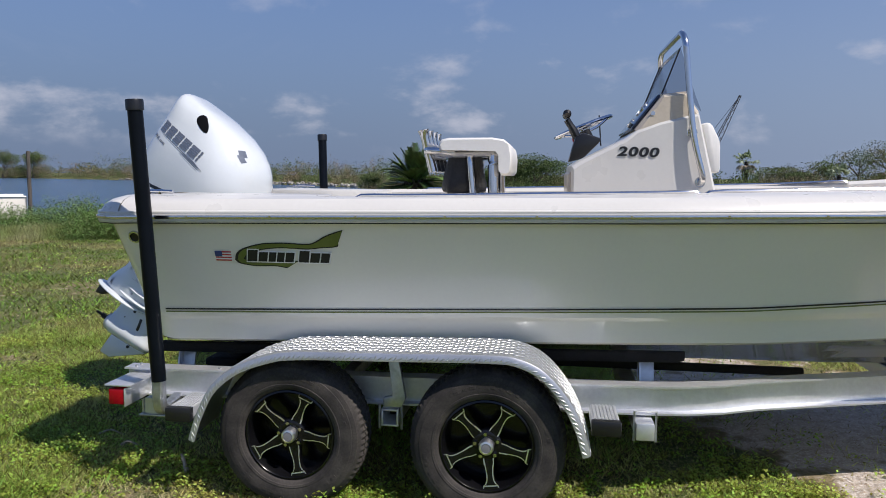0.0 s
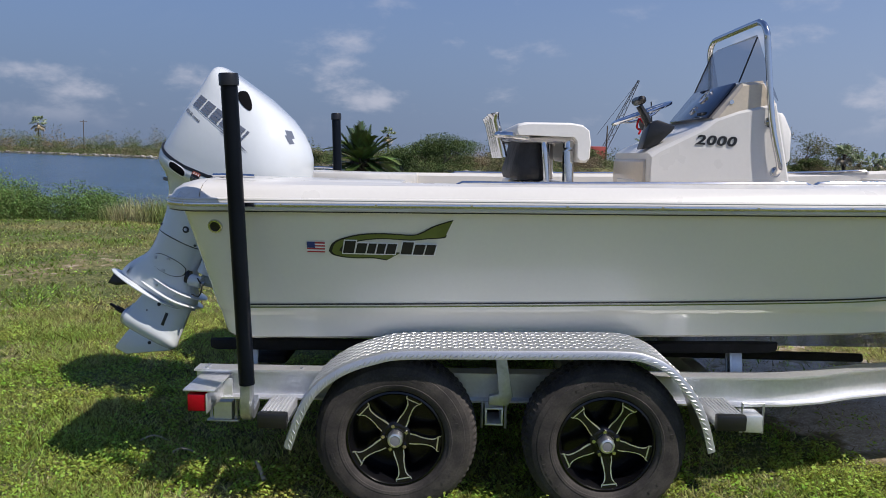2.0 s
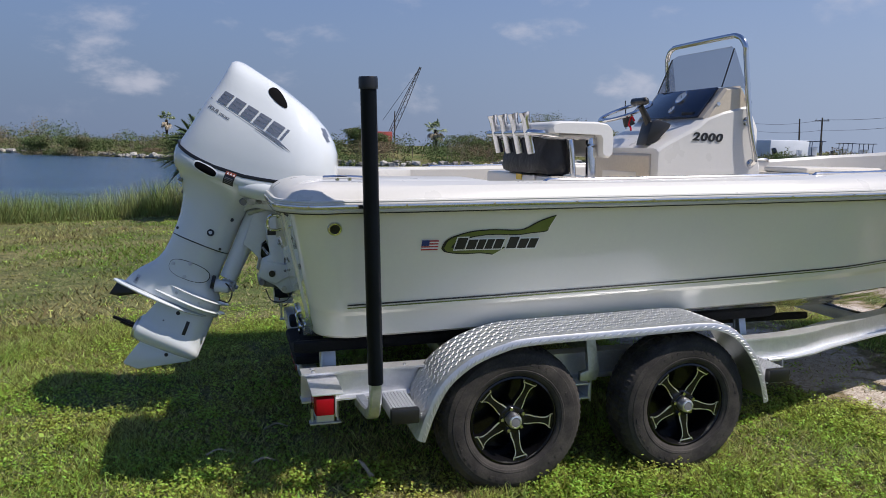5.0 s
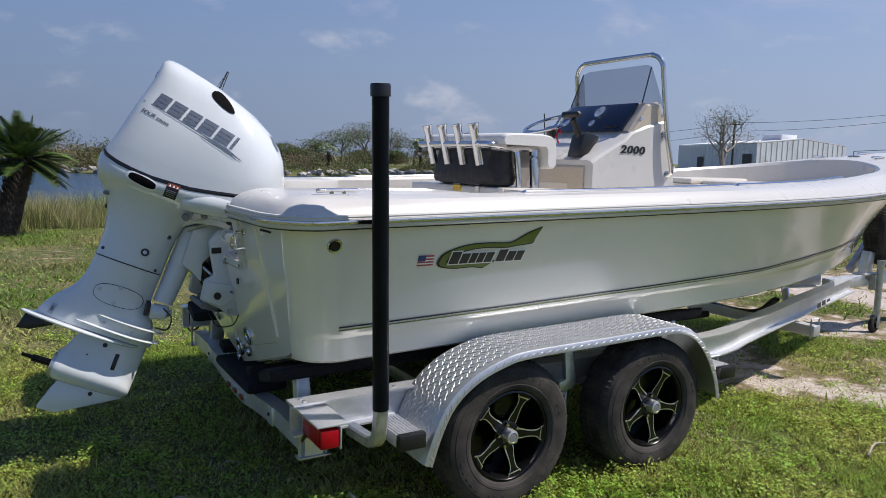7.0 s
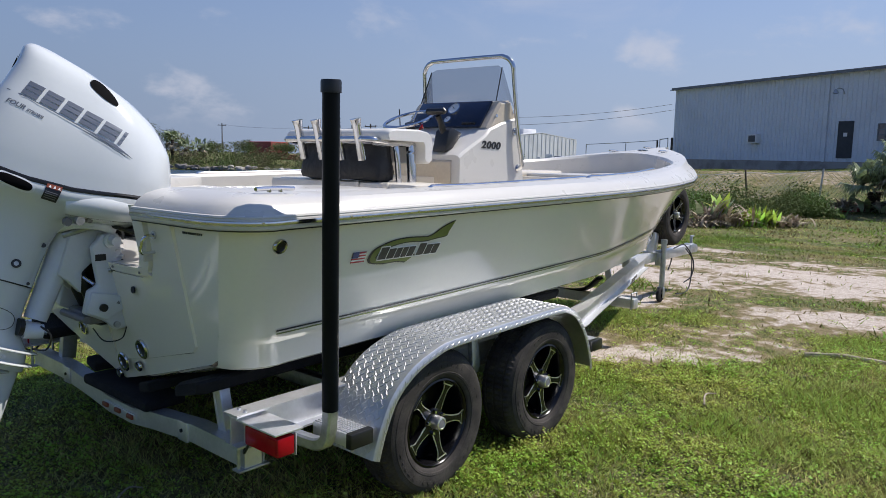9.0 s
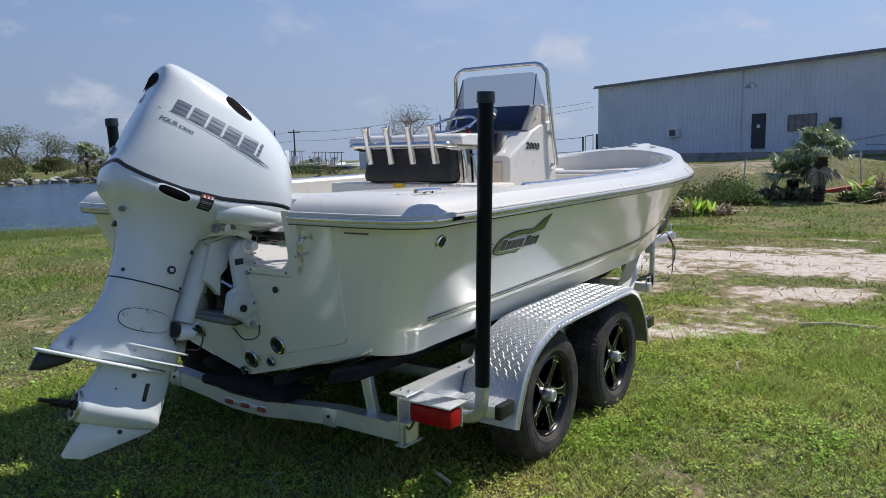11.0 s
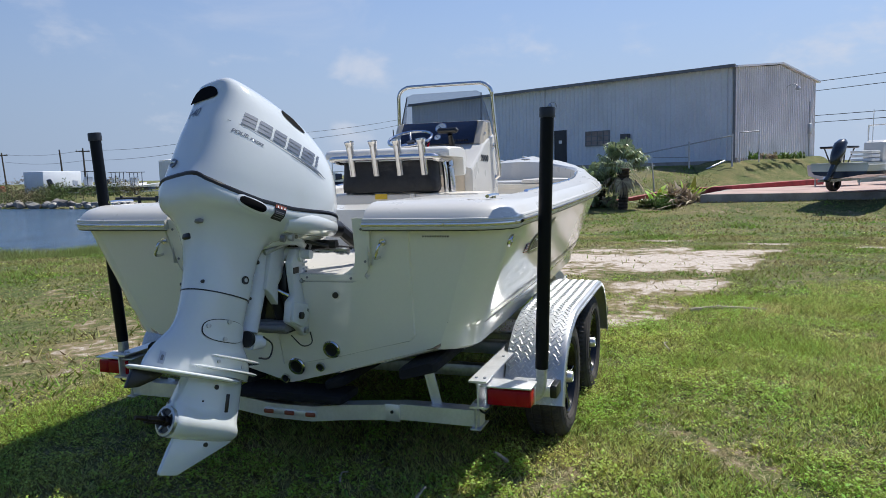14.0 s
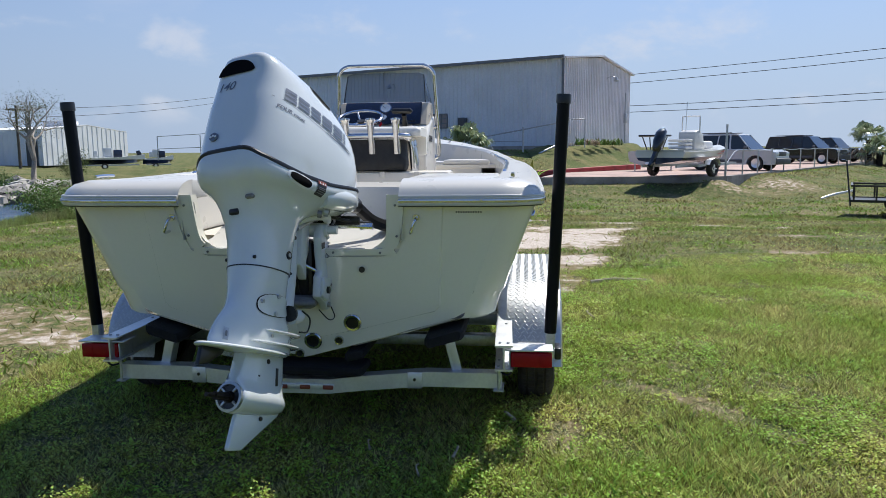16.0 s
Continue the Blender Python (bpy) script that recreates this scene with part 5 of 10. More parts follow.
# engine control and wheel
bm = bmesh.new()
prism(bm, [(0.19, 1.49), (0.225, 1.625), (0.265, 1.645), (0.36, 1.615), (0.345, 1.59), (0.27, 1.515)], -0.285, -0.175, "y", 0.010)
part("control_box", bm, M["black"], console)
bm = bmesh.new()
tube(bm, smooth_path([(0.245, -0.23, 1.60), (0.215, -0.23, 1.66), (0.18, -0.23, 1.715)], 3), [0.022] * 4 + [0.018] * 3, 10)
tube(bm, [(0.18, -0.29, 1.735), (0.18, -0.28, 1.742), (0.18, -0.15, 1.742), (0.18, -0.14, 1.735)], [0.014, 0.022, 0.022, 0.014], 10)
part("throttle_lever", bm, M["black"], console)
wheel_m = Matrix.Translation((0.285, 0.12, 1.70)) @ Matrix.Rotation(radians(-22), 4, "Y")
bm = bmesh.new()
rim_pts = [wheel_m @ Vector((0.165 * math.cos(a), 0.165 * math.sin(a), 0)) for a in np.linspace(0, 2 * math.pi, 41)]
tube(bm, rim_pts, 0.011, 10, caps=False)
sw = part("steering_wheel", bm, M["chrome"], console, "polished stainless steering wheel")
for a in (20, 140, 260):
    bm = bmesh.new()
    p = wheel_m @ Vector((0.163 * math.cos(radians(a)), 0.163 * math.sin(radians(a)), 0))
    tube(bm, [wheel_m @ Vector((0, 0, -0.035)), (wheel_m @ Vector((0.08 * math.cos(radians(a)), 0.08 * math.sin(radians(a)), -0.028))), p], 0.007, 8)
    part("wheel_spoke", bm, M["chrome"], sw)
bm = bmesh.new()
cyl(bm, wheel_m @ Vector((0, 0, -0.09)), wheel_m @ Vector((0, 0, -0.02)), 0.035, 0.03, 16)
part("wheel_hub", bm, M["black"], sw)
bm = bmesh.new()
tube(bm, smooth_path([(0.262, -0.03, 1.64), (0.23, -0.05, 1.66), (0.225, -0.03, 1.615), (0.25, -0.01, 1.60), (0.235, -0.04, 1.58)], 4), 0.006, 6)
part("kill_switch_cord", bm, M["red"], console, "red coiled cord")
bm = bmesh.new()
tube(bm, [(0.40, 0.30, 1.60), (0.385, 0.30, 1.78)], 0.004, 6)
part("antenna", bm, M["black"], console)

# leaning post
post = thing("leaning_post", ON_BUNKS, "aluminium leaning post with white cushion and rod rack", "seat")
for s in (-1, 1):
    for a, b, c, rad in (((-0.318, 1.52), (-0.310, 1.42), (-0.270, DECK_Z), 0.017), ((-0.195, 1.52), (-0.195, 1.40), (-0.180, DECK_Z), 0.028)):
        bm = bmesh.new()
        tube(bm, smooth_path([(a[0], s * 0.35, a[1]), (b[0], s * 0.36, b[1]), (c[0], s * 0.37, c[1])], 5), rad, 14)
        part("leg", bm, M["chrome"], post, "polished tubular leg")
    bm = bmesh.new()
    tube(bm, smooth_path([(-0.50, s * 0.355, 1.535), (-0.40, s * 0.355, 1.525), (-0.15, s * 0.355, 1.525), (-0.13, s * 0.355, 1.45), (-0.13, s * 0.355, 1.42)], 5), 0.017, 10)
    part("seat_rail", bm, M["chrome"], post, "polished bent seat rail")
    bm = bmesh.new()
    box(bm, (-0.24, s * 0.37, DECK_Z + 0.008), (0.26, 0.09, 0.014), 0.004)
    part("foot_plate", bm, M["alu"], post)
bm = bmesh.new()
box(bm, (-0.30, 0, 1.532), (0.34, 0.66, 0.012), 0.003)
part("seat_plate", bm, M["alu"], post)
bm = bmesh.new()
cush = [(-0.465, 1.548), (-0.475, 1.575), (-0.46, 1.602), (-0.42, 1.61), (-0.20, 1.612), (-0.14, 1.603), (-0.105, 1.575), (-0.095, 1.52), (-0.098, 1.44), (-0.115, 1.418), (-0.15, 1.42), (-0.163, 1.445), (-0.165, 1.52), (-0.18, 1.542)]
rs = []
for f, ins in ((-1, 0.35), (-0.975, 0.12), (-0.93, 0.0), (0.93, 0.0), (0.975, 0.12), (1, 0.35)):
    mid = Vector((-0.2, 0, 1.56))
    ring = []
    for i, (x, z) in enumerate(cush):
        px, pz = cush[i - 1]
        nx, nz = cush[(i + 1) % len(cush)]
        ring.append(bm.verts.new((x * 1.0 + (z - (pz + nz) / 2) * 0 + (0.03 * ins * (1 if x < -0.4 else -1 if x > -0.12 else 0)), f * 0.44, z - 0.03 * ins * (1 if z > 1.59 else -1 if z < 1.43 else 0))))
    rs.append(ring)
loft(bm, rs, True, True)
part("cushion", bm, M["vinyl"], post, "padded white vinyl cushion", angle=50)
bm = bmesh.new()
rack = [(-0.40, -0.355, 1.535), (-0.50, -0.37, 1.545), (-0.545, -0.33, 1.548), (-0.55, -0.25, 1.548), (-0.55, 0.25, 1.548), (-0.545, 0.33, 1.548), (-0.50, 0.37, 1.545), (-0.40, 0.355, 1.535)]
tube(bm, smooth_path(rack, 5), 0.018, 12)
part("rack_bar", bm, M["chrome"], post)
for y in (-0.293, -0.127, 0.039, 0.205):
    bm = bmesh.new()
    top, bot = Vector((-0.575, y, 1.660)), Vector((-0.52, y, 1.435))
    ax = (top - bot).normalized()
    q = Matrix.Translation(bot) @ ax.to_track_quat("Z", "Y").to_matrix().to_4x4()
    lathe(bm, [(0.0, 0.012), (0.017, 0.0), (0.024, 0.0), (0.024, 0.19), (0.030, 0.222), (0.032, 0.228), (0.029, 0.228), (0.021, 0.19), (0.019, 0.01)], 20, q)
    part("rod_tube", bm, M["chrome"], post, "polished flared rod holder tube")
bm = bmesh.new()
rs = []
for k, (z, d, w) in enumerate(((1.525, 0.07, 0.335), (1.47, 0.085, 0.335), (1.41, 0.10, 0.34), (1.36, 0.108, 0.345), (1.328, 0.098, 0.34), (1.318, 0.05, 0.33))):
    ring = []
    for i in range(28):
        a = 2 * math.pi * i / 28
        ca, sa = math.cos(a), math.sin(a)
        e = 0.35
        ring.append(bm.verts.new((-0.375 + d * math.copysign(abs(ca) ** 0.7, ca) + 0.006 * math.sin(9 * a + k), w * math.copysign(abs(sa) ** e, sa), z + 0.006 * math.sin(5 * a + 2 * k))))
    rs.append(ring)
loft(bm, rs, True, True)
part("mesh_bag", bm, M["mesh"], post, "black mesh storage bag", angle=60)
# cooler seat base and label behind the post
bm = bmesh.new()
box(bm, (-0.30, 0, DECK_Z + 0.181), (0.30, 1.26, 0.362), 0.02)
part("storage_box", bm, M["cream"], post)
bm = bmesh.new()
box(bm, (-0.453, 0.045, 1.294), (0.004, 0.085, 0.034))
part("warning_label", bm, M["yellow"], post, "small yellow warning label")
for y in (-0.178, -0.412):
    bm = bmesh.new()
    box(bm, (-0.455, y, 1.292), (0.012, 0.036, 0.040), 0.004)
    part("latch", bm, M["cream"], post)
bm = bmesh.new()
box(bm, (-0.455, -0.585, 1.268), (0.012, 0.055, 0.032), 0.006)
part("cut_off_switch", bm, M["red"], post, "red battery switch plate")


# ---- the outboard motor, tilted up and steered a little to port ----
MS, MT = radians(-16), radians(22)  # steering about the tilted swivel axis, and tilt
motor_m = pose(-1.95, 4.25, 1.0) @ Matrix.Rotation(MT, 4, "Y") @ Matrix.Translation((-0.09, 0, 0)) @ Matrix.Rotation(MS, 4, "Z") @ Matrix.Translation((0.09, 0, 0))
motor_m = motor_m @ Matrix.Translation((0.02, 0, 0.043)) @ Matrix.Diagonal((0.985, 1.0, 0.964, 1.0)) @ Matrix.Rotation(radians(-2.7), 4, "X")
motor = thing("outboard_motor", motor_m, "white four stroke outboard motor tilted up on the transom", "outboard motor")


def seam_z(x):
    """Height of the split line between the upper and lower cowl: high at the stern, sagging along the sides."""
    return float(np.interp(x, (-0.60, -0.585, -0.56, -0.50, -0.44, -0.35, -0.27, -0.20, -0.12, -0.03, 0.05, 0.15, 0.28), (0.258, 0.249, 0.226, 0.207, 0.197, 0.190, 0.188, 0.194, 0.208, 0.229, 0.250, 0.272, 0.285)))


def half_width(u, h, rw, exr, exf):
    """Half-width of a plan outline at u from -1 (stern) to 1 (bow)."""
    e = exr if u < 0 else exf
    w = rw + (1 - rw) * min(1.0, (u * 0.5 + 0.5) / 0.8) ** 0.8
    return h * w * max(0.0, 1 - abs(u) ** e) ** (1 / e)


def plan_ring(bm, z0, rear, front, h, zslope=0.0, exr=2.2, rw=0.8, exf=2.5, seam=0.0, n=56, base=0.268):
    """A rounded plan outline between rear and front; zslope tips it; seam draws it down to the split line."""
    ring = []
    cx, a = (rear + front) / 2, (front - rear) / 2
    for i in range(n):
        t = 2 * math.pi * i / n
        c, s = math.cos(t), math.sin(t)
        e = exr if c < 0 else exf
        u = math.copysign(abs(c) ** (2 / e), c)
        y = math.copysign(abs(s) ** (2 / e), s)
        w = rw + (1 - rw) * min(1.0, (u * 0.5 + 0.5) / 0.8) ** 0.8
        x = cx + a * u
        z = z0 + zslope * a * u
        ring.append(bm.verts.new((x, h * w * y, z + seam * (seam_z(x) - (base + 0.108 * a * u)))))
    return ring


# height, stern, bow, half-width, stern taper, stern squareness, slope
COWL = ((0.268, -0.587, 0.262, 0.296, 0.64, 4.6, 0.108), (0.34, -0.572, 0.250, 0.300, 0.668, 4.4, 0.093), (0.42, -0.556, 0.226, 0.294, 0.69, 4.2, 0.054), (0.50, -0.539, 0.197, 0.276, 0.71, 4.3, 0.008), (0.57, -0.520, 0.158, 0.251, 0.73, 4.5, -0.038),
        (0.63, -0.507, 0.103, 0.222, 0.79, 4.6, -0.076), (0.685, -0.503, 0.012, 0.187, 0.85, 4.5, -0.103), (0.73, -0.503, -0.154, 0.146, 0.89, 4.2, -0.085), (0.755, -0.494, -0.32, 0.112, 0.92, 3.9, -0.055), (0.768, -0.478, -0.40, 0.080, 0.94, 3.6, -0.03), (0.773, -0.462, -0.425, 0.05, 0.95, 3.0, -0.02))


def cowl_row(z):
    return [float(np.interp(z, [r[0] for r in COWL], [r[k] for r in COWL])) for k in range(1, 7)]


bm = bmesh.new()
rs = []
for z in (0.268, 0.285, 0.31, 0.34, 0.38, 0.42, 0.46, 0.50, 0.535, 0.57, 0.60, 0.63, 0.66, 0.685, 0.708, 0.73, 0.744, 0.755, 0.763, 0.768, 0.773):
    ra, fb, h, rw, er, sl = cowl_row(z)
    rs.append(plan_ring(bm, z, ra, fb, h, sl, er, rw, 2.5, max(0.0, 1 - (z - 0.268) / 0.20) ** 1.3))
loft(bm, rs, True)
bm.faces.new(rs[-1])
cowl = part("cowl", bm, M["motor"], motor, "glossy white engine cowl", angle=60)
bm = bmesh.new()
rs = [plan_ring(bm, z, a, b, h, 0.108, 4.6, 0.64, 2.5, 1.0) for z, a, b, h in ((0.250, -0.578, 0.252, 0.288), (0.250, -0.594, 0.268, 0.303), (0.259, -0.597, 0.271, 0.306), (0.268, -0.594, 0.268, 0.303), (0.268, -0.578, 0.252, 0.288))]
loft(bm, rs, True)
part("cowl_seal", bm, M["black"], motor)
LOW = ((0.250, -0.588, 0.260, 0.298, 0.108, 4.6, 0.64, 1.0), (0.215, -0.598, 0.262, 0.302, 0.10, 4.4, 0.64, 0.9), (0.175, -0.596, 0.245, 0.298, 0.08, 4.0, 0.65, 0.5), (0.14, -0.585, 0.20, 0.280, 0.05, 3.6, 0.66, 0.2), (0.115, -0.570, 0.12, 0.252, 0.03, 3.2, 0.68, 0.0), (0.09, -0.552, 0.0, 0.215, 0.0, 2.9, 0.71, 0.0), (0.06, -0.530, -0.09, 0.180, 0.0, 2.6, 0.76, 0.0),
       (0.02, -0.505, -0.132, 0.155, 0, 2.5, 0.80, 0), (-0.04, -0.481, -0.146, 0.138, 0, 2.4, 0.82, 0), (-0.12, -0.465, -0.15, 0.125, 0, 2.3, 0.85, 0), (-0.19, -0.461, -0.15, 0.118, 0, 2.3, 0.86, 0), (-0.233, -0.461, -0.15, 0.115, 0, 2.3, 0.86, 0))
bm = bmesh.new()
rs = [plan_ring(bm, z, a, b, h, s, e, rw, 2.6, sm, base=0.25) for z, a, b, h, s, e, rw, sm in LOW]
loft(bm, rs, True)
bm.faces.new(rs[-1][::-1])
lower_cowl = part("lower_cowl", bm, M["motor"], motor, angle=60)
MID = ((-0.239, -0.461, -0.15, 0.114, 2.3, 0.86), (-0.29, -0.463, -0.152, 0.108, 2.3, 0.82), (-0.34, -0.470, -0.152, 0.103, 2.2, 0.74), (-0.385, -0.483, -0.148, 0.100, 2.1, 0.66), (-0.42, -0.502, -0.138, 0.099, 2.0, 0.57), (-0.45, -0.527, -0.122, 0.100, 2.0, 0.50), (-0.48, -0.553, -0.10, 0.102, 2.0, 0.45), (-0.52, -0.580, -0.082, 0.103, 2.0, 0.40), (-0.56, -0.598, -0.075, 0.102, 2.0, 0.38), (-0.588, -0.605, -0.075, 0.096, 2.0, 0.36))
bm = bmesh.new()
rs = [plan_ring(bm, z, a, b, h, 0.0, e, rw, 2.3) for z, a, b, h, e, rw in MID]
loft(bm, rs, True, True)
part("mid_section", bm, M["motor"], motor, angle=60)
bm = bmesh.new()
rs = [plan_ring(bm, z, a, b, h, 0.0, 2.3, 0.86, 2.5) for z, a, b, h in ((-0.2335, -0.455, -0.156, 0.109), (-0.2335, -0.4625, -0.1485, 0.1165), (-0.2385, -0.4625, -0.1485, 0.1165), (-0.2385, -0.455, -0.156, 0.109))]
loft(bm, rs, True)
part("leg_seam", bm, M["black"], motor)


def plate_at(nm, z, rear, front, h, th, rw, droop=0.0):
    b = bmesh.new()
    rr = []
    for o, e in ((-th / 2, 0.009), (-th * 0.15, 0.0), (th * 0.15, 0.0), (th / 2, 0.009)):
        ring = plan_ring(b, z + o, rear + e, front - e, h - e, 0.0, 2.2, rw, 2.3)
        for v in ring:
            v.co.z -= droop * (v.co.y / h) ** 2
        rr.append(ring)
    loft(b, rr, True, True)
    part(nm, b, M["motor"], motor, angle=40)


plate_at("splash_plate", -0.502, -0.44, -0.040, 0.128, 0.011, 0.55, 0.004)
plate_at("spray_plate", -0.556, -0.50, -0.043, 0.132, 0.011, 0.5, 0.006)
plate_at("anti_ventilation_plate", -0.597, -0.665, -0.12, 0.128, 0.016, 0.50, 0.006)


# gearcase: one skin from strut to torpedo, blending into the nose
def gear_ring(bm, x, top, w_top, r, zc):
    """Cross-section at x: a strut standing on a round bullet of radius r centred on zc."""
    pts = [(w_top * 0.9, top), (w_top, top - (top - zc - r) * 0.3)]
    a0 = math.asin(min(0.95, w_top * 1.0 / max(r, 1e-4)))
    pts.append((w_top + 0.002, zc + r * math.cos(a0) + 0.022))
    for i in range(9):
        a = a0 + 0.28 + (math.pi - a0 - 0.28) * i / 8
        pts.append((r * math.sin(a), zc + r * math.cos(a)))
    both = pts + [(-y, z) for y, z in pts[-2::-1]]
    return [bm.verts.new((x, y, z)) for y, z in both]


bm = bmesh.new()
rs = []
for x, top, wt, r, zc in ((-0.440, -0.725, 0.022, 0.060, -0.795), (-0.432, -0.718, 0.026, 0.067, -0.795), (-0.41, -0.66, 0.030, 0.069, -0.795), (-0.38, -0.58, 0.036, 0.070, -0.795), (-0.32, -0.57, 0.046, 0.069, -0.796), (-0.25, -0.57, 0.050, 0.067, -0.797), (-0.19, -0.57, 0.047, 0.063, -0.799), (-0.145, -0.57, 0.038, 0.056, -0.803), (-0.115, -0.57, 0.026, 0.045, -0.810), (-0.098, -0.575, 0.013, 0.030, -0.817), (-0.090, -0.59, 0.004, 0.012, -0.822)):
    rs.append(gear_ring(bm, x, top, wt, r, zc))
loft(bm, rs, True, True)
gearcase = part("gearcase", bm, M["motor"], motor, angle=55)
ta, tb = Vector((-0.440, 0, -0.795)), Vector((-0.10, 0, -0.80))
td = (tb - ta).normalized()
tq = Matrix.Translation(ta) @ td.to_track_quat("Z", "Y").to_matrix().to_4x4()
bm = bmesh.new()
prism(bm, [(-0.40, -0.85), (-0.418, -0.90), (-0.446, -1.000), (-0.440, -1.012), (-0.36, -1.010), (-0.112, -0.862), (-0.105, -0.83), (-0.20, -0.835)], -0.011, 0.011, "y", 0.006)
part("skeg", bm, M["motor"], motor, angle=50)
bm = bmesh.new()
lathe(bm, [(0.063, 0.004), (0.063, -0.012), (0.052, -0.014), (0.050, -0.002)], 24, tq)
carrier = part("bearing_carrier", bm, M["galv"], motor, "bare metal bearing carrier ring")
bm = bmesh.new()
lathe(bm, [(0.051, -0.004), (0.016, -0.004)], 24, tq)
part("carrier_recess", bm, M["black"], carrier)
for k in range(4):
    a = math.pi / 4 + k * math.pi / 2
    bm = bmesh.new()
    box(bm, (-0.447, 0.040 * math.cos(a), -0.795 + 0.040 * math.sin(a)), (0.010, 0.026, 0.010), 0.002, Matrix.Rotation(a, 4, "X"))
    part("carrier_rib", bm, M["galv"], carrier)
bm = bmesh.new()
cyl(bm, ta + td * 0.02, ta - td * 0.10, 0.0145, 0.0135, 14)
cyl(bm, ta - td * 0.10, ta - td * 0.148, 0.0095, 0.009, 10)
cyl(bm, ta + td * 0.0, ta - td * 0.022, 0.026, 0.020, 16)
shaft = part("propeller_shaft", bm, M["bronze"], motor, "bare splined shaft without a propeller")
for k in range(8):
    a = k * math.pi / 4
    bm = bmesh.new()
    box(bm, (-0.50, 0.0145 * math.cos(a), -0.795 + 0.0145 * math.sin(a)), (0.085, 0.004, 0.004), 0.001)
    part("spline", bm, M["bronze"], shaft)
# trim tab under the plate
bm = bmesh.new()
prism(bm, [(-0.64, -0.606), (-0.50, -0.606), (-0.515, -0.625), (-0.60, -0.675), (-0.655, -0.685)], -0.010, 0.010, "y", 0.004)
part("trim_tab", bm, M["black"], motor)


def cowl_side(x, z):
    """Half-width of the upper cowl where it passes through (x, z)."""
    zz = z
    for _ in range(8):
        ra, fb, h, rw, er, sl = cowl_row(max(0.268, min(0.772, zz)))
        f = max(0.0, 1 - (zz - 0.268) / 0.20) ** 1.3 if zz < 0.468 else 0.0
        u = x - (ra + fb) / 2
        zz = zz + 0.8 * (z - (zz + sl * u + f * (seam_z(x) - (0.268 + 0.108 * u))))
    ra, fb, h, rw, er, sl = cowl_row(max(0.268, min(0.772, zz)))
    u = max(-0.999, min(0.999, (x - (ra + fb) / 2) / ((fb - ra) / 2)))
    return half_width(u, h, rw, er, 2.5)


def low_side(rows, x, z):
    """Half-width of the leg or lower cowl at (x, z)."""
    full = len(rows[0]) > 6
    hs, ws = [], []
    for r in rows:
        cx, a = (r[1] + r[2]) / 2, (r[2] - r[1]) / 2
        u = max(-0.985, min(0.985, (x - cx) / a))
        hs.append(r[0] + (r[4] * a * u + r[7] * (seam_z(x) - (0.25 + 0.108 * a * u)) if full else 0.0))
        ws.append(half_width(u, r[3], r[6] if full else r[5], r[5] if full else r[4], 2.6 if full else 2.3))
    return float(np.interp(z, hs[::-1], ws[::-1]))


def leg_side(x, z):
    return low_side(LOW if z > -0.236 else MID, x, z) if z > -0.588 else 0.045


def cowl_film(name, quads, key, out=0.003, sides=(-1, 1), label="", fn=None, parent=None):
    """Thin films that hug the cowl: every quad of (x, z) is split fine."""
    fn = fn or cowl_side
    last = None
    for s in sides:
        b = bmesh.new()
        for q in quads:
            n = 5
            grid = []
            for i in range(n + 1):
                row = []
                for j in range(4):
                    t, u = i / n, j / 3
                    x = (q[0][0] * (1 - t) + q[1][0] * t) * (1 - u) + (q[3][0] * (1 - t) + q[2][0] * t) * u
                    z = (q[0][1] * (1 - t) + q[1][1] * t) * (1 - u) + (q[3][1] * (1 - t) + q[2][1] * t) * u
                    row.append(b.verts.new((x, s * (fn(x, z) + out), z)))
                grid.append(row)
            loft(b, grid, False)
        last = part(name, b, M[key], parent or motor, label)
    return last


# maker's word as six plain slanted blocks of stacked bars, and the pointed flash below it
x0 = -0.452
for wd in (0.072, 0.078, 0.076, 0.080, 0.082, 0.026):
    zz = 0.514 - 0.185 * (x0 + 0.452)
    quads = []
    for lo_, hi_ in ((0.0, 0.30), (0.36, 0.64), (0.70, 1.0)):
        quads.append([(x0 + 0.017 * lo_, zz + 0.064 * lo_), (x0 + wd - 0.012 + 0.017 * lo_, zz + 0.064 * lo_ - 0.18 * (wd - 0.012)), (x0 + wd - 0.012 + 0.017 * hi_, zz + 0.064 * hi_ - 0.18 * (wd - 0.012)), (x0 + 0.017 * hi_, zz + 0.064 * hi_)])
    cowl_film("word_block", quads, "decal_grey")
    x0 += wd
cowl_film("flash", [[(-0.50, 0.517), (-0.2, 0.452), (-0.2, 0.457), (-0.50, 0.520)], [(-0.2, 0.452), (-0.09, 0.424), (-0.07, 0.434), (-0.2, 0.457)], [(-0.09, 0.424), (0.01, 0.400), (0.01, 0.402), (-0.07, 0.434)]], "decal_grey")
cowl_film("flash", [[(-0.20, 0.443), (-0.02, 0.398), (-0.02, 0.401), (-0.20, 0.447)]], "decal_grey")


cowl_tree = BVHTree.FromPolygons([v.co.copy() for v in cowl.data.vertices], [tuple(p.vertices) for p in cowl.data.polygons])


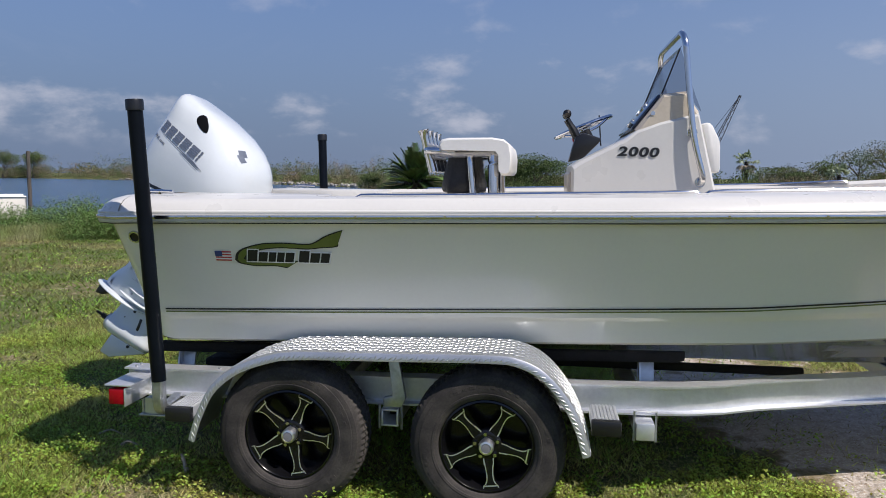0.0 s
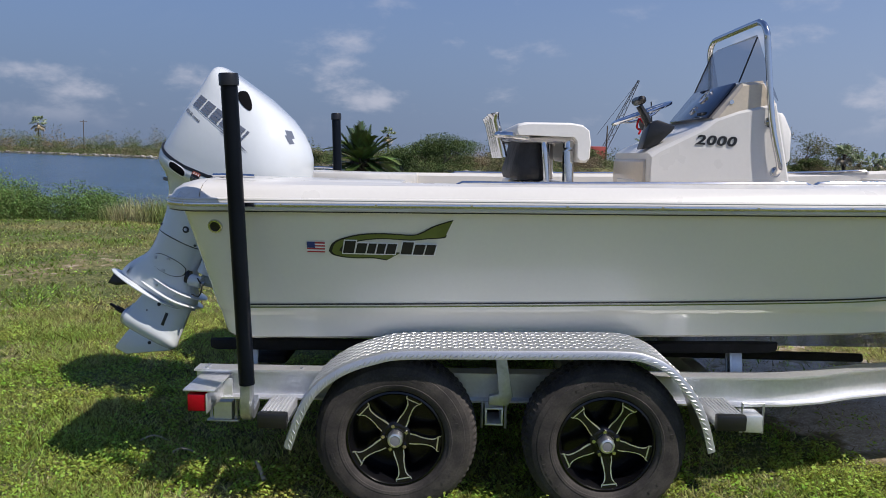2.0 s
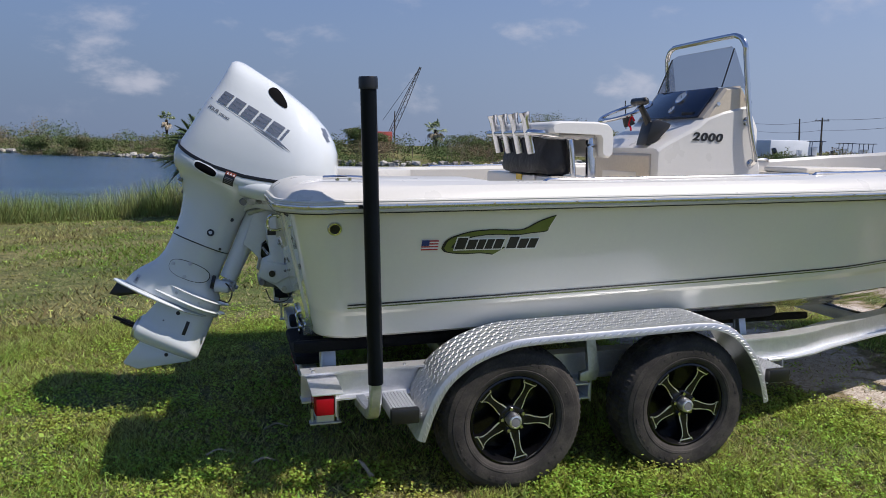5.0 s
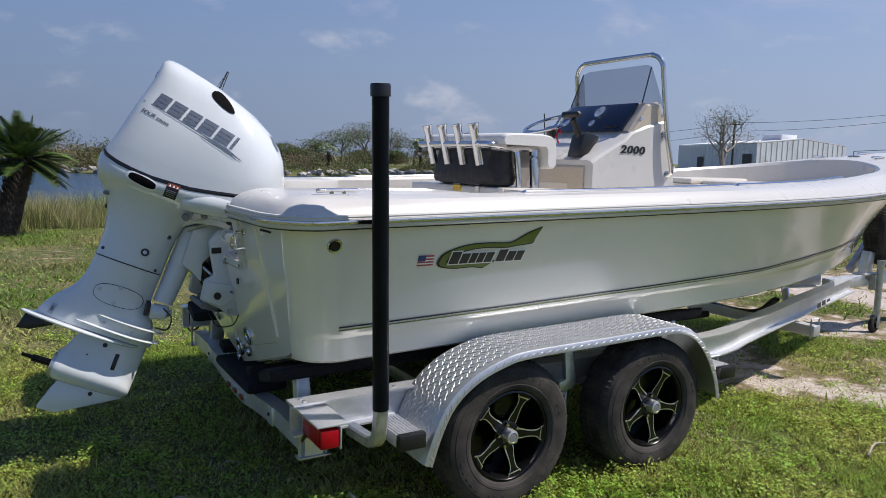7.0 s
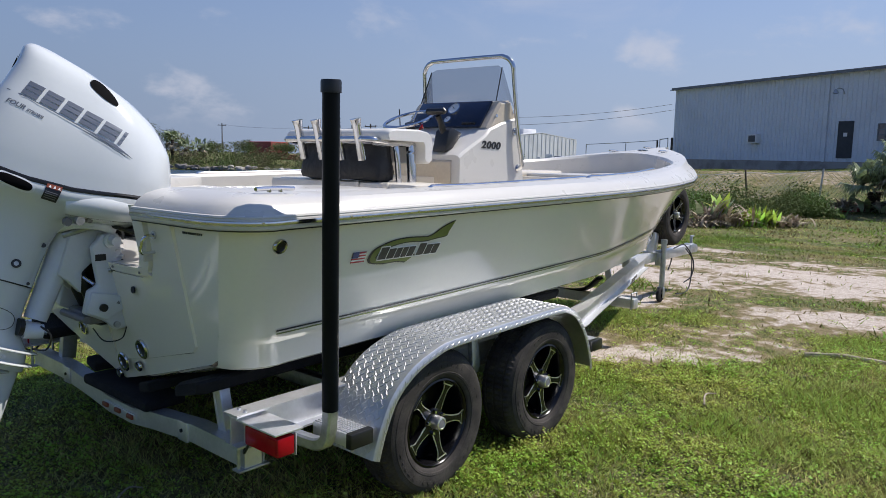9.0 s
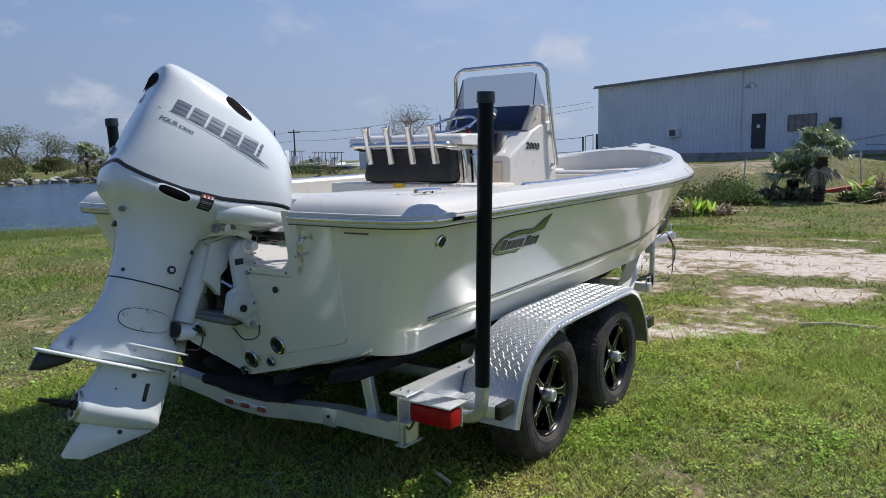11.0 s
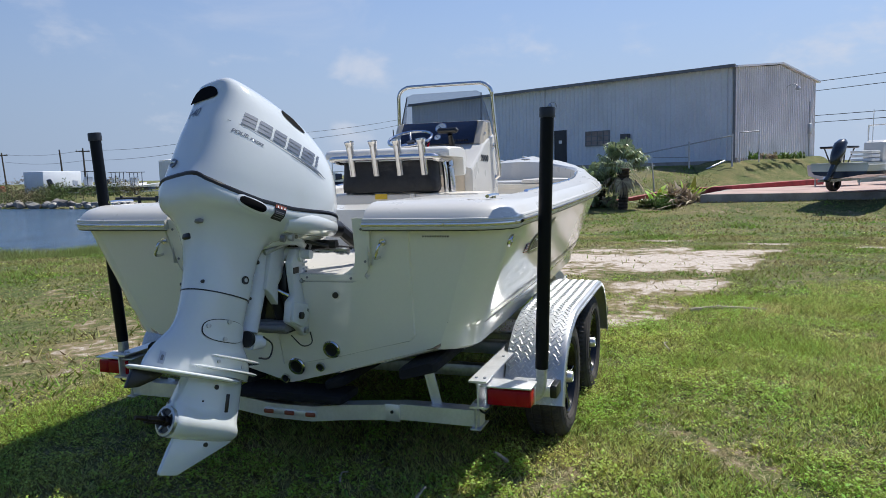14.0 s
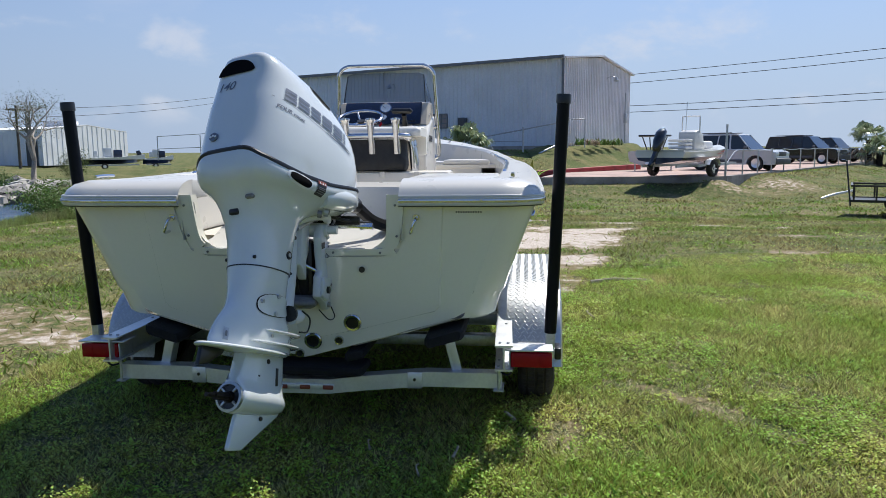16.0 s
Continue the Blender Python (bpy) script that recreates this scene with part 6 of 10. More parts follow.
def lay_writing(name, text, size, shear, place, start, way, label=""):
    """Flat letters laid on the cowl: place turns letter coordinates into a ray's start, which then runs along way."""
    me = text_mesh(text, size, 0.0, M["decal_grey"], shear, 1.0, 0.0008)
    wide = max(v.co.x for v in me.vertices)
    way = Vector(way)
    for v in me.vertices:
        o = Vector(place(v.co.x, v.co.y))
        hit = cowl_tree.ray_cast(o, way)
        p = hit[0] if hit[0] is not None else cowl_tree.find_nearest(o + way * start)[0]
        v.co = p - way * 0.002
    share(name, me, motor, Matrix(), label)
    return wide


XF, ZF = -0.490, 0.462
wf_ = lay_writing("writing", "FOUR", 0.027, 0.3, lambda u, w: (XF + u, -0.8, ZF + w - 0.20 * u), 0.55, (0, 1, 0))
lay_writing("writing", "STROKE", 0.017, 0.3, lambda u, w: (XF + wf_ + 0.006 + u, -0.8, ZF + w - 0.20 * (wf_ + 0.006 + u)), 0.55, (0, 1, 0))


def hugging_oval(name, cx, cz, ax, az, tilt, key, out=0.002, fn=None, sides=(-1, 1), power=0.7, parent=None, squash=0.0, label=""):
    """A rounded patch or recess on the motor's skin."""
    fn = fn or cowl_side
    res = []
    for s in sides:
        b = bmesh.new()
        rings = []
        for k in (1.0, 0.66, 0.33):
            ring = []
            for i in range(28):
                t = 2 * math.pi * i / 28
                u = ax * k * math.copysign(abs(math.cos(t)) ** power, math.cos(t))
                v = az * k * math.copysign(abs(math.sin(t)) ** power, math.sin(t)) * (1 + squash * math.cos(t))
                x, z = cx + u * math.cos(tilt) - v * math.sin(tilt), cz + u * math.sin(tilt) + v * math.cos(tilt)
                ring.append(b.verts.new((x, s * (fn(x, z) + out), z)))
            rings.append(ring)
        loft(b, rings, True)
        b.faces.new(rings[-1])
        res.append(part(name, b, M[key], parent or motor, label, angle=50))
    return res


# slanted emblem bars further forward
cowl_film("emblem_bar", [[(0.085, 0.590), (0.125, 0.555), (0.134, 0.568), (0.098, 0.600)]], "decal_grey", sides=(-1,))
cowl_film("emblem_bar", [[(0.105, 0.565), (0.145, 0.530), (0.152, 0.543), (0.117, 0.576)]], "decal_grey", sides=(-1,))
# side air inlets near the top
hugging_oval("air_inlet", -0.165, 0.648, 0.072, 0.026, radians(-30), "void", 0.0025, squash=-0.35, power=0.85)
# long slots and caution labels on the lower cowl
for o in hugging_oval("intake_slot", -0.362, 0.152, 0.076, 0.027, radians(-7), "motor2", 0.004, fn=leg_side):
    pass
hugging_oval("slot_bore", -0.362, 0.152, 0.065, 0.020, radians(-7), "void", 0.006, fn=leg_side)
cowl_film("caution_label", [[(-0.257, 0.120), (-0.200, 0.120), (-0.197, 0.188), (-0.254, 0.188)]], "decal_black", 0.004, fn=leg_side, label="dark caution label with small marks")
cowl_film("label_header", [[(-0.254, 0.168), (-0.199, 0.168), (-0.198, 0.187), (-0.253, 0.187)]], "decal_rust", 0.0055, fn=leg_side)
for k in range(3):
    xk = -0.247 + k * 0.017
    cowl_film("warning_mark", [[(xk + 0.001, 0.171), (xk + 0.011, 0.171), (xk + 0.007, 0.182), (xk + 0.005, 0.182)]], "decal_white", 0.007, fn=leg_side)
for k in range(4):
    zz = 0.127 + k * 0.008
    cowl_film("label_bar", [[(-0.250, zz), (-0.207, zz), (-0.207, zz + 0.003), (-0.250, zz + 0.003)]], "grey", 0.0055, fn=leg_side)


def skin_bolt(x, z, r, key, s, nm="bolt", parent=None, yb=None, head=""):
    yb = leg_side(x, z) if yb is None else yb
    b = bmesh.new()
    disc(b, (x, s * (yb - 0.004), z), (0, s, 0), r, 0.009, 16)
    bo = part(nm, b, M[key], parent or motor)
    if head:
        b = bmesh.new()
        disc(b, (x, s * (yb + 0.004), z), (0, s, 0), r * 0.5, 0.004, 10)
        part("bolt_head", b, M[head], bo)


for s in (-1, 1):
    skin_bolt(-0.247, -0.155, 0.019, "black", s, head="galv")
    skin_bolt(-0.178, -0.222, 0.007, "black", s)
    skin_bolt(-0.175, -0.050, 0.010, "black", s)
    skin_bolt(-0.43, -0.20, 0.008, "black", s)
    skin_bolt(-0.262, -0.634, 0.011, "black", s, yb=0.047)
    skin_bolt(-0.32, -0.700, 0.004, "black", s, yb=0.046)
    skin_bolt(-0.246, -0.878, 0.010, "black", s, yb=0.012)
    skin_bolt(-0.30, -0.528, 0.008, "galv", s)
    skin_bolt(-0.17, -0.535, 0.008, "galv", s)
    b = bmesh.new()
    prism(b, [(-0.203, -0.737), (-0.184, -0.735), (-0.186, -0.656), (-0.204, -0.657)], s * 0.040, s * 0.0515, "y", 0.002)
    part("water_inlet", b, M["black"], motor)
# oval cover with three bolts, a dark joint round it
hugging_oval("cover_joint", -0.287, -0.394, 0.113, 0.050, radians(2), "black", 0.002, fn=leg_side, power=0.8)
for s, cov in zip((-1, 1), hugging_oval("leg_cover", -0.287, -0.394, 0.110, 0.047, radians(2), "motor", 0.006, fn=leg_side, power=0.8)):
    for x, z in ((-0.376, -0.386), (-0.287, -0.353), (-0.292, -0.430)):
        skin_bolt(x, z, 0.010, "galv", s, "cover_bolt", cov, leg_side(x, z) + 0.008)
cowl_film("anode", [[(-0.553, -0.570), (-0.530, -0.574), (-0.524, -0.522), (-0.546, -0.517)]], "galv", 0.004, fn=leg_side, label="grey anode block")
cowl_film("anode_slot", [[(-0.546, -0.556), (-0.536, -0.558), (-0.532, -0.535), (-0.541, -0.533)]], "grey", 0.006, fn=leg_side)


# stern face: big upper vent, power number, badge, dimples
def stern_x(y, z):
    ra, fb, h, rw, er, sl = cowl_row(max(0.268, min(0.772, z + 0.0)))
    cx, a = (ra + fb) / 2, (fb - ra) / 2
    zz = z + sl * a if z > 0.40 else z
    ra, fb, h, rw, er, sl = cowl_row(max(0.268, min(0.772, zz)))
    cx, a = (ra + fb) / 2, (fb - ra) / 2
    k = min(0.999, abs(y) / (h * (rw + 0.02)))
    return cx - a * max(0.2, 1 - k ** er) ** (1 / er)


b = bmesh.new()
rings = []
for k in (1.0, 0.75, 0.5, 0.25):
    ring = []
    for t in np.linspace(0, 2 * math.pi, 32, endpoint=False):
        c, s = math.copysign(abs(math.cos(t)) ** 0.7, math.cos(t)), math.copysign(abs(math.sin(t)) ** 0.7, math.sin(t))
        yy, zz = 0.03 + k * c * (0.094 - 0.022 * s), 0.693 + 0.036 * k * s - 0.10 * k * abs(c) ** 2 * 0.09
        ring.append(b.verts.new((stern_x(yy - 0.01, zz) - 0.004, yy, zz)))
    rings.append(ring)
loft(b, rings, True)
b.faces.new(rings[-1])
part("rear_vent", b, M["void"], motor, "dark rear air vent")
lay_writing("power_number", "140", 0.062, 0.25, lambda u, w: (-1.2, 0.115 - u, 0.575 + w), 0.66, (1, 0, 0), "grey power number")
b = bmesh.new()
disc(b, (-0.568, 0.07, 0.325), (-1, 0.05, 0.15), 0.021, 0.009, 20)
badge = part("round_badge", b, M["decal_grey"], motor)
for k in range(3):
    b = bmesh.new()
    disc(b, (-0.578, 0.058 + k * 0.012, 0.325 + 0.004 * (k == 1)), (-1, 0.05, 0.15), 0.0055, 0.0025, 8)
    part("badge_dot", b, M["decal_white"], badge)
# the two grey pads stand for shade inside dimples of the cowl
for y, z, w, h2, key in ((-0.05, 0.195, 0.024, 0.009, "grey"), (-0.085, 0.05, 0.020, 0.010, "grey"), (0.0, -0.005, 0.024, 0.014, "black")):
    b = bmesh.new()
    xq = float(np.interp(z, [r[0] for r in LOW][::-1], [r[1] for r in LOW][::-1]))
    box(b, (xq + (0.004 if key == "black" else 0.009) + abs(y) * 0.10, y, z), (0.024, w * 2, h2 * 2), 0.008)
    part("tell_tale" if key == "black" else "drain_dimple", b, M[key if key == "black" else "grey"], motor, angle=60)

# clamp brackets, swivel, tilt ram, hoses between motor and transom (set square with the boat)
rig = thing("motor_mount", pose(0, CY, 0), "white cast motor mount bracket on the transom", "motor bracket")
LOC = lambda x, y, z: motor_m @ Vector((x, y, z)) - Vector((0, CY, 0))
for s in (-1, 1):
    bm = bmesh.new()
    pl = [(-1.83, 1.105), (-1.90, 1.105), (-1.948, 1.05), (-1.94, 0.98), (-1.925, 0.885), (-1.968, 0.865), (-1.99, 0.768), (-1.90, 0.722), (-1.855, 0.676), (-1.79, 0.685), (-1.775, 0.76), (-1.80, 0.88), (-1.82, 1.02)]
    prism(bm, pl, s * 0.110, s * 0.150, "y", 0.010)
    br = part("clamp_bracket", bm, M["motor2"], rig, angle=40)
    bm = bmesh.new()
    prism(bm, [(-1.965, 0.862), (-1.985, 0.772), (-1.90, 0.73), (-1.81, 0.78), (-1.82, 0.83)], s * 0.148, s * 0.166, "y", 0.008)
    part("bracket_boss", bm, M["motor2"], br, angle=40)
    for x, z, r, key in ((-1.918, 0.790, 0.017, "black"), (-1.856, 0.705, 0.014, "galv"), (-1.79, 0.70, 0.010, "galv")):
        bm = bmesh.new()
        disc(bm, (x, s * (0.164 if x < -1.9 else 0.148), z), (0, s, 0), r, 0.014, 14)
        part("bracket_bolt", bm, M[key], br)
    for x, z in ((-1.845, 0.805), (-1.865, 0.955)):
        bm = bmesh.new()
        cyl(bm, (x - 0.02, s * 0.150, z - 0.008), (x + 0.035, s * 0.172, z + 0.012), 0.008, 0.008, 10)
        part("stud", bm, M["galv"], br)
        bm = bmesh.new()
        disc(bm, (x - 0.01, s * 0.152, z - 0.004), (0.9, s * 0.4, 0.3), 0.015, 0.014, 6)
        part("nut", bm, M["grey"], br)
    for k in range(4):
        bm = bmesh.new()
        disc(bm, (-1.822 + 0.004 * k, s * 0.149, 0.985 - k * 0.032), (0, s, 0), 0.006, 0.004, 8)
        part("tilt_hole", bm, M["black"], br)
    for k in range(5):
        bm = bmesh.new()
        prism(bm, [(-1.842 - 0.004 * k, 1.085 - 0.026 * k), (-1.818, 1.09 - 0.026 * k), (-1.818, 1.083 - 0.026 * k), (-1.842 - 0.004 * k, 1.078 - 0.026 * k)], s * 0.148, s * 0.158, "y", 0.001)
        part("casting_rib", bm, M["motor2"], br)
    bm = bmesh.new()
    box(bm, (-1.915, s * 0.1515, 1.005), (0.046, 0.003, 0.028))
    part("bracket_label", bm, M["decal_black"], br)
bm = bmesh.new()
tube(bm, [(-1.87, -0.165, 1.075), (-1.87, 0.165, 1.075)], 0.034, 16)
tube(bm, [(-1.87, -0.21, 1.075), (-1.87, -0.16, 1.075)], 0.021, 12)
part("tilt_tube", bm, M["motor2"], rig)
bm = bmesh.new()
box(bm, (-1.865, 0, 0.86), (0.11, 0.20, 0.34), 0.03)
part("trim_unit", bm, M["black"], rig)
for y in (-0.05, 0.05):
    bm = bmesh.new()
    tube(bm, [(-1.885, y, 0.74), (-1.965, y, 0.93)], 0.028, 14)
    part("trim_cylinder", bm, M["black"], rig)
bm = bmesh.new()
tube(bm, [(-1.93, -0.115, 0.885), (-1.97, -0.05, 0.93)], 0.009, 10)
part("trim_rod", bm, M["chrome"], rig)
bm = bmesh.new()
box(bm, (-1.90, 0, 0.735), (0.12, 0.215, 0.06), 0.02)
tube(bm, [(-1.97, -0.12, 0.735), (-1.97, 0.12, 0.735)], 0.016, 12)
part("bracket_base", bm, M["grey"], rig)
# swivel casting follows the tilted leg
bm = bmesh.new()
tube(bm, [LOC(-0.085, 0, 0.09), LOC(-0.092, 0, -0.14), LOC(-0.098, 0, -0.36)], [0.058, 0.052, 0.046], 18)
part("swivel_tube", bm, M["motor2"], rig, angle=50)
for s in (-1, 1):
    bm = bmesh.new()
    a0, a1 = LOC(-0.09, s * 0.05, 0.10), LOC(-0.09, s * 0.05, -0.13)
    q = [LOC(-0.115, 0, 0.09), LOC(-0.06, 0, 0.13), Vector((-1.905, 0, 1.135)), Vector((-1.86, 0, 1.11)), Vector((-1.885, 0, 1.05)), LOC(0.015, 0, 0.03), LOC(0.02, 0, -0.06), LOC(-0.005, 0, -0.11), LOC(0.025, 0, -0.20), LOC(-0.045, 0, -0.165), LOC(-0.10, 0, -0.15)]
    prism(bm, [(v.x, v.z) for v in q], a1.y - s * 0.02, a1.y + s * 0.022, "y", 0.005)
    part("swivel_bracket", bm, M["motor2"], rig, angle=50)
for s in (-1, 1):
    bm = bmesh.new()
    v0, v1 = LOC(-0.13, s * 0.062, -0.415), LOC(-0.06, s * 0.062, -0.40)
    tube(bm, [v0, v1], [0.034, 0.030], 14)
    part("lower_mount", bm, M["motor2"], rig, angle=50)
    bm = bmesh.new()
    disc(bm, LOC(-0.062, s * 0.062, -0.40), LOC(0, 0, 0) - LOC(-1, 0, 0), 0.012, 0.018, 6)
    part("mount_nut", bm, M["galv"], rig)
bm = bmesh.new()
tube(bm, [LOC(-0.158, -0.070, -0.405), LOC(-0.140, -0.066, -0.402)], 0.036, 16)
part("mount_boot", bm, M["black"], rig)
for pts, r, key, nm in (
        ([(-1.70, -0.20, 1.215), (-1.66, -0.24, 1.19), (-1.60, -0.32, 1.10), (-1.50, -0.38, 1.06), (-1.40, -0.40, 1.06)], 0.032, "black", "rigging_hose"),
        ([(-1.98, -0.08, 1.155), (-1.90, -0.14, 1.15), (-1.80, -0.26, 1.11), (-1.70, -0.34, 1.09)], 0.009, "black", "cable"),
        ([(-1.99, -0.05, 1.14), (-1.88, -0.10, 1.145), (-1.78, -0.18, 1.11), (-1.66, -0.30, 1.07)], 0.007, "black", "cable"),
        ([(-1.96, -0.12, 1.17), (-1.90, -0.16, 1.15), (-1.84, -0.19, 1.12), (-1.82, -0.16, 1.08)], 0.006, "grey", "cable"),
        ([LOC(-0.08, -0.09, -0.38), LOC(-0.03, -0.10, -0.41), LOC(-0.03, -0.09, -0.47), LOC(-0.08, -0.08, -0.48)], 0.004, "black", "cable"),
        ([(-1.95, -0.13, 0.70), (-1.92, -0.17, 0.645), (-1.85, -0.18, 0.645), (-1.81, -0.15, 0.69)], 0.003, "black", "cable")):
    bm = bmesh.new()
    tube(bm, smooth_path(pts, 5), r, 8)
    part(nm, bm, M[key], rig)
bm = bmesh.new()
tube(bm, [(-1.78, -0.30, 1.115), (-1.80, -0.02, 1.115)], 0.022, 12)
part("steering_cylinder", bm, M["black"], rig)
bm = bmesh.new()
tube(bm, [(-1.80, -0.36, 1.085), (-1.82, 0.32, 1.09)], 0.011, 10)
tube(bm, [(-1.80, -0.37, 1.085), (-1.80, -0.31, 1.085)], 0.018, 10)
part("steering_ram", bm, M["chrome"], rig)
bm = bmesh.new()
tube(bm, smooth_path([(-1.86, -0.16, 1.12), (-1.93, -0.17, 1.145), (-2.00, -0.12, 1.15), (-2.05, -0.05, 1.13)], 4), 0.020, 10)
part("steering_arm", bm, M["motor2"], rig, angle=50)
bm = bmesh.new()
tube(bm, smooth_path([(-1.84, -0.10, 1.125), (-1.92, -0.11, 1.135), (-2.03, -0.06, 1.10)], 4), 0.014, 10)
part("steering_link", bm, M["galv"], rig)
for k, (x, y, z, r) in enumerate(((-2.06, -0.17, 1.17, 0.017), (-2.02, -0.19, 1.175, 0.020), (-1.98, -0.185, 1.175, 0.013), (-1.90, -0.20, 1.17, 0.010))):
    bm = bmesh.new()
    disc(bm, (x, y, z), (0.2, -1, -0.2), r, 0.02, 12)
    part("pan_fitting", bm, M["galv" if k % 2 else "grey"], rig)
# rounded arm under the front of the cowl and the boot of the hose
bm = bmesh.new()
tube(bm, smooth_path([LOC(-0.16, -0.215, 0.135), LOC(-0.04, -0.235, 0.165), LOC(0.08, -0.215, 0.195), LOC(0.17, -0.18, 0.215)], 4), [0.045 + 0.012 * math.sin(math.pi * k / 12) for k in range(13)], 16)
part("pan_bulge", bm, M["motor"], rig, angle=60)
bm = bmesh.new()
e0 = LOC(0.16, -0.18, 0.213)
tube(bm, [e0, e0 + Vector((0.05, -0.02, -0.012)), Vector((-1.66, -0.24, 1.19))], [0.044, 0.042, 0.034], 14)
part("hose_boot", bm, M["black"], rig)

# ---- the trailer ----
trailer = thing("boat_trailer", pose(0, CY, 0), "aluminium tandem axle boat trailer with tread plate fenders", "trailer")
RY = 1.012


def ibeam(path, h, w, t=0.008):
    """An I-section bar along a path of points on its underside line."""
    b = bmesh.new()
    sec = [(-w / 2, 0), (w / 2, 0), (w / 2, t), (t / 2, t * 1.4), (t / 2, h - t * 1.4), (w / 2, h - t), (w / 2, h), (-w / 2, h), (-w / 2, h - t), (-t / 2, h - t * 1.4), (-t / 2, t * 1.4), (-w / 2, t)]
    rs_ = []
    for i, p in enumerate(path):
        d = (path[min(i + 1, len(path) - 1)] - path[max(i - 1, 0)])
        o = Vector((d.y, -d.x, 0)).normalized()
        rs_.append([b.verts.new(p + o * u + Vector((0, 0, v))) for u, v in sec])
    loft(b, rs_, True, True)
    return b


for s in (-1, 1):
    path = [Vector(p) for p in ((-1.85, s * RY, 0.385), (0.55, s * (RY - 0.06), 0.392), (0.70, s * (RY - 0.07), 0.395), (0.85, s * (RY - 0.10), 0.400), (1.0, s * (RY - 0.145), 0.410), (3.35, s * 0.13, 0.43))]
    part("frame_rail", ibeam(path, 0.128, 0.085), M["alu"], trailer, "bright aluminium I beam rail", angle=25)
bm = bmesh.new()
box(bm, (4.05, 0, 0.475), (1.65, 0.076, 0.10), 0.006)
tongue = part("tongue", bm, M["alu"], trailer)
bm = bmesh.new()
prism(bm, [(4.80, 0.43), (4.80, 0.53), (4.90, 0.54), (5.02, 0.515), (5.05, 0.47), (5.03, 0.43)], -0.048, 0.048, "y", 0.012)
box(bm, (4.94, 0, 0.57), (0.02, 0.03, 0.10), 0.004)
box(bm, (4.96, 0, 0.615), (0.09, 0.022, 0.02), 0.004)
part("coupler", bm, M["galv"], trailer)
bm = bmesh.new()
cyl(bm, (3.90, -0.10, 0.10), (3.90, -0.10, 0.62), 0.028, seg=14)
box(bm, (3.90, -0.06, 0.46), (0.10, 0.06, 0.14), 0.006)
cyl(bm, (3.90, -0.10, 0.62), (3.90, -0.10, 0.66), 0.034, seg=14)
jack = part("jack", bm, M["galv"], trailer)
bm = bmesh.new()
gz = ground_z(3.9, 4.15)
lathe(bm, [(0.03, -0.02), (0.062, -0.02), (0.074, -0.012), (0.074, 0.012), (0.062, 0.02), (0.03, 0.02)], 22, Matrix.Translation((3.87, -0.10, gz + 0.074)) @ Matrix.Rotation(radians(90), 4, "X"))
part("jack_wheel", bm, M["rubber"], jack)
bm = bmesh.new()
for dy in (-0.03, 0.03):
    box(bm, (3.885, -0.10 + dy, gz + 0.10), (0.05, 0.006, 0.11), 0.002)
part("jack_fork", bm, M["galv"], jack)
# winch stand with the spare wheel
bm = bmesh.new()
box(bm, (3.84, 0.0, 0.60), (0.10, 0.076, 0.26), 0.006, Matrix.Rotation(radians(12), 4, "Y"))
box(bm, (3.84, 0.0, 0.532), (0.22, 0.12, 0.014), 0.003)
part("winch_stand", bm, M["alu"], trailer)
for pts in ([(4.65, -0.05, 0.50), (4.72, -0.12, 0.36), (4.66, -0.13, 0.20), (4.52, -0.10, 0.14)],
            [(4.55, 0.06, 0.46), (4.62, 0.10, 0.33), (4.55, 0.10, 0.25)],
            [(4.30, -0.05, 0.53), (4.5, -0.07, 0.56), (4.68, -0.06, 0.50), (4.75, -0.09, 0.38), (4.65, -0.12, 0.10), (4.45, -0.13, 0.03), (4.25, -0.12, 0.05)]):
    bm = bmesh.new()
    tube(bm, smooth_path(pts, 5), 0.007, 8)
    part("safety_cable", bm, M["black"], trailer)
# the drawbar end stands a little askew
SWING = Matrix.Translation((3.2, 0, 0)) @ Matrix.Rotation(radians(2.0), 4, "Z") @ Matrix.Translation((-3.2, 0, 0))
for ob in trailer.children_recursive:
    if ob.name.split(".")[0] in ("tongue", "coupler", "jack", "jack_wheel", "jack_fork", "winch_stand", "safety_cable"):
        ob.data.transform(SWING)
# cross members and bunks
for s in (-1, 1):
    bm = bmesh.new()
    for dy, dz, wy, wz in ((0, 0.034, 0.076, 0.008), (0, -0.034, 0.076, 0.008), (0.034, 0, 0.008, 0.06), (-0.034, 0, 0.008, 0.06)):
        box(bm, (-0.575 + dy, s * 0.80, 0.355 + dz), (wy, 0.60, wz), 0.001)
    tube_end = part("axle_tube", bm, M["alu"], trailer, "hollow square aluminium cross tube")
    bm = bmesh.new()
    box(bm, (-0.575, s * 0.95, 0.355), (0.062, 0.01, 0.062))
    part("tube_hollow", bm, M["void"], tube_end)
    for dx in (-0.05, 0.05):
        bm = bmesh.new()
        cyl(bm, (-0.575 + dx, s * 1.08, 0.30), (-0.575 + dx, s * 1.08, 0.41), 0.006, seg=8)
        part("u_bolt", bm, M["galv"], trailer)
for x in (0.52, 2.0):
    bm = bmesh.new()
    w = 1.08 if x < 1 else 0.72
    box(bm, (x, 0, 0.345), (0.076, 2 * w, 0.076), 0.006)
    part("cross_member", bm, M["alu"], trailer)
    for s in (-1, 1):
        bm = bmesh.new()
        tube(bm, [(x - 0.045, s * (w - 0.02), 0.30), (x - 0.045, s * (w - 0.02), 0.43), (x + 0.045, s * (w - 0.02), 0.43), (x + 0.045, s * (w - 0.02), 0.30)], 0.006, 6)
        part("u_bolt", bm, M["galv"], trailer)
bm = bmesh.new()
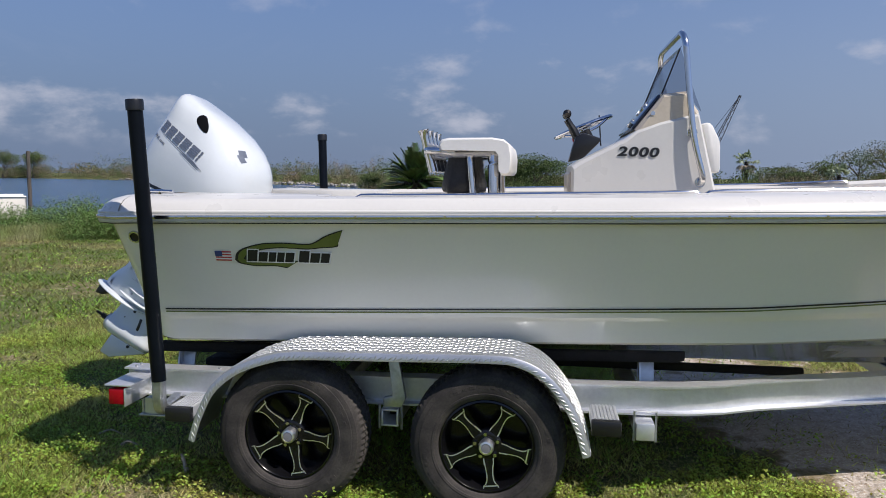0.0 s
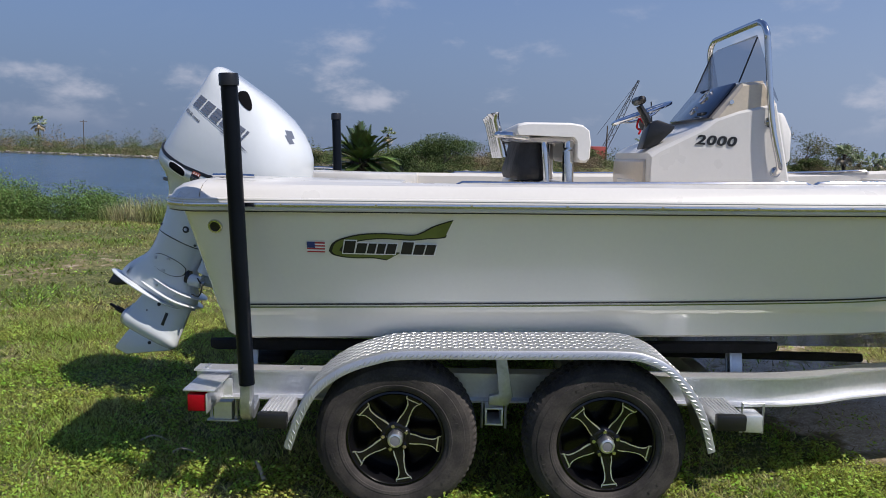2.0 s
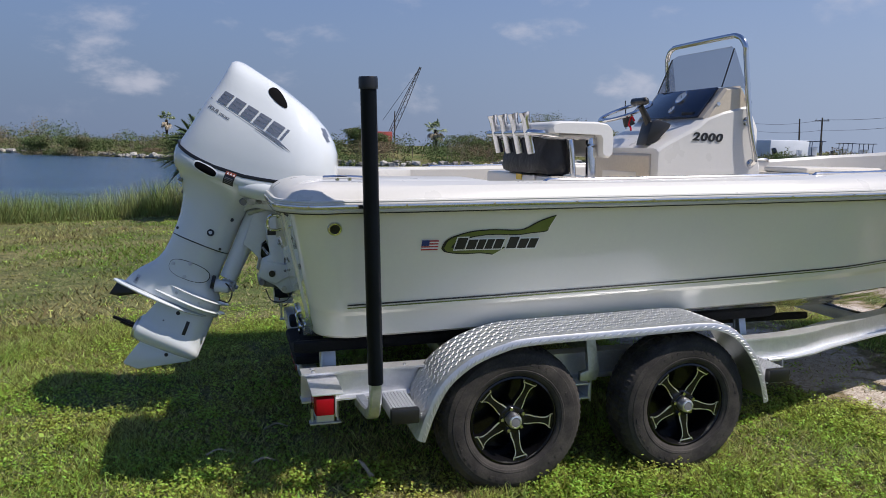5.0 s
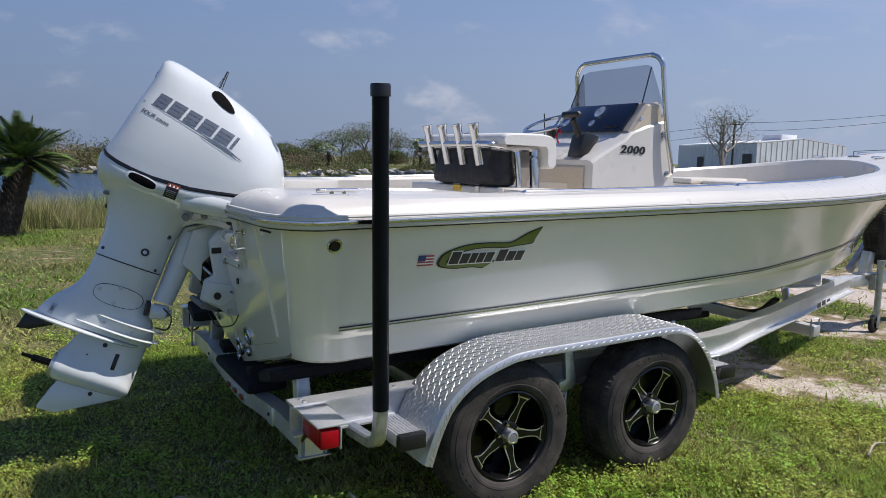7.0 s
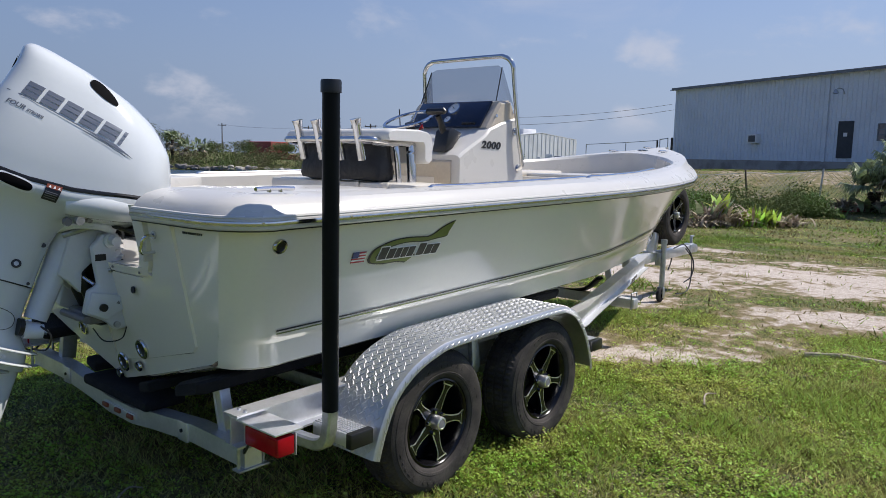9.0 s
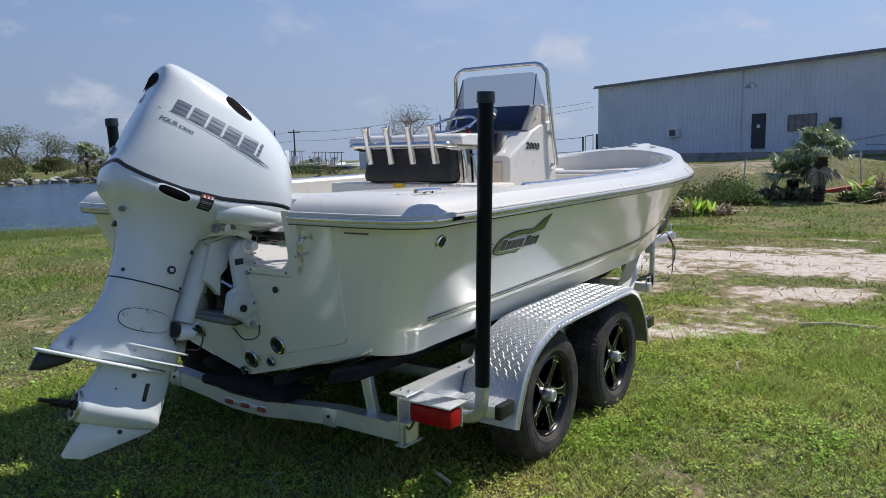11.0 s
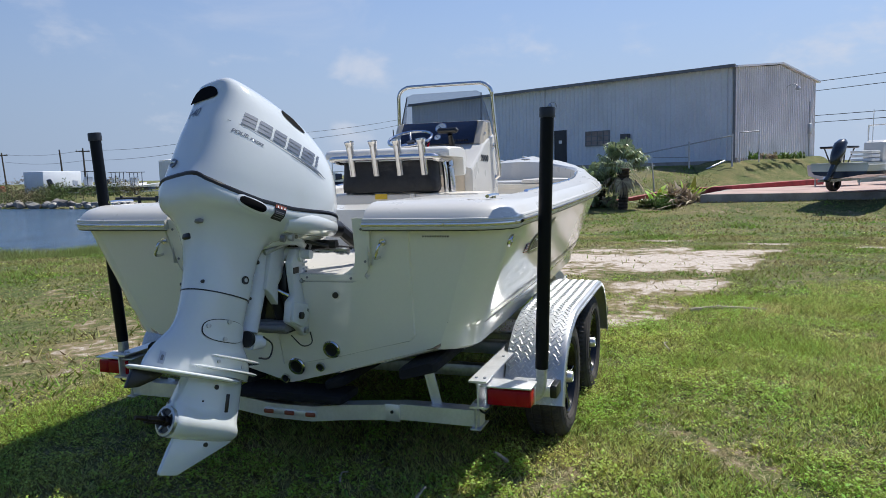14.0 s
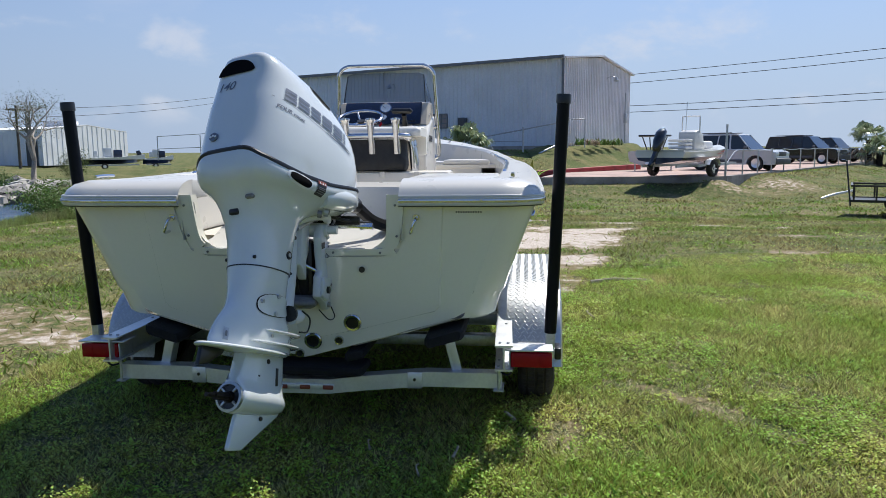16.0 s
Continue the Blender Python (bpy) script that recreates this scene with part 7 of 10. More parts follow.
sec = [(-1.00, 0.315), (-0.62, 0.315), (-0.30, 0.285), (-0.12, 0.262), (0.12, 0.262), (0.30, 0.285), (0.62, 0.315), (1.00, 0.315)]
rs = [[bm.verts.new((-1.745 + dx, y, z + dz)) for dx, dz in ((-0.038, -0.038), (0.038, -0.038), (0.038, 0.038), (-0.038, 0.038))] for y, z in sec]
loft(bm, rs, True, True)
part("rear_cross_member", bm, M["alu"], trailer, angle=25)
for s in (-1, 1):
    bm = bmesh.new()
    box(bm, (-1.786, s * 0.565, 0.31), (0.012, 0.075, 0.085), 0.004)
    part("bracket_plate", bm, M["alu"], trailer)
    bm = bmesh.new()
    disc(bm, (-1.793, s * 0.565, 0.315), (-1, 0, 0), 0.008, 0.006, 8)
    part("bolt", bm, M["black"], trailer)
    # uprights of the outer bunks
    for x in (-1.70, 0.56, 2.0):
        yy = 0.70 if x < 1 else 0.45
        zb = 0.345 if x < 1 else 0.38
        ztop = interp(x, (-1.7, 0.56, 2.0), (0.545, 0.60, 0.60))
        bm = bmesh.new()
        box(bm, (x, s * (yy + 0.03), (zb + ztop) / 2), (0.075, 0.012, ztop - zb + 0.02), 0.003, Matrix.Rotation(radians(s * 14), 4, "X"))
        box(bm, (x - 0.03, s * (yy + 0.05), (zb + ztop) / 2), (0.010, 0.05, ztop - zb + 0.02), 0.003, Matrix.Rotation(radians(s * 14), 4, "X"))
        part("bunk_bracket", bm, M["alu"], trailer)
    bm = bmesh.new()
    rs = []
    for x in (-1.86, -1.83, -1.0, 0.0, 0.68, 0.72):
        e = 0.82 if x in (-1.86, 0.72) else 1.0
        yc, h0 = 0.72, keel_z(x) + (chine_z(x) - keel_z(x)) * 0.75 - 0.012
        tilt_ = 0.245
        ring = []
        for dy, dz in ((-0.085, -0.055), (0.085, -0.055), (0.098, -0.04), (0.098, -0.012), (0.085, 0.0), (-0.085, 0.0), (-0.098, -0.012), (-0.098, -0.04)):
            ring.append(bm.verts.new((x, s * (yc + dy * e), h0 - 0.028 + (dz + 0.028) * e + dy * tilt_)))
        rs.append(ring)
    loft(bm, rs, True, True)
    part("outer_bunk", bm, M["carpet"], trailer, "black carpeted bunk board")
    bm = bmesh.new()
    box(bm, (-0.2, s * 0.26, 0.43), (3.2, 0.10, 0.045), 0.012, Matrix.Rotation(radians(s * 13), 4, "X"))
    part("inner_bunk", bm, M["carpet"], trailer)
# sagging black skid pad under the keel
bm = bmesh.new()
box(bm, (-1.72, 0, 0.352), (0.20, 0.62, 0.05), 0.02)
for v in bm.verts:
    v.co.z += 0.10 * abs(v.co.y) - 0.03
part("keel_pad", bm, M["carpet"], trailer)
bm = bmesh.new()
box(bm, (-1.787, 0, 0.262), (0.010, 0.30, 0.03), 0.003)
bar = part("marker_light_bar", bm, M["alu"], trailer)
for y in (-0.12, 0.0, 0.12):
    bm = bmesh.new()
    box(bm, (-1.796, y, 0.262), (0.014, 0.055, 0.022), 0.006)
    part("marker_lens", bm, M["decal_rust"], bar)
# keel cradle further forward
bm = bmesh.new()
tube(bm, smooth_path([(1.95, -0.42, 0.52), (2.0, -0.25, 0.40), (2.0, 0.0, 0.37), (2.0, 0.25, 0.40), (1.95, 0.42, 0.52)], 5), 0.035, 8, 0.5)
part("keel_cradle", bm, M["black"], trailer)

# fenders: an arched sheet, a turned-down lip and raised tread bars
FP = [(-1.415, 0.285), (-1.375, 0.40), (-1.31, 0.52), (-1.20, 0.61), (-1.06, 0.665), (-0.92, 0.688), (-0.50, 0.699), (-0.12, 0.708), (0.0, 0.695), (0.10, 0.645), (0.19, 0.545), (0.25, 0.43), (0.285, 0.315)]
FPATH = smooth_path([(x, 0, z) for x, z in FP], 5)
F_OUT, F_IN = 1.315, 1.010


def fender_frame(d):
    """Point and tangent at arc length d."""
    acc = 0.0
    for a, b in zip(FPATH, FPATH[1:]):
        l = (b - a).length
        if acc + l >= d:
            return a + (b - a) * ((d - acc) / l), (b - a).normalized()
        acc += l
    return FPATH[-1], (FPATH[-1] - FPATH[-2]).normalized()


F_LEN = sum((b - a).length for a, b in zip(FPATH, FPATH[1:]))
lozenge = [(-0.0155, 0.0, 0.0), (0.0, -0.0038, 0.0), (0.0155, 0.0, 0.0), (0.0, 0.0038, 0.0), (-0.008, 0.0, 0.0024), (0.008, 0.0, 0.0024)]
loz_f = [(0, 1, 4), (1, 5, 4), (1, 2, 5), (2, 3, 5), (3, 4, 5), (3, 0, 4)]
for s in (-1, 1):
    fender = thing("fender", pose(0, CY, 0), "bright aluminium tread plate fender over tandem wheels", "fender", "trailer fenders")
    bm = bmesh.new()
    rs = []
    for i, p in enumerate(FPATH):
        d = (FPATH[min(i + 1, len(FPATH) - 1)] - FPATH[max(i - 1, 0)]).normalized()
        n = Vector((-d.z, 0, d.x))
        edge = 0.03
        prof_f = [(F_IN, 0.0), (F_OUT - 0.022, 0.0), (F_OUT - 0.008, -0.004), (F_OUT, -0.016), (F_OUT, -0.036), (F_OUT - 0.004, -0.036), (F_OUT - 0.005, -0.018), (F_OUT - 0.012, -0.008), (F_OUT - 0.022, -0.004), (F_IN, -0.004)]
        rs.append([bm.verts.new(p + n * o + Vector((0, s * y, 0))) for y, o in prof_f])
    loft(bm, rs, True, True)
    part("fender_sheet", bm, M["plate"], fender, angle=40)
    vv, ff = [], []
    k = 0
    for i in range(int(F_LEN / 0.0215)):
        p, d = fender_frame((i + 0.5) * 0.0215)
        n = Vector((-d.z, 0, d.x))
        for j in range(12):
            y = F_IN + 0.014 + j * 0.0245 + (0.01225 if i % 2 else 0)
            if y > F_OUT - 0.022:
                continue
            a = radians(45 if (i + j) % 2 else -45)
            c_, s_ = math.cos(a), math.sin(a)
            for u, w, h in lozenge:
                q = p + d * (u * c_ - w * s_) + n * (h + 0.0002) + Vector((0, s * (y + u * s_ + w * c_), 0))
                vv.append(q)
            ff += [tuple(6 * k + t for t in f) for f in loz_f]
            k += 1
        # bars on the lip
        a = radians(50 if i % 2 else 30)
        for u, w, h in lozenge:
            vv.append(p + d * (u * math.cos(a)) + n * (-0.023 + u * math.sin(a) + w) + Vector((0, s * (F_OUT + h), 0)))
        ff += [tuple(6 * k + t for t in f) for f in loz_f]
        k += 1
    ob = new("tread_bar", mesh_np("tread_bar", np.array([v[:] for v in vv]), np.array(ff), M["treadbar"], False))
    ob.parent = fender
    tagged(ob, kind="stuff")
    # stays between the wheels
    bm = bmesh.new()
    prism(bm, [(-0.585, 0.69), (-0.545, 0.69), (-0.50, 0.45), (-0.52, 0.41), (-0.60, 0.41), (-0.60, 0.45), (-0.56, 0.46)], s * 1.09, s * 1.12, "y", 0.004)
    part("fender_stay", bm, M["galv"], fender)
    # steps fore and aft
    for x0_, x1_ in ((0.285, 0.395), (-1.515, -1.405)):
        bm = bmesh.new()
        box(bm, ((x0_ + x1_) / 2, s * 1.17, 0.425 if x0_ > 0 else 0.385), (x1_ - x0_, 0.20, 0.055), 0.006)
        step = part("step", bm, M["alu"], trailer)
        for r_ in range(7):
            bm = bmesh.new()
            box(bm, (x0_ + 0.012 + r_ * (x1_ - x0_ - 0.024) / 6, s * 1.17, 0.4545 if x0_ > 0 else 0.4145), (0.006, 0.19, 0.004))
            part("step_rib", bm, M["alu"], step)
        bm = bmesh.new()
        box(bm, ((x0_ + x1_) / 2, s * 1.285, 0.425 if x0_ > 0 else 0.385), (x1_ - x0_ + 0.008, 0.035, 0.064), 0.008)
        part("step_end", bm, M["black"], step)
    # tail lamps
    bm = bmesh.new()
    ly = 1.145 if s < 0 else 1.09
    box(bm, (-1.775, s * ly, 0.432), (0.075, 0.200, 0.072), 0.006)
    lamp = part("tail_lamp", bm, M["red"], trailer, "red rectangular tail lamp")
    bm = bmesh.new()
    box(bm, (-1.765, s * (ly - 0.02), 0.484), (0.125, 0.25, 0.008), 0.002)
    box(bm, (-1.734, s * ly, 0.430), (0.006, 0.208, 0.082), 0.002)
    box(bm, (-1.750, s * (ly - 0.106), 0.427), (0.12, 0.006, 0.090), 0.002)
    part("lamp_bracket", bm, M["alu"], lamp)
    bm = bmesh.new()
    box(bm, (-1.8135, s * (ly + 0.062), 0.432), (0.004, 0.05, 0.058), 0.002)
    part("reflector", bm, M["red"], lamp)
    for dy in (-0.055, 0.055):
        bm = bmesh.new()
        tube(bm, [(-1.745 + dy, s * 0.985, 0.265), (-1.745 + dy, s * 0.985, 0.40)], 0.007, 8)
        part("u_bolt", bm, M["galv"], trailer)
    bm = bmesh.new()
    box(bm, (-1.745, s * 0.985, 0.272), (0.135, 0.05, 0.008), 0.002)
    part("clamp_plate", bm, M["galv"], trailer)
    bm = bmesh.new()
    tube(bm, smooth_path([(-1.80, s * 1.07, 0.42), (-1.81, s * 1.04, 0.36), (-1.78, s * 1.0, 0.36), (-1.74, s * 1.0, 0.39)], 4), 0.005, 6)
    part("lamp_cable", bm, M["black"], trailer)
    # guide posts
    gp = thing("guide_post", pose(0, CY, 0), "black pvc guide post on a galvanised bracket", "guide post", "trailer guide posts")
    bm = bmesh.new()
    top, bot = Vector((-1.616, s * 1.295, 1.72)), Vector((-1.572, s * 1.243, 0.515))
    arm = smooth_path([(-1.60, s * 1.03, 0.374), (-1.588, s * 1.13, 0.370), (-1.580, s * 1.195, 0.374), (-1.576, s * 1.234, 0.408), bot, bot + (top - bot) * 0.1], 6)
    rings = []
    for i, p in enumerate(arm):
        d = (arm[min(i + 1, len(arm) - 1)] - arm[max(i - 1, 0)]).normalized()
        side_v = Vector((1, 0, 0)) - d * d.x
        side_v.normalize()
        other = d.cross(side_v)
        rings.append([bm.verts.new(p + side_v * (a * 0.024) + other * (b * 0.024)) for a, b in ((1, 0.7), (0.7, 1), (-0.7, 1), (-1, 0.7), (-1, -0.7), (-0.7, -1), (0.7, -1), (1, -0.7))])
    loft(bm, rings, True, True)
    part("post_bracket", bm, M["galv"], gp, "bent square galvanised tube")
    bm = bmesh.new()
    cyl(bm, bot, top - (top - bot).normalized() * 0.035, 0.031, seg=24)
    part("post_sleeve", bm, M["blackpvc"], gp)
    bm = bmesh.new()
    ax = (top - bot).normalized()
    q = Matrix.Translation(top - ax * 0.045) @ ax.to_track_quat("Z", "Y").to_matrix().to_4x4()
    lathe(bm, [(0.031, 0.0), (0.0365, 0.0), (0.0365, 0.038), (0.034, 0.045), (0.0, 0.046)], 24, q)
    part("post_cap", bm, M["black"], gp)
    for x, dy in ((-1.80, -0.02), (-1.80, 0.02), (-1.40, 0.0)):
        bm = bmesh.new()
        cyl(bm, (x, s * (RY + dy), 0.512), (x, s * (RY + dy), 0.520), 0.008, seg=6)
        part("frame_bolt", bm, M["galv"], trailer)


def wheel(name, parent, m):
    """Tyre, black alloy rim with five forked spokes edged in bright metal, hub cap and nuts; axis along local z, face at +z."""
    b = bmesh.new()
    R, hw = 0.327, 0.098
    lathe(b, [(0.185, -hw * 0.78), (0.2, -hw * 0.95), (0.245, -hw * 1.06), (0.285, -hw * 1.02), (0.312, -hw * 0.86), (0.322, -hw * 0.72), (0.326, -hw * 0.56), (0.318, -hw * 0.54), (0.318, -hw * 0.46), (0.327, -hw * 0.44), (0.328, -hw * 0.1), (0.32, -hw * 0.08), (0.32, hw * 0.08), (0.328, hw * 0.1), (0.327, hw * 0.44), (0.318, hw * 0.46), (0.318, hw * 0.54), (0.326, hw * 0.56), (0.322, hw * 0.72), (0.312, hw * 0.86), (0.300, hw * 0.93), (0.298, hw * 0.965), (0.285, hw * 1.02), (0.279, hw * 1.03), (0.277, hw * 1.05), (0.270, hw * 1.06), (0.245, hw * 1.075), (0.228, hw * 1.05), (0.226, hw * 1.065), (0.216, hw * 1.04), (0.214, hw * 1.01), (0.204, hw * 0.97), (0.200, hw * 0.93), (0.196, hw * 0.80)], 144, notch=(4, 5, 6, 9, 10, 13, 14, 17, 18, 19))
    w = share(name, mesh_of(name, b, M["rubber"], angle=30), parent, m)
    tagged(w, "black tyre on a black and machined five spoke alloy rim")
    b = bmesh.new()
    lathe(b, [(0.196, hw * 0.80), (0.196, hw * 0.90), (0.188, hw * 0.93), (0.182, hw * 0.85), (0.172, hw * 0.3), (0.165, -0.02), (0.165, -hw * 0.8), (0.185, -hw * 0.8)], 60)
    lathe(b, [(0.0, -0.035), (0.165, -0.035), (0.165, -0.04), (0.0, -0.04)], 40)
    rim = share("rim", mesh_of("rim", b, M["rim"]), w, Matrix())
    # moulded marks on the sidewall, too worn to read
    b = bmesh.new()
    for k, a0 in enumerate((12, 20, 28, 36, 44, 62, 70, 78, 150, 158, 166, 174, 182, 200, 208, 216, 265, 274, 283, 330, 338)):
        a = radians(a0)
        box(b, (0.257 * math.cos(a), 0.257 * math.sin(a), hw * 1.066), (0.012, 0.010 + 0.006 * (k % 3), 0.004), 0.0, Matrix.Rotation(a, 4, "Z"))
    tagged(share("sidewall_marking", mesh_of("sidewall_marking", b, M["rubber"], False), w, Matrix()), kind="stuff")
    half_o = [(0.030, 0.019), (0.056, 0.0225), (0.078, 0.0215), (0.100, 0.0165), (0.128, 0.0145), (0.148, 0.0165), (0.162, 0.0235), (0.168, 0.031), (0.188, 0.0355)]
    half_i = [(0.030, 0.0145), (0.056, 0.018), (0.077, 0.017), (0.099, 0.012), (0.128, 0.010), (0.149, 0.012), (0.161, 0.018), (0.164, 0.0235), (0.166, 0.0255)]
    out_ = [(x, -y) for x, y in half_o] + half_o[::-1]
    inn_ = [(x, -y) for x, y in half_i] + half_i[::-1]
    end_ = [(0.172, -0.028), (0.183, -0.031), (0.183, 0.031), (0.172, 0.028)]
    b1, b2 = bmesh.new(), bmesh.new()
    prism(b1, out_, 0.0625, 0.0645, "z")
    prism(b2, out_, 0.03, 0.0626, "z", 0.002)
    prism(b2, inn_, 0.05, 0.0662, "z")
    prism(b2, end_, 0.05, 0.0662, "z")
    for bb in (b1, b2):
        for v in bb.verts:
            v.co.z += 0.018 * (min(1.0, max(0.0, (v.co.x - 0.05) / 0.13))) ** 1.5
    me1, me2 = mesh_of("spoke_edge", b1, M["machined"]), mesh_of("spoke", b2, M["rim"])
    for k in range(5):
        q = Matrix.Rotation(radians(72 * k + 20), 4, "Z")
        share("spoke_edge", me1, share("spoke", me2, w, q), Matrix(), "bright machined edge")
    b = bmesh.new()
    lathe(b, [(0.062, 0.03), (0.062, 0.064), (0.056, 0.068), (0.036, 0.068)], 30)
    share("hub_plate", mesh_of("hub_plate", b, M["rim"]), w, Matrix())
    b = bmesh.new()
    lathe(b, [(0.031, 0.06), (0.031, 0.100), (0.028, 0.108), (0.021, 0.110), (0.019, 0.106)], 28)
    hub = share("hub_cap", mesh_of("hub_cap", b, M["machined"]), w, Matrix())
    b = bmesh.new()
    lathe(b, [(0.0205, 0.106), (0.019, 0.1085), (0.010, 0.1095), (0.0, 0.1095)], 20)
    share("dust_plug", mesh_of("dust_plug", b, M["grey"]), hub, Matrix(), "dull plastic centre plug")
    b = bmesh.new()
    cyl(b, (0, 0, 0.066), (0, 0, 0.082), 0.009, 0.008, 6)
    nut = mesh_of("lug_nut", b, M["chrome"])
    for k in range(5):
        a = radians(72 * k + 56)
        share("lug_nut", nut, w, Matrix.Translation((0.050 * math.cos(a), 0.050 * math.sin(a), 0)))
    b = bmesh.new()
    cyl(b, (0.165, 0.06, 0.03), (0.155, 0.056, 0.062), 0.004, 0.004, 8)
    share("valve", mesh_of("valve", b, M["black"]), w, Matrix())
    return w


for s in (-1, 1):
    for x, ang in ((-0.976, 46), (-0.136, 41)):
        face = Matrix.Rotation(radians(90 if s < 0 else -90), 4, "X")
        wheel("wheel", trailer, Matrix.Translation((x, s * (1.288 - 0.112), 0.311)) @ face @ Matrix.Rotation(radians(ang), 4, "Z"))
for x in (-0.971, -0.132):
    bm = bmesh.new()
    box(bm, (x, 0, 0.315), (0.07, 2.1, 0.07), 0.008)
    part("axle", bm, M["galv"], trailer)
wheel("spare_wheel", trailer, Matrix.Translation((4.17, 0.005, 0.905)) @ Matrix.Rotation(radians(90), 4, "X") @ Matrix.Rotation(radians(30), 4, "Z"))
bm = bmesh.new()
cyl(bm, (4.17, 0.06, 0.905), (4.17, 0.15, 0.905), 0.03, seg=10)
box(bm, (3.99, 0.155, 0.72), (0.06, 0.05, 0.52), 0.006, Matrix.Rotation(radians(45), 4, "Y"))
part("spare_carrier", bm, M["galv"], trailer)
# maker's plate on the rail as plain bars
for i in range(3):
    bm = bmesh.new()
    a = Vector((2.42 + 0.0 * i, -(0.43), 0.0))
    box(bm, (2.30 + i * 0.13, -(0.105 + (3.35 - 2.30 - i * 0.13) * 0.3596 + 0.05), 0.47), (0.10, 0.003, 0.035 if i < 2 else 0.02), 0, Matrix.Rotation(radians(19.8), 4, "Z"))
    part("maker_bar", bm, M["decal_black"], trailer)


# ---- plants ----
def leaf_cloud(rs, blobs, per, size, droop=0.0):
    """Leaf rhombs spread through uneven blobs (x, y, z, rx, ry, rz), thicker towards their skins."""
    pts = []
    for bx, by, bz, rx, ry, rz in blobs:
        n = int(per)
        d = rs.normal(size=(n, 3))
        d /= np.linalg.norm(d, axis=1)[:, None]
        rad = rs.uniform(0.25, 1.0, n) ** 0.5 * (1 + 0.28 * np.sin(d[:, 0] * 5 + bx) * np.cos(d[:, 1] * 4 + by) + 0.15 * np.sin(d[:, 2] * 7 + bx))
        p = d * rad[:, None] * np.array([rx, ry, rz]) + np.array([bx, by, bz])
        pts.append(p)
    p = np.concatenate(pts)
    n = len(p)
    a = rs.normal(size=(n, 3))
    a[:, 2] *= 0.8
    a /= np.linalg.norm(a, axis=1)[:, None]
    b = np.cross(a, rs.normal(size=(n, 3)))
    b /= np.linalg.norm(b, axis=1)[:, None]
    s = rs.uniform(0.5, 1.2, n)[:, None] * size
    v = np.stack([p - a * s, p + b * s * 0.45, p + a * s, p - b * s * 0.45], 1).reshape(-1, 3)
    return v, np.arange(4 * n).reshape(-1, 4)


def frond_strip(base, tip_dir, length, width, sag, leaflets, rs):
    """A feather frond: paired slim leaflets along a drooping rib; triangles."""
    d = Vector(tip_dir).normalized()
    side = d.cross(Vector((0, 0, 1)))
    if side.length < 0.1:
        side = Vector((1, 0, 0))
    side.normalize()
    vs, fs = [], []
    for i in range(leaflets):
        t = (i + 0.6) / leaflets
        c = Vector(base) + d * (length * t) - Vector((0, 0, sag * t * t * length))
        dn = (d - Vector((0, 0, 2 * sag * t))).normalized()
        wl_ = width * (0.35 + 1.0 * math.sin(math.pi * min(1, t * 0.9 + 0.08))) * rs.uniform(0.85, 1.15)
        for s in (-1, 1):
            tip = c + side * (s * wl_) + dn * (wl_ * 0.75) + Vector((0, 0, 0.25 * wl_))
            k = len(vs)
            vs += [c - dn * (length / leaflets * 0.75), c + dn * (length / leaflets * 0.75), tip]
            fs.append((k, k + 1, k + 2))
    return vs, fs


def join_np(name, pieces, material, parent=None, m=None, label="", kind=""):
    vs, fs, k = [], [], 0
    for v, f in pieces:
        v = np.array([tuple(p) for p in v]) if not isinstance(v, np.ndarray) else v
        f = np.array(f)
        vs.append(v)
        fs.append(f + k)
        k += len(v)
    ob = new(name, mesh_np(name, np.concatenate(vs), np.concatenate(fs), material))
    if parent:
        ob.parent = parent
    return tagged(ob, label, kind=kind)


def trunk(bm, base, top, r0, r1, rows=16, rough=0.25):
    """A ringed trunk with stubs of old leaf bases."""
    base, top = Vector(base), Vector(top)
    pts, rad = [], []
    for i in range(rows + 1):
        t = i / rows
        for u, k in ((0.0, 1.0), (0.6, 1.0 + rough)):
            if i == rows and u:
                continue
            p = base.lerp(top, t + u / rows)
            p += Vector((0.02 * math.sin(5 * t), 0.02 * math.cos(4 * t), 0))
            pts.append(p)
            rad.append((r0 + (r1 - r0) * t) * k)
    tube(bm, pts, rad, 14)
    return bm


rs_ = np.random.RandomState(71)
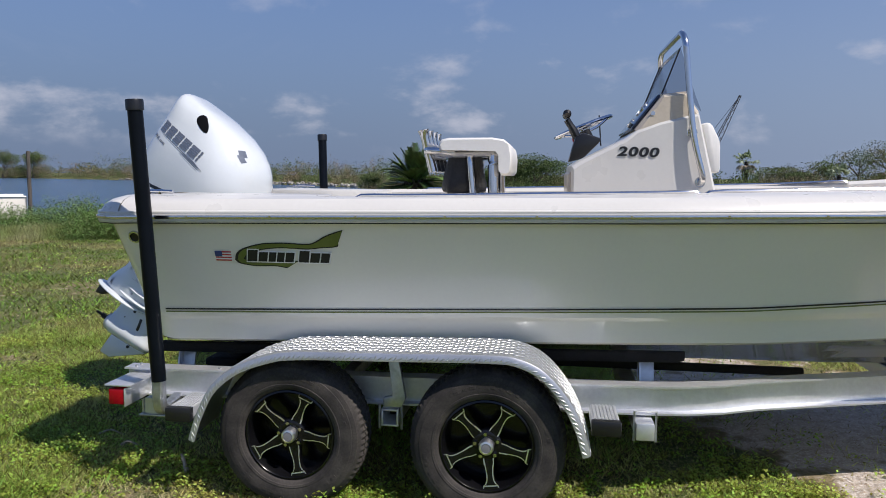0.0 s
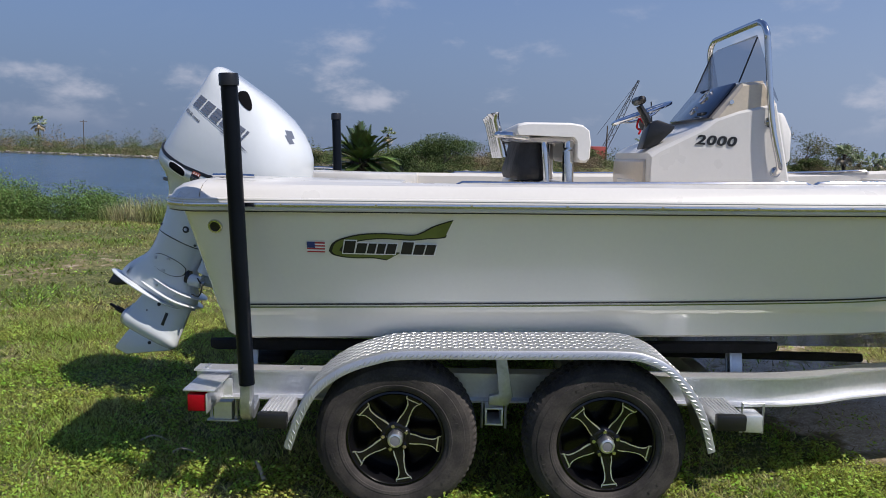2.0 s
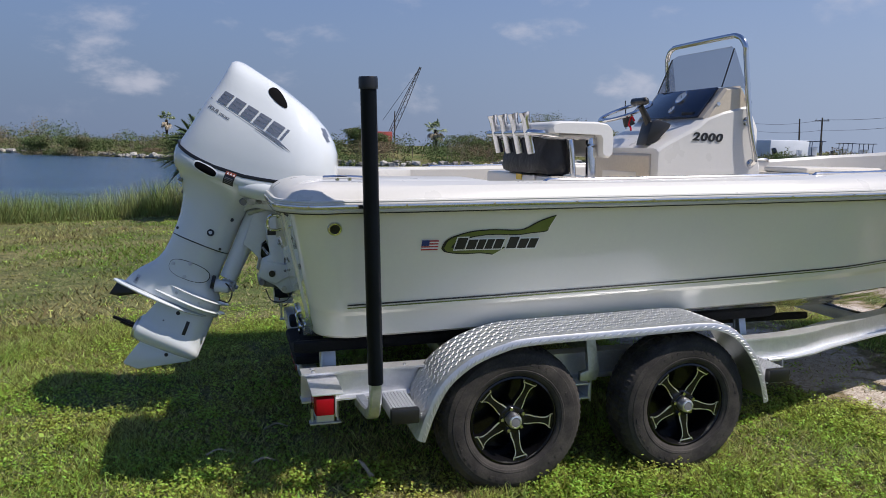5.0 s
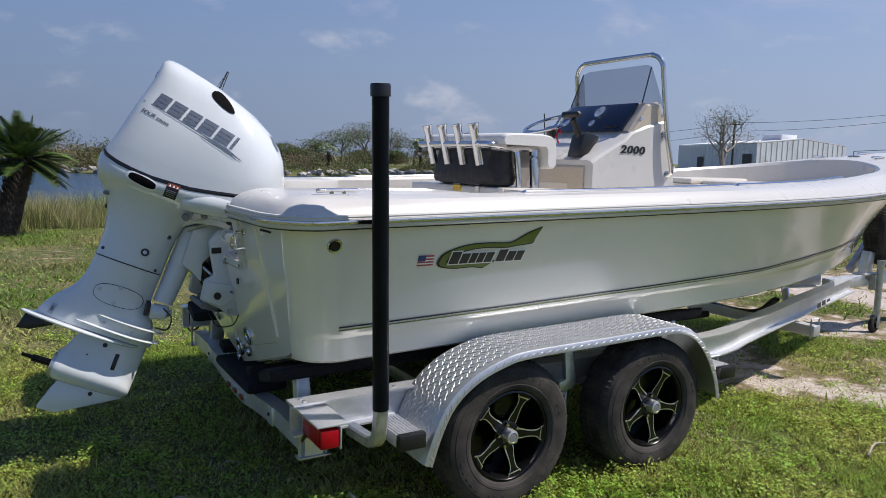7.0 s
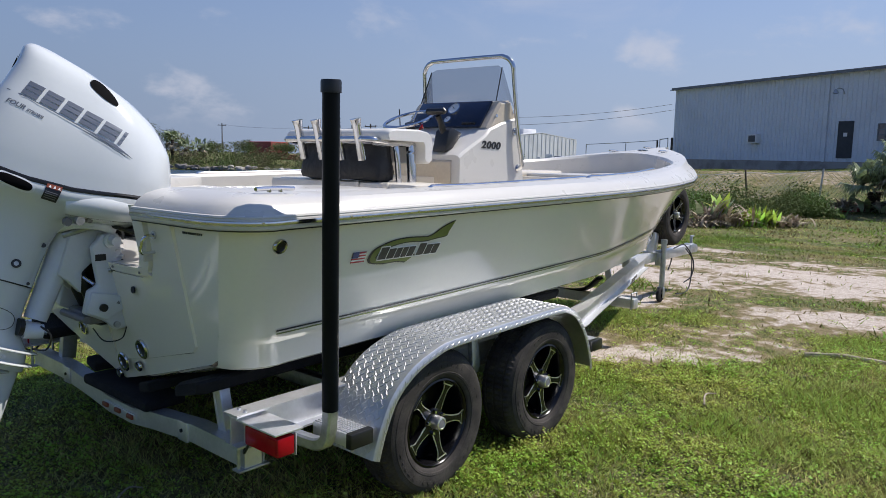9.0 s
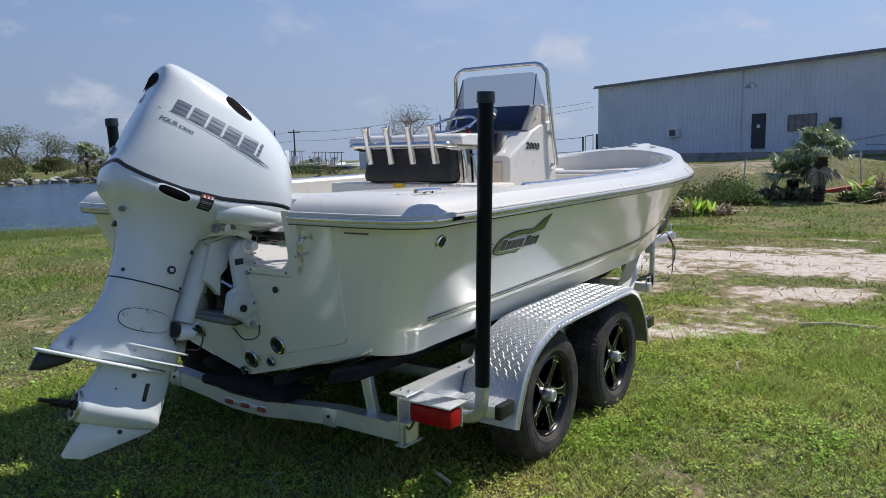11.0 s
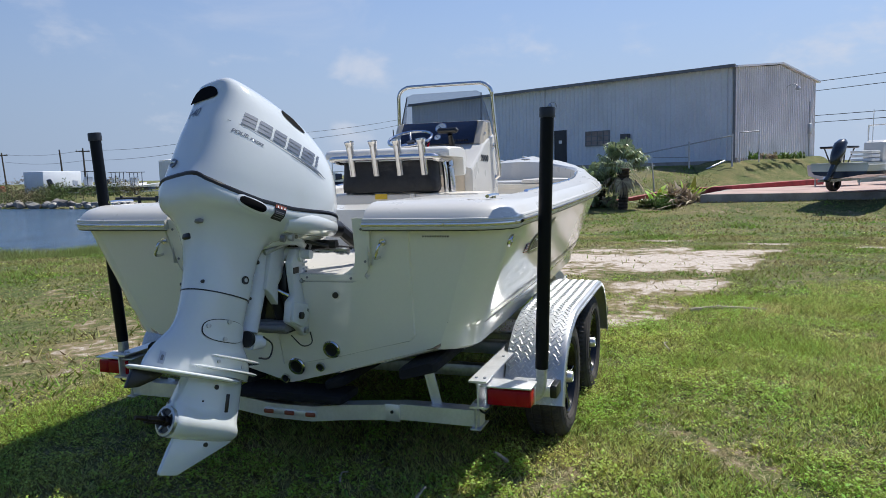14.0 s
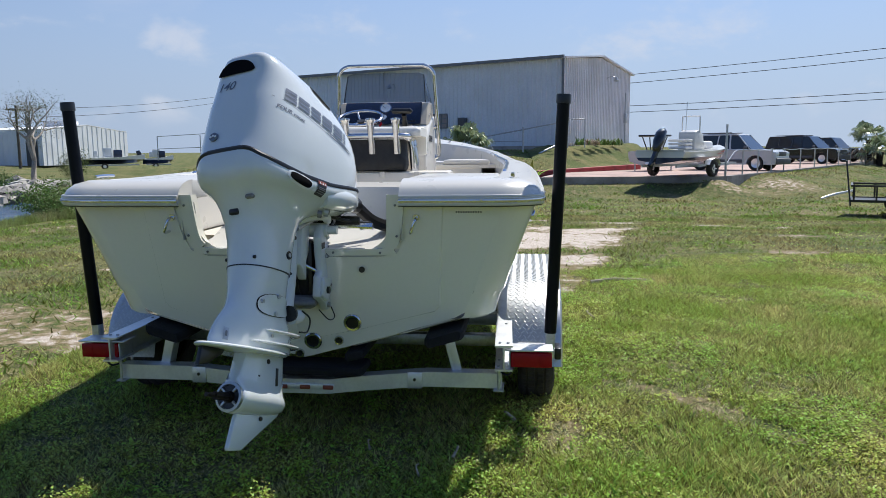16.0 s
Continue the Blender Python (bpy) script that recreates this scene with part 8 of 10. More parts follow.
# sago palm on the bank
SX, SY = -2.65, 14.6
sz = ground_z(SX, SY)
sago = thing("sago_palm", pose(SX, SY, sz) @ Matrix.Diagonal((0.92, 0.92, 0.92, 1)), "dark green sago palm with a thick rough trunk", "palm")
bm = bmesh.new()
tube(bm, smooth_path([(-0.16, 0, -0.05), (-0.10, 0, 0.4), (0.02, 0.02, 0.85), (0.14, 0.05, 1.32)], 4), [0.17 + 0.03 * (k % 3) * 0.3 for k in range(13)], 14)
core = part("trunk", bm, M["bark"], sago, "dark trunk of old leaf bases")
vv, ff = [], []
for k in range(420):
    t = k / 420
    a = k * 2.39996
    c = Vector((-0.16 + 0.30 * t ** 1.2, 0.05 * t, 1.36 * t - 0.02))
    d = Vector((math.cos(a), math.sin(a), 0.0))
    sd = Vector((-math.sin(a), math.cos(a), 0.0))
    R0 = 0.175 + 0.03 * t + rs_.uniform(-0.012, 0.018)
    L = rs_.uniform(0.05, 0.10) * (1 + 0.5 * t)
    base_c = c + d * (R0 - 0.03)
    tip_c = c + d * (R0 + 0.028) + Vector((0, 0, L)) + sd * rs_.uniform(-0.02, 0.02)
    i = len(vv)
    vv += [base_c - sd * 0.042, base_c + sd * 0.042, tip_c + sd * 0.020, tip_c - sd * 0.020, base_c + d * 0.035 + Vector((0, 0, 0.01))]
    ff += [(i, i + 4, i + 3), (i + 4, i + 1, i + 2), (i + 4, i + 2, i + 3), (i, i + 1, i + 4)]
join_np("leaf_stub", [(vv, ff)], M["bark"], sago, kind="stuff")
for kk in range(86):
    a = rs_.uniform(0, 6.283)
    e = rs_.uniform(-0.5, 1.35) if kk > 16 else rs_.uniform(0.7, 1.5)
    L = rs_.uniform(0.65, 1.02)
    v, f = frond_strip((0.15 + 0.05 * math.cos(a), 0.05 + 0.05 * math.sin(a), 1.28 + 0.14 * rs_.uniform()), (math.cos(a) * math.cos(e), math.sin(a) * math.cos(e), math.sin(e)), L, 0.125, rs_.uniform(0.05, 0.45), 26, rs_)
    join_np("frond", [(v, f)], M["frond"] if rs_.uniform() > 0.12 else M["bushgreen"], sago)


def fan_palm(name, x, y, height, n, spread, label, dead=8):
    z = ground_z(x, y)
    p = thing(name, pose(x, y, z), label, "palm", "fan palms")
    b = bmesh.new()
    trunk(b, (0, 0, -0.1), (0.06, 0.02, height), 0.17, 0.21, 14, 0.25)
    part("trunk", b, M["bark"], p)
    for k in range(n + dead):
        a = rs_.uniform(0, 6.283)
        e = rs_.uniform(-0.1, 1.4) if k < n else rs_.uniform(-1.2, -0.5)
        L = spread * rs_.uniform(0.5, 0.8)
        d = Vector((math.cos(a) * math.cos(e), math.sin(a) * math.cos(e), math.sin(e)))
        hub = Vector((0.06, 0.02, height)) + d * L
        up2 = Vector((0, 0, 1)) if abs(d.z) < 0.9 else Vector((1, 0, 0))
        sd = d.cross(up2).normalized()
        vs, fs = [Vector((0.06, 0.02, height)), Vector((0.08, 0.02, height)), hub], [(0, 1, 2)]
        R = spread * rs_.uniform(0.42, 0.6)
        for q in range(25):
            w = radians(-120 + 240 * q / 24)
            dr = (d * math.cos(w) + sd * math.sin(w)).normalized()
            reach = R * (0.75 + 0.25 * math.cos(w)) * rs_.uniform(0.85, 1.12)
            across = dr.cross(d.cross(sd)).normalized() * R * 0.062
            m2 = hub + dr * reach * 0.58 + Vector((0, 0, 0.03 * R))
            tip = hub + dr * reach * rs_.uniform(0.84, 0.98) - Vector((0, 0, R * rs_.uniform(0.22, 0.55)))
            i = len(vs)
            vs += [hub, m2 - across, m2 + across, tip]
            fs += [(i, i + 1, i + 2), (i + 1, i + 3, i + 2)]
        join_np("fan_leaf", [(vs, fs)], M["fan"] if k < n else M["deadleaf"], p)
    return p


fan_palm("cabbage_palm", 27.6, 6.75, 0.70, 40, 1.22, "low fan palm with broad grey green leaves", 5)
fan_palm("cabbage_palm", 26.6, 5.65, 1.70, 36, 1.12, "fan palm with a dark trunk and bright fans", 5)
fan_palm("cabbage_palm", 49.5, -20.6, 1.7, 22, 1.35, "distant fan palm beside the parked cars", 6)
fan_palm("cabbage_palm", 47.0, -20.2, 0.9, 18, 1.2, "low fan palm beside the parked cars")


def shrub(name, x, y, w, h, n, key, label, seed, size=0.05, group="", lean=0.0):
    r = np.random.RandomState(seed)
    z = ground_z(x, y)
    blobs = []
    for _ in range(7):
        a, d = r.uniform(0, 6.283), r.uniform(0, 0.55) * w
        hh = h * r.uniform(0.35, 0.62)
        blobs.append((x + d * math.cos(a), y + d * math.sin(a), z + hh * 0.9 * r.uniform(0.8, 1.25), w * r.uniform(0.25, 0.45), w * r.uniform(0.25, 0.45), hh * 0.8))
    v, f = leaf_cloud(r, blobs, n / 7, size)
    v[:, 2] = np.maximum(v[:, 2], z + 0.0)
    return tagged(new(name, mesh_np(name, v, f, M[key])), label, "shrub", group)


def strap_plant(name, x, y, h, n, key, label, seed, width=0.07, group="", flop=1.0):
    """Arching strap or banana-like leaves from one foot."""
    r = np.random.RandomState(seed)
    z = ground_z(x, y)
    pcs = []
    for _ in range(n):
        a, L, bend = r.uniform(0, 6.283), h * r.uniform(0.6, 1.2), r.uniform(0.3, 1.3) * flop
        px, py = x + r.normal() * 0.15 * flop, y + r.normal() * 0.15 * flop
        vs, fs = [], []
        for i in range(6):
            t = i / 5
            out = bend * t * t * L * 0.7
            c = Vector((px + math.cos(a) * out, py + math.sin(a) * out, z + max(0.03, L * t * (1 - 0.35 * bend * t))))
            w = width * math.sin(math.pi * (0.12 + 0.86 * t)) * (1 if i < 5 else 0.1)
            sd = Vector((-math.sin(a), math.cos(a), 0)) * w
            vs += [c - sd, c + sd]
            if i:
                fs += [(2 * i - 2, 2 * i - 1, 2 * i + 1), (2 * i - 2, 2 * i + 1, 2 * i)]
        pcs.append((vs, fs))
    ob = join_np(name, pcs, M[key])
    return tagged(ob, label, "plant", group)


for i, (x, y, h, n, key, wd, flop) in enumerate(((18.6, 8.27, 0.62, 44, "clover", 0.05, 1.0), (19.0, 8.05, 0.66, 50, "clover", 0.05, 1.0), (19.3, 7.8, 0.55, 44, "clover", 0.05, 1.0), (19.6, 7.45, 0.50, 100, "deadleaf", 0.04, 1.8), (18.0, 8.8, 1.25, 9, "clover", 0.11, 0.8), (17.7, 8.95, 1.05, 9, "fan", 0.10, 1.0), (17.2, 9.2, 0.62, 80, "deadleaf", 0.035, 2.0), (16.7, 9.4, 0.50, 80, "deadleaf", 0.035, 2.0), (17.7, 8.8, 0.95, 70, "deadleaf", 0.04, 1.6), (18.2, 8.65, 0.85, 70, "deadleaf", 0.04, 1.7), (16.9, 9.35, 0.55, 30, "clover", 0.035, 1.4), (24.6, 7.3, 0.5, 40, "bushgreen", 0.03, 1.3), (27.0, 7.6, 0.75, 110, "deadleaf", 0.05, 2.0), (27.2, 6.7, 0.9, 26, "fan", 0.12, 2.2), (27.4, 4.75, 0.5, 60, "frond", 0.04, 0.9), (27.3, 4.35, 0.6, 70, "bushgreen", 0.03, 1.2), (27.7, 3.25, 1.15, 110, "deadleaf", 0.06, 2.3), (27.6, 2.75, 0.9, 110, "deadleaf", 0.06, 2.6), (28.0, 3.6, 1.25, 50, "deadleaf", 0.08, 1.4), (28.6, 3.1, 1.35, 12, "clover", 0.13, 1.0), (28.4, 4.3, 1.2, 9, "clover", 0.13, 1.0), (28.0, 4.1, 0.7, 60, "deadleaf", 0.05, 2.2))):
    strap_plant("garden_plant", x, y, h, n, key, "strap leaved garden plant in a roadside bed" if key != "deadleaf" else "heap of dry brown fallen garden leaves", 100 + i, wd, "garden bed plants", flop)
for i, (x, y, w, h) in enumerate(((23.0, 9.6, 1.7, 0.70), (24.6, 9.2, 1.8, 0.75), (25.6, 8.6, 1.5, 0.8), (24.4, 8.0, 1.3, 0.6), (21.6, 10.6, 1.5, 0.9), (26.8, 9.2, 1.4, 0.8), (20.2, 11.2, 1.7, 1.25), (21.2, 9.3, 2.0, 1.6), (16.3, 11.3, 1.7, 0.9), (22.3, 8.6, 1.6, 1.3), (27.1, 4.0, 0.9, 0.55), (29.6, 3.2, 1.3, 0.9), (19.4, 10.4, 1.3, 0.7))):
    shrub("garden_shrub", x, y, w, h, 2600, "canopy" if i % 2 else "bushgreen", "leafy green shrub by the fence", 140 + i, 0.045, "fence shrubs")
# bank: tall grass and weeds along the near shore
r = np.random.RandomState(9)
n = 560000
x, y = r.uniform(-18, 12, n), r.uniform(11.5, 20.5, n)
d = -canal_depth(x, y)
keep = (d > 0.05) & (d < 2.3 + 0.6 * waves(x, y, 41, 0.7)) & (np.hypot(x - SX, y - SY) > 0.5)
x, y, d = x[keep], y[keep], d[keep]
h = (0.55 + 0.25 * waves(x, y, 42, 1.1)) * r.uniform(0.5, 1.1, len(x)) * smoothstep(2.6 - d, 0.0, 0.7)
h = (np.clip(h, 0.08, 1.1) + 0.22) * (1 - 0.72 * smoothstep(x, -1.5, 2.5)) * (1 - 0.5 * smoothstep(-x, 7.0, 8.6))
v, f = blades(x, y, ground_height(x, y) - 0.02, h, 0.014, r.uniform(0.1, 0.65, len(x)), r)
tagged(new("bank_grass", mesh_np("bank_grass", v, f, M["reed"])), "tall rough grass along the canal bank", "grass", kind="stuff")
n = 150000
x, y = r.uniform(-26, 13, n), r.uniform(11.0, 20.5, n)
d = -canal_depth(x, y)
keep = (d > 0.1) & (d < 2.2) & (waves(x, y, 43, 0.8) > -0.1)
x, y = x[keep], y[keep]
v, f = leaves(x, y, ground_height(x, y) + r.uniform(0.05, 0.62, len(x)) * (1 - 0.55 * smoothstep(x, -1.5, 2.5)), r.uniform(0.010, 0.022, len(x)), r, 0.9)
tagged(new("bank_weeds", mesh_np("bank_weeds", v, f, M["bushgreen"])), "leafy weeds in the bank grass", "weeds", kind="stuff")
shrub("bank_bush", -10.6, 15.3, 1.6, 1.25, 18050, "bushgreen", "bushy green weed clump on the bank", 61, 0.024)
shrub("bank_bush", -9.5, 14.9, 1.5, 0.95, 15200, "bushgreen", "bushy green weed clump on the bank", 66, 0.024)
shrub("bank_bush", -11.7, 15.0, 1.6, 0.95, 15200, "bushgreen", "bushy green weed clump on the bank", 67, 0.024)
shrub("bank_bush", -8.5, 15.1, 1.6, 0.95, 16150, "bushgreen", "bushy green weed clump on the bank", 62, 0.024)
shrub("bank_bush", -12.8, 15.6, 1.6, 1.05, 13300, "bushgreen", "bushy green weed clump on the bank", 63, 0.024)
shrub("bank_bush", 10.6, 13.8, 1.8, 1.0, 4200, "bushgreen", "bushy green weed clump on the bank", 64, 0.035)
shrub("bank_bush", 12.6, 15.0, 2.2, 1.1, 4200, "bush", "brownish scrub on the bank", 65, 0.035)
# far shore: scrub, taller trees, rocks
far_line = np.array(FAR_SHORE)
seg = np.hypot(*np.diff(far_line, axis=0).T)
cum = np.concatenate([[0], np.cumsum(seg)])


def far_at(s, back):
    k = min(len(seg) - 1, int(np.searchsorted(cum, s, side="right") - 1))
    a, b = far_line[k], far_line[k + 1]
    t = (s - cum[k]) / seg[k]
    dirv = (b - a) / seg[k]
    out = np.array([dirv[1], -dirv[0]])
    p = a + (b - a) * t
    mid = np.array([10.0, 10.0])
    if np.dot(out, p - mid) < 0:
        out = -out
    return p + out * back


r = np.random.RandomState(5)
pcs, pcs2 = [], []
s = 40.0
while s < cum[-1] - 6:
    dist = np.hypot(*(far_at(s, 0) - np.array([-2, 1])))
    step = 1.7 + dist / 70
    for back in (2.0, 5.5, 10.0):
        p = far_at(min(s + r.uniform(-1, 1), cum[-1] - 0.1), back + r.uniform(-1.5, 2.5))
        if p[0] > 30 and p[1] < 62:
            continue
        hh = r.uniform(0.5, 1.6) * (1 + (dist / 320 if dist < 150 else dist / 120)) * (1.25 if back > 5 else 0.7) * (1.5 if r.uniform() > 0.9 else 1.0)
        w = r.uniform(1.0, 2.2) * (1 + dist / 200)
        z = float(ground_height(np.array([p[0]]), np.array([p[1]]))[0])
        v, f = leaf_cloud(r, [(p[0] + r.normal() * w * 0.4, p[1] + r.normal() * w * 0.4, z + hh * r.uniform(0.25, 0.6), w * 0.8, w * 0.8, hh * 0.6) for _ in range(3)], 210 if dist < 135 else 130, 0.075 + dist / 1450)
        pcs.append((v, f))
    s += step
stems = []
for s in np.arange(520.0, cum[-1] - 6, 0.14):
    p = far_at(s, r.uniform(1.5, 12))
    if p[0] > 30 and p[1] < 62:
        continue
    stems.append(p)
stems = np.array(stems)
v, f = blades(stems[:, 0], stems[:, 1], ground_height(stems[:, 0], stems[:, 1]), r.uniform(1.2, 3.1, len(stems)) * (0.7 + 0.5 * waves(stems[:, 0], stems[:, 1], 51, 0.35)), 0.07, r.uniform(0.02, 0.25, len(stems)), r)
tagged(new("bare_stems", mesh_np("bare_stems", v, f, M["twig"])), "thin bare stems standing in the far scrub", "scrub", kind="stuff")
join_np("far_scrub", pcs, M["bush"], label="brown and green scrub along the far bank", kind="stuff")["category"] = "scrub"


def tree(name, x, y, h, w, label, seed, key="bushgreen", bare=False, leaf=0.12, count=4200, group=""):
    """Tapered trunk, forking limbs, and a broken crown of leaf clumps at the limb ends."""
    r = np.random.RandomState(seed)
    z = ground_z(x, y)
    t = thing(name, pose(x, y, z), label, "tree", group)
    b = bmesh.new()
    ends = []

    def limb(p, d, L, rad, depth):
        q = p + d * L * 0.5 + Vector((r.normal(), r.normal(), 0.3 * r.normal())) * L * 0.06
        e = p + d * L
        tube(b, [p, q, e], [rad, rad * 0.8, rad * 0.6], 6 if depth else 8)
        if depth >= (5 if bare else 2):
            ends.append(e)
            return
        for _ in range(3 if depth < 2 else 2):
            nd = (d + Vector((r.normal(), r.normal(), 0.35 * r.normal() + 0.12)) * 0.62).normalized()
            limb(e, nd, L * r.uniform(0.55, 0.85), rad * 0.6, depth + 1)
        if depth > 0:
            ends.append(e)

    limb(Vector((0, 0, -0.1)), Vector((0.05, 0.03, 1)).normalized(), h * (0.26 if bare else 0.36), h * 0.030, 0)
    part("trunk", b, M["palebark"] if bare else M["pole"], t)
    blobs = [(e.x, e.y, e.z, w * 0.17, w * 0.17, h * 0.10) for e in ends] if bare else [(e.x * 1.1, e.y * 1.1, e.z + h * 0.05, w * r.uniform(0.18, 0.3), w * r.uniform(0.18, 0.3), h * r.uniform(0.12, 0.2)) for e in ends]
    if not bare:
        blobs += [(w * 0.32 * math.cos(a), w * 0.32 * math.sin(a), h * r.uniform(0.18, 0.42), w * 0.24, w * 0.24, h * 0.16) for a in r.uniform(0, 6.283, 7)]
    v, f = leaf_cloud(r, blobs, count / max(1, len(blobs)), leaf)
    join_np("crown", [(v, f)], M[key], t)
    return t


def at_az(az, d, ox=-2.0, oy=1.0):
    return ox + d * math.cos(radians(az)), oy + d * math.sin(radians(az))


for i, (az, d, h, w) in enumerate(((89.8, 93, 5.6, 8.0), (91.4, 95, 5.8, 8.0), (93.0, 93, 5.0, 7.0), (80.5, 96, 3.6, 5.0), (79.0, 97, 3.0, 5.0), (100.5, 130, 4.0, 7.0), (102.5, 138, 4.0, 7.0), (128.5, 375, 14, 17), (126.8, 372, 12, 16), (66.0, 118, 3.0, 6), (63.5, 118, 3.2, 6), (71.0, 98, 2.6, 5))):
    x, y = at_az(az, d)
    tree("bank_tree", x, y, h, w, "rounded green tree on the far bank", 200 + i, "canopy" if i < 3 else "bush", False, 0.08 + d / 2300, 9000, "far bank trees")
for i, (az, d, h) in enumerate(((94.4, 135, 4.6), (119.0, 330, 10.0), (61.5, 112, 3.2), (60.6, 112, 2.0), (59.6, 113, 2.3), (68.6, 100, 2.4), (74.5, 99, 3.2))):
    x, y = at_az(az, d)
    fan_palm("far_palm", x, y, h, 16, 1.5 if d < 200 else 3.2, "palm on the far bank", 10)
for i, (az, d, h, w) in enumerate(((69.5, 106, 4.6, 8.0), (67.6, 112, 6.6, 9.0), (65.8, 118, 7.4, 9.0), (64.0, 120, 6.2, 8.0), (62.0, 118, 4.6, 8.0), (59.2, 116, 4.0, 8.0), (56.4, 112, 3.6, 8.0), (53.4, 104, 3.4, 7.0), (72.5, 102, 3.8, 8.0))):
    x, y = at_az(az, d)
    tree("bank_tree", x, y, h, w, "grey brown tree in the scrub of the far bank", 260 + i, "bush", False, 0.12, 4200, "far bank trees")
tree("bare_tree", 42.0, 36.6, 8.0, 5.0, "sparse spring tree with bare grey branches", 231, "bush", True, 0.05, 3200)
shrub("bank_bush", 40.0, 38.0, 2.4, 1.9, 3500, "bushgreen", "green scrub at the foot of the bare tree", 68, 0.06)
shrub("bank_bush", 46.0, 36.0, 2.0, 2.4, 2600, "bush", "brown scrub by the workshop wall", 69, 0.06)
# rocks at the water's edge
rk = []
r = np.random.RandomState(77)
cube = np.array([[-1, -1, -1], [1, -1, -1], [1, 1, -1], [-1, 1, -1], [-1, -1, 1], [1, -1, 1], [1, 1, 1], [-1, 1, 1], [0, 0, 1.5], [1.4, 0, 0.1], [-1.4, 0, 0.1], [0, 1.4, 0.1], [0, -1.4, 0.1]]) * 0.6
cf = np.array([[4, 5, 8], [5, 6, 8], [6, 7, 8], [7, 4, 8], [1, 2, 9], [2, 6, 9], [6, 5, 9], [5, 1, 9], [0, 4, 10], [4, 7, 10], [7, 3, 10], [3, 0, 10], [2, 3, 11], [3, 7, 11], [7, 6, 11], [6, 2, 11], [0, 1, 12], [1, 5, 12], [5, 4, 12], [4, 0, 12]])
s = 520.0
while s < cum[-1] - 1:
    p = far_at(s, r.uniform(-0.4, 1.3))
    sc = r.uniform(0.25, 0.6) * np.array([1.3, 1.0, 0.7])
    a = r.uniform(0, 6.283)
    v = cube * (1 + 0.25 * r.normal(size=cube.shape)) * sc
    v = np.stack([v[:, 0] * math.cos(a) - v[:, 1] * math.sin(a), v[:, 0] * math.sin(a) + v[:, 1] * math.cos(a), v[:, 2]], 1)
    rk.append((v + np.array([p[0], p[1], WATER_Z + r.uniform(0.1, 0.55)]), cf))
    s += r.uniform(0.35, 0.8)
for _ in range(150):
    t = r.uniform(0, 1)
    p = np.array([27.0, 29.5]) * (1 - t) + np.array([41.0, 35.5]) * t + r.normal(size=2) * np.array([0.5, 0.9])
    sc = r.uniform(0.2, 0.55) * np.array([1.3, 1.0, 0.75])
    v = cube * (1 + 0.3 * r.normal(size=cube.shape)) * sc
    rk.append((v + np.array([p[0], p[1], ground_z(p[0], p[1]) * 0.5 + r.uniform(-0.35, 0.25)]), cf))
join_np("shore_rocks", rk, M["rock"], label="broken rocks lining the far shore", kind="stuff")["category"] = "rocks"

# ---- the metal sheds ----
def corrugated(bm, a, b, z0, z1, pitch, depth, top=None, n_out=None):
    """A ribbed sheet wall from a to b; top(u) gives the height along it."""
    a, b = Vector(a), Vector(b)
    L = (b - a).length
    d = (b - a) / L
    o = Vector((d.y, -d.x, 0)) if n_out is None else Vector(n_out)
    us = []
    u = 0.0
    while u < L:
        for f_, dep in ((0.0, 0), (0.62, 0), (0.70, 1), (0.92, 1)):
            if u + f_ * pitch <= L:
                us.append((u + f_ * pitch, dep))
        u += pitch
    us.append((L, 0))
    lo, hi = [], []
    for u, dep in us:
        p = a + d * u + o * (depth * dep)
        lo.append(bm.verts.new((p.x, p.y, z0)))
        hi.append(bm.verts.new((p.x, p.y, top(u) if top else z1)))
    loft(bm, [lo, hi], False)


SA = Vector((39.8, 0.95, 0))
SD = Vector((0.426, 0.905, 0))
SG = Vector((0.905, -0.426, 0))
SN = Vector((-0.905, 0.426, 0))
S_LEN, S_W, S_Z0, S_E, S_R = 26.5, 12.4, 1.62, 6.75, 7.35
shed = thing("metal_shed", pose(0, 0, 0), "long grey corrugated metal boat shed", "building")
# long wall takes the painted shade tone, gable and roof the sunlit one
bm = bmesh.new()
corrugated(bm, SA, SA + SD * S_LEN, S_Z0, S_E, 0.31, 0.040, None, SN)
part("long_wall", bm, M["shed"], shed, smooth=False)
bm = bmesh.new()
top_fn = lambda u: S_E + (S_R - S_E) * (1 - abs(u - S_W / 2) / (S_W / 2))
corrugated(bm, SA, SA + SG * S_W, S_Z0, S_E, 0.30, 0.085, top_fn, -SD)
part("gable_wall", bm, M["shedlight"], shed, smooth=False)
bm = bmesh.new()
for o0, o1 in ((SD * S_LEN, SD * S_LEN + SG * S_W), (SG * S_W, SG * S_W + SD * S_LEN)):
    p, q = SA + o0, SA + o1
    vs = [bm.verts.new((*v.xy, z)) for v, z in ((p, S_Z0), (q, S_Z0), (q, S_E), (p, S_E))]
    bm.faces.new(vs)
part("back_wall", bm, M["shed"], shed, smooth=False)
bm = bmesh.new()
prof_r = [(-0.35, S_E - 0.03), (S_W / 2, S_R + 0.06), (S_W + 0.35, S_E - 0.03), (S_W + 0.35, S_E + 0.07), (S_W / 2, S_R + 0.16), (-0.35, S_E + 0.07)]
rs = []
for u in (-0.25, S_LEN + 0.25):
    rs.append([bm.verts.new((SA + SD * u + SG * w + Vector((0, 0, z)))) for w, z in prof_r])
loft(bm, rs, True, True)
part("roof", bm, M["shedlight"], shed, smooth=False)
bm = bmesh.new()


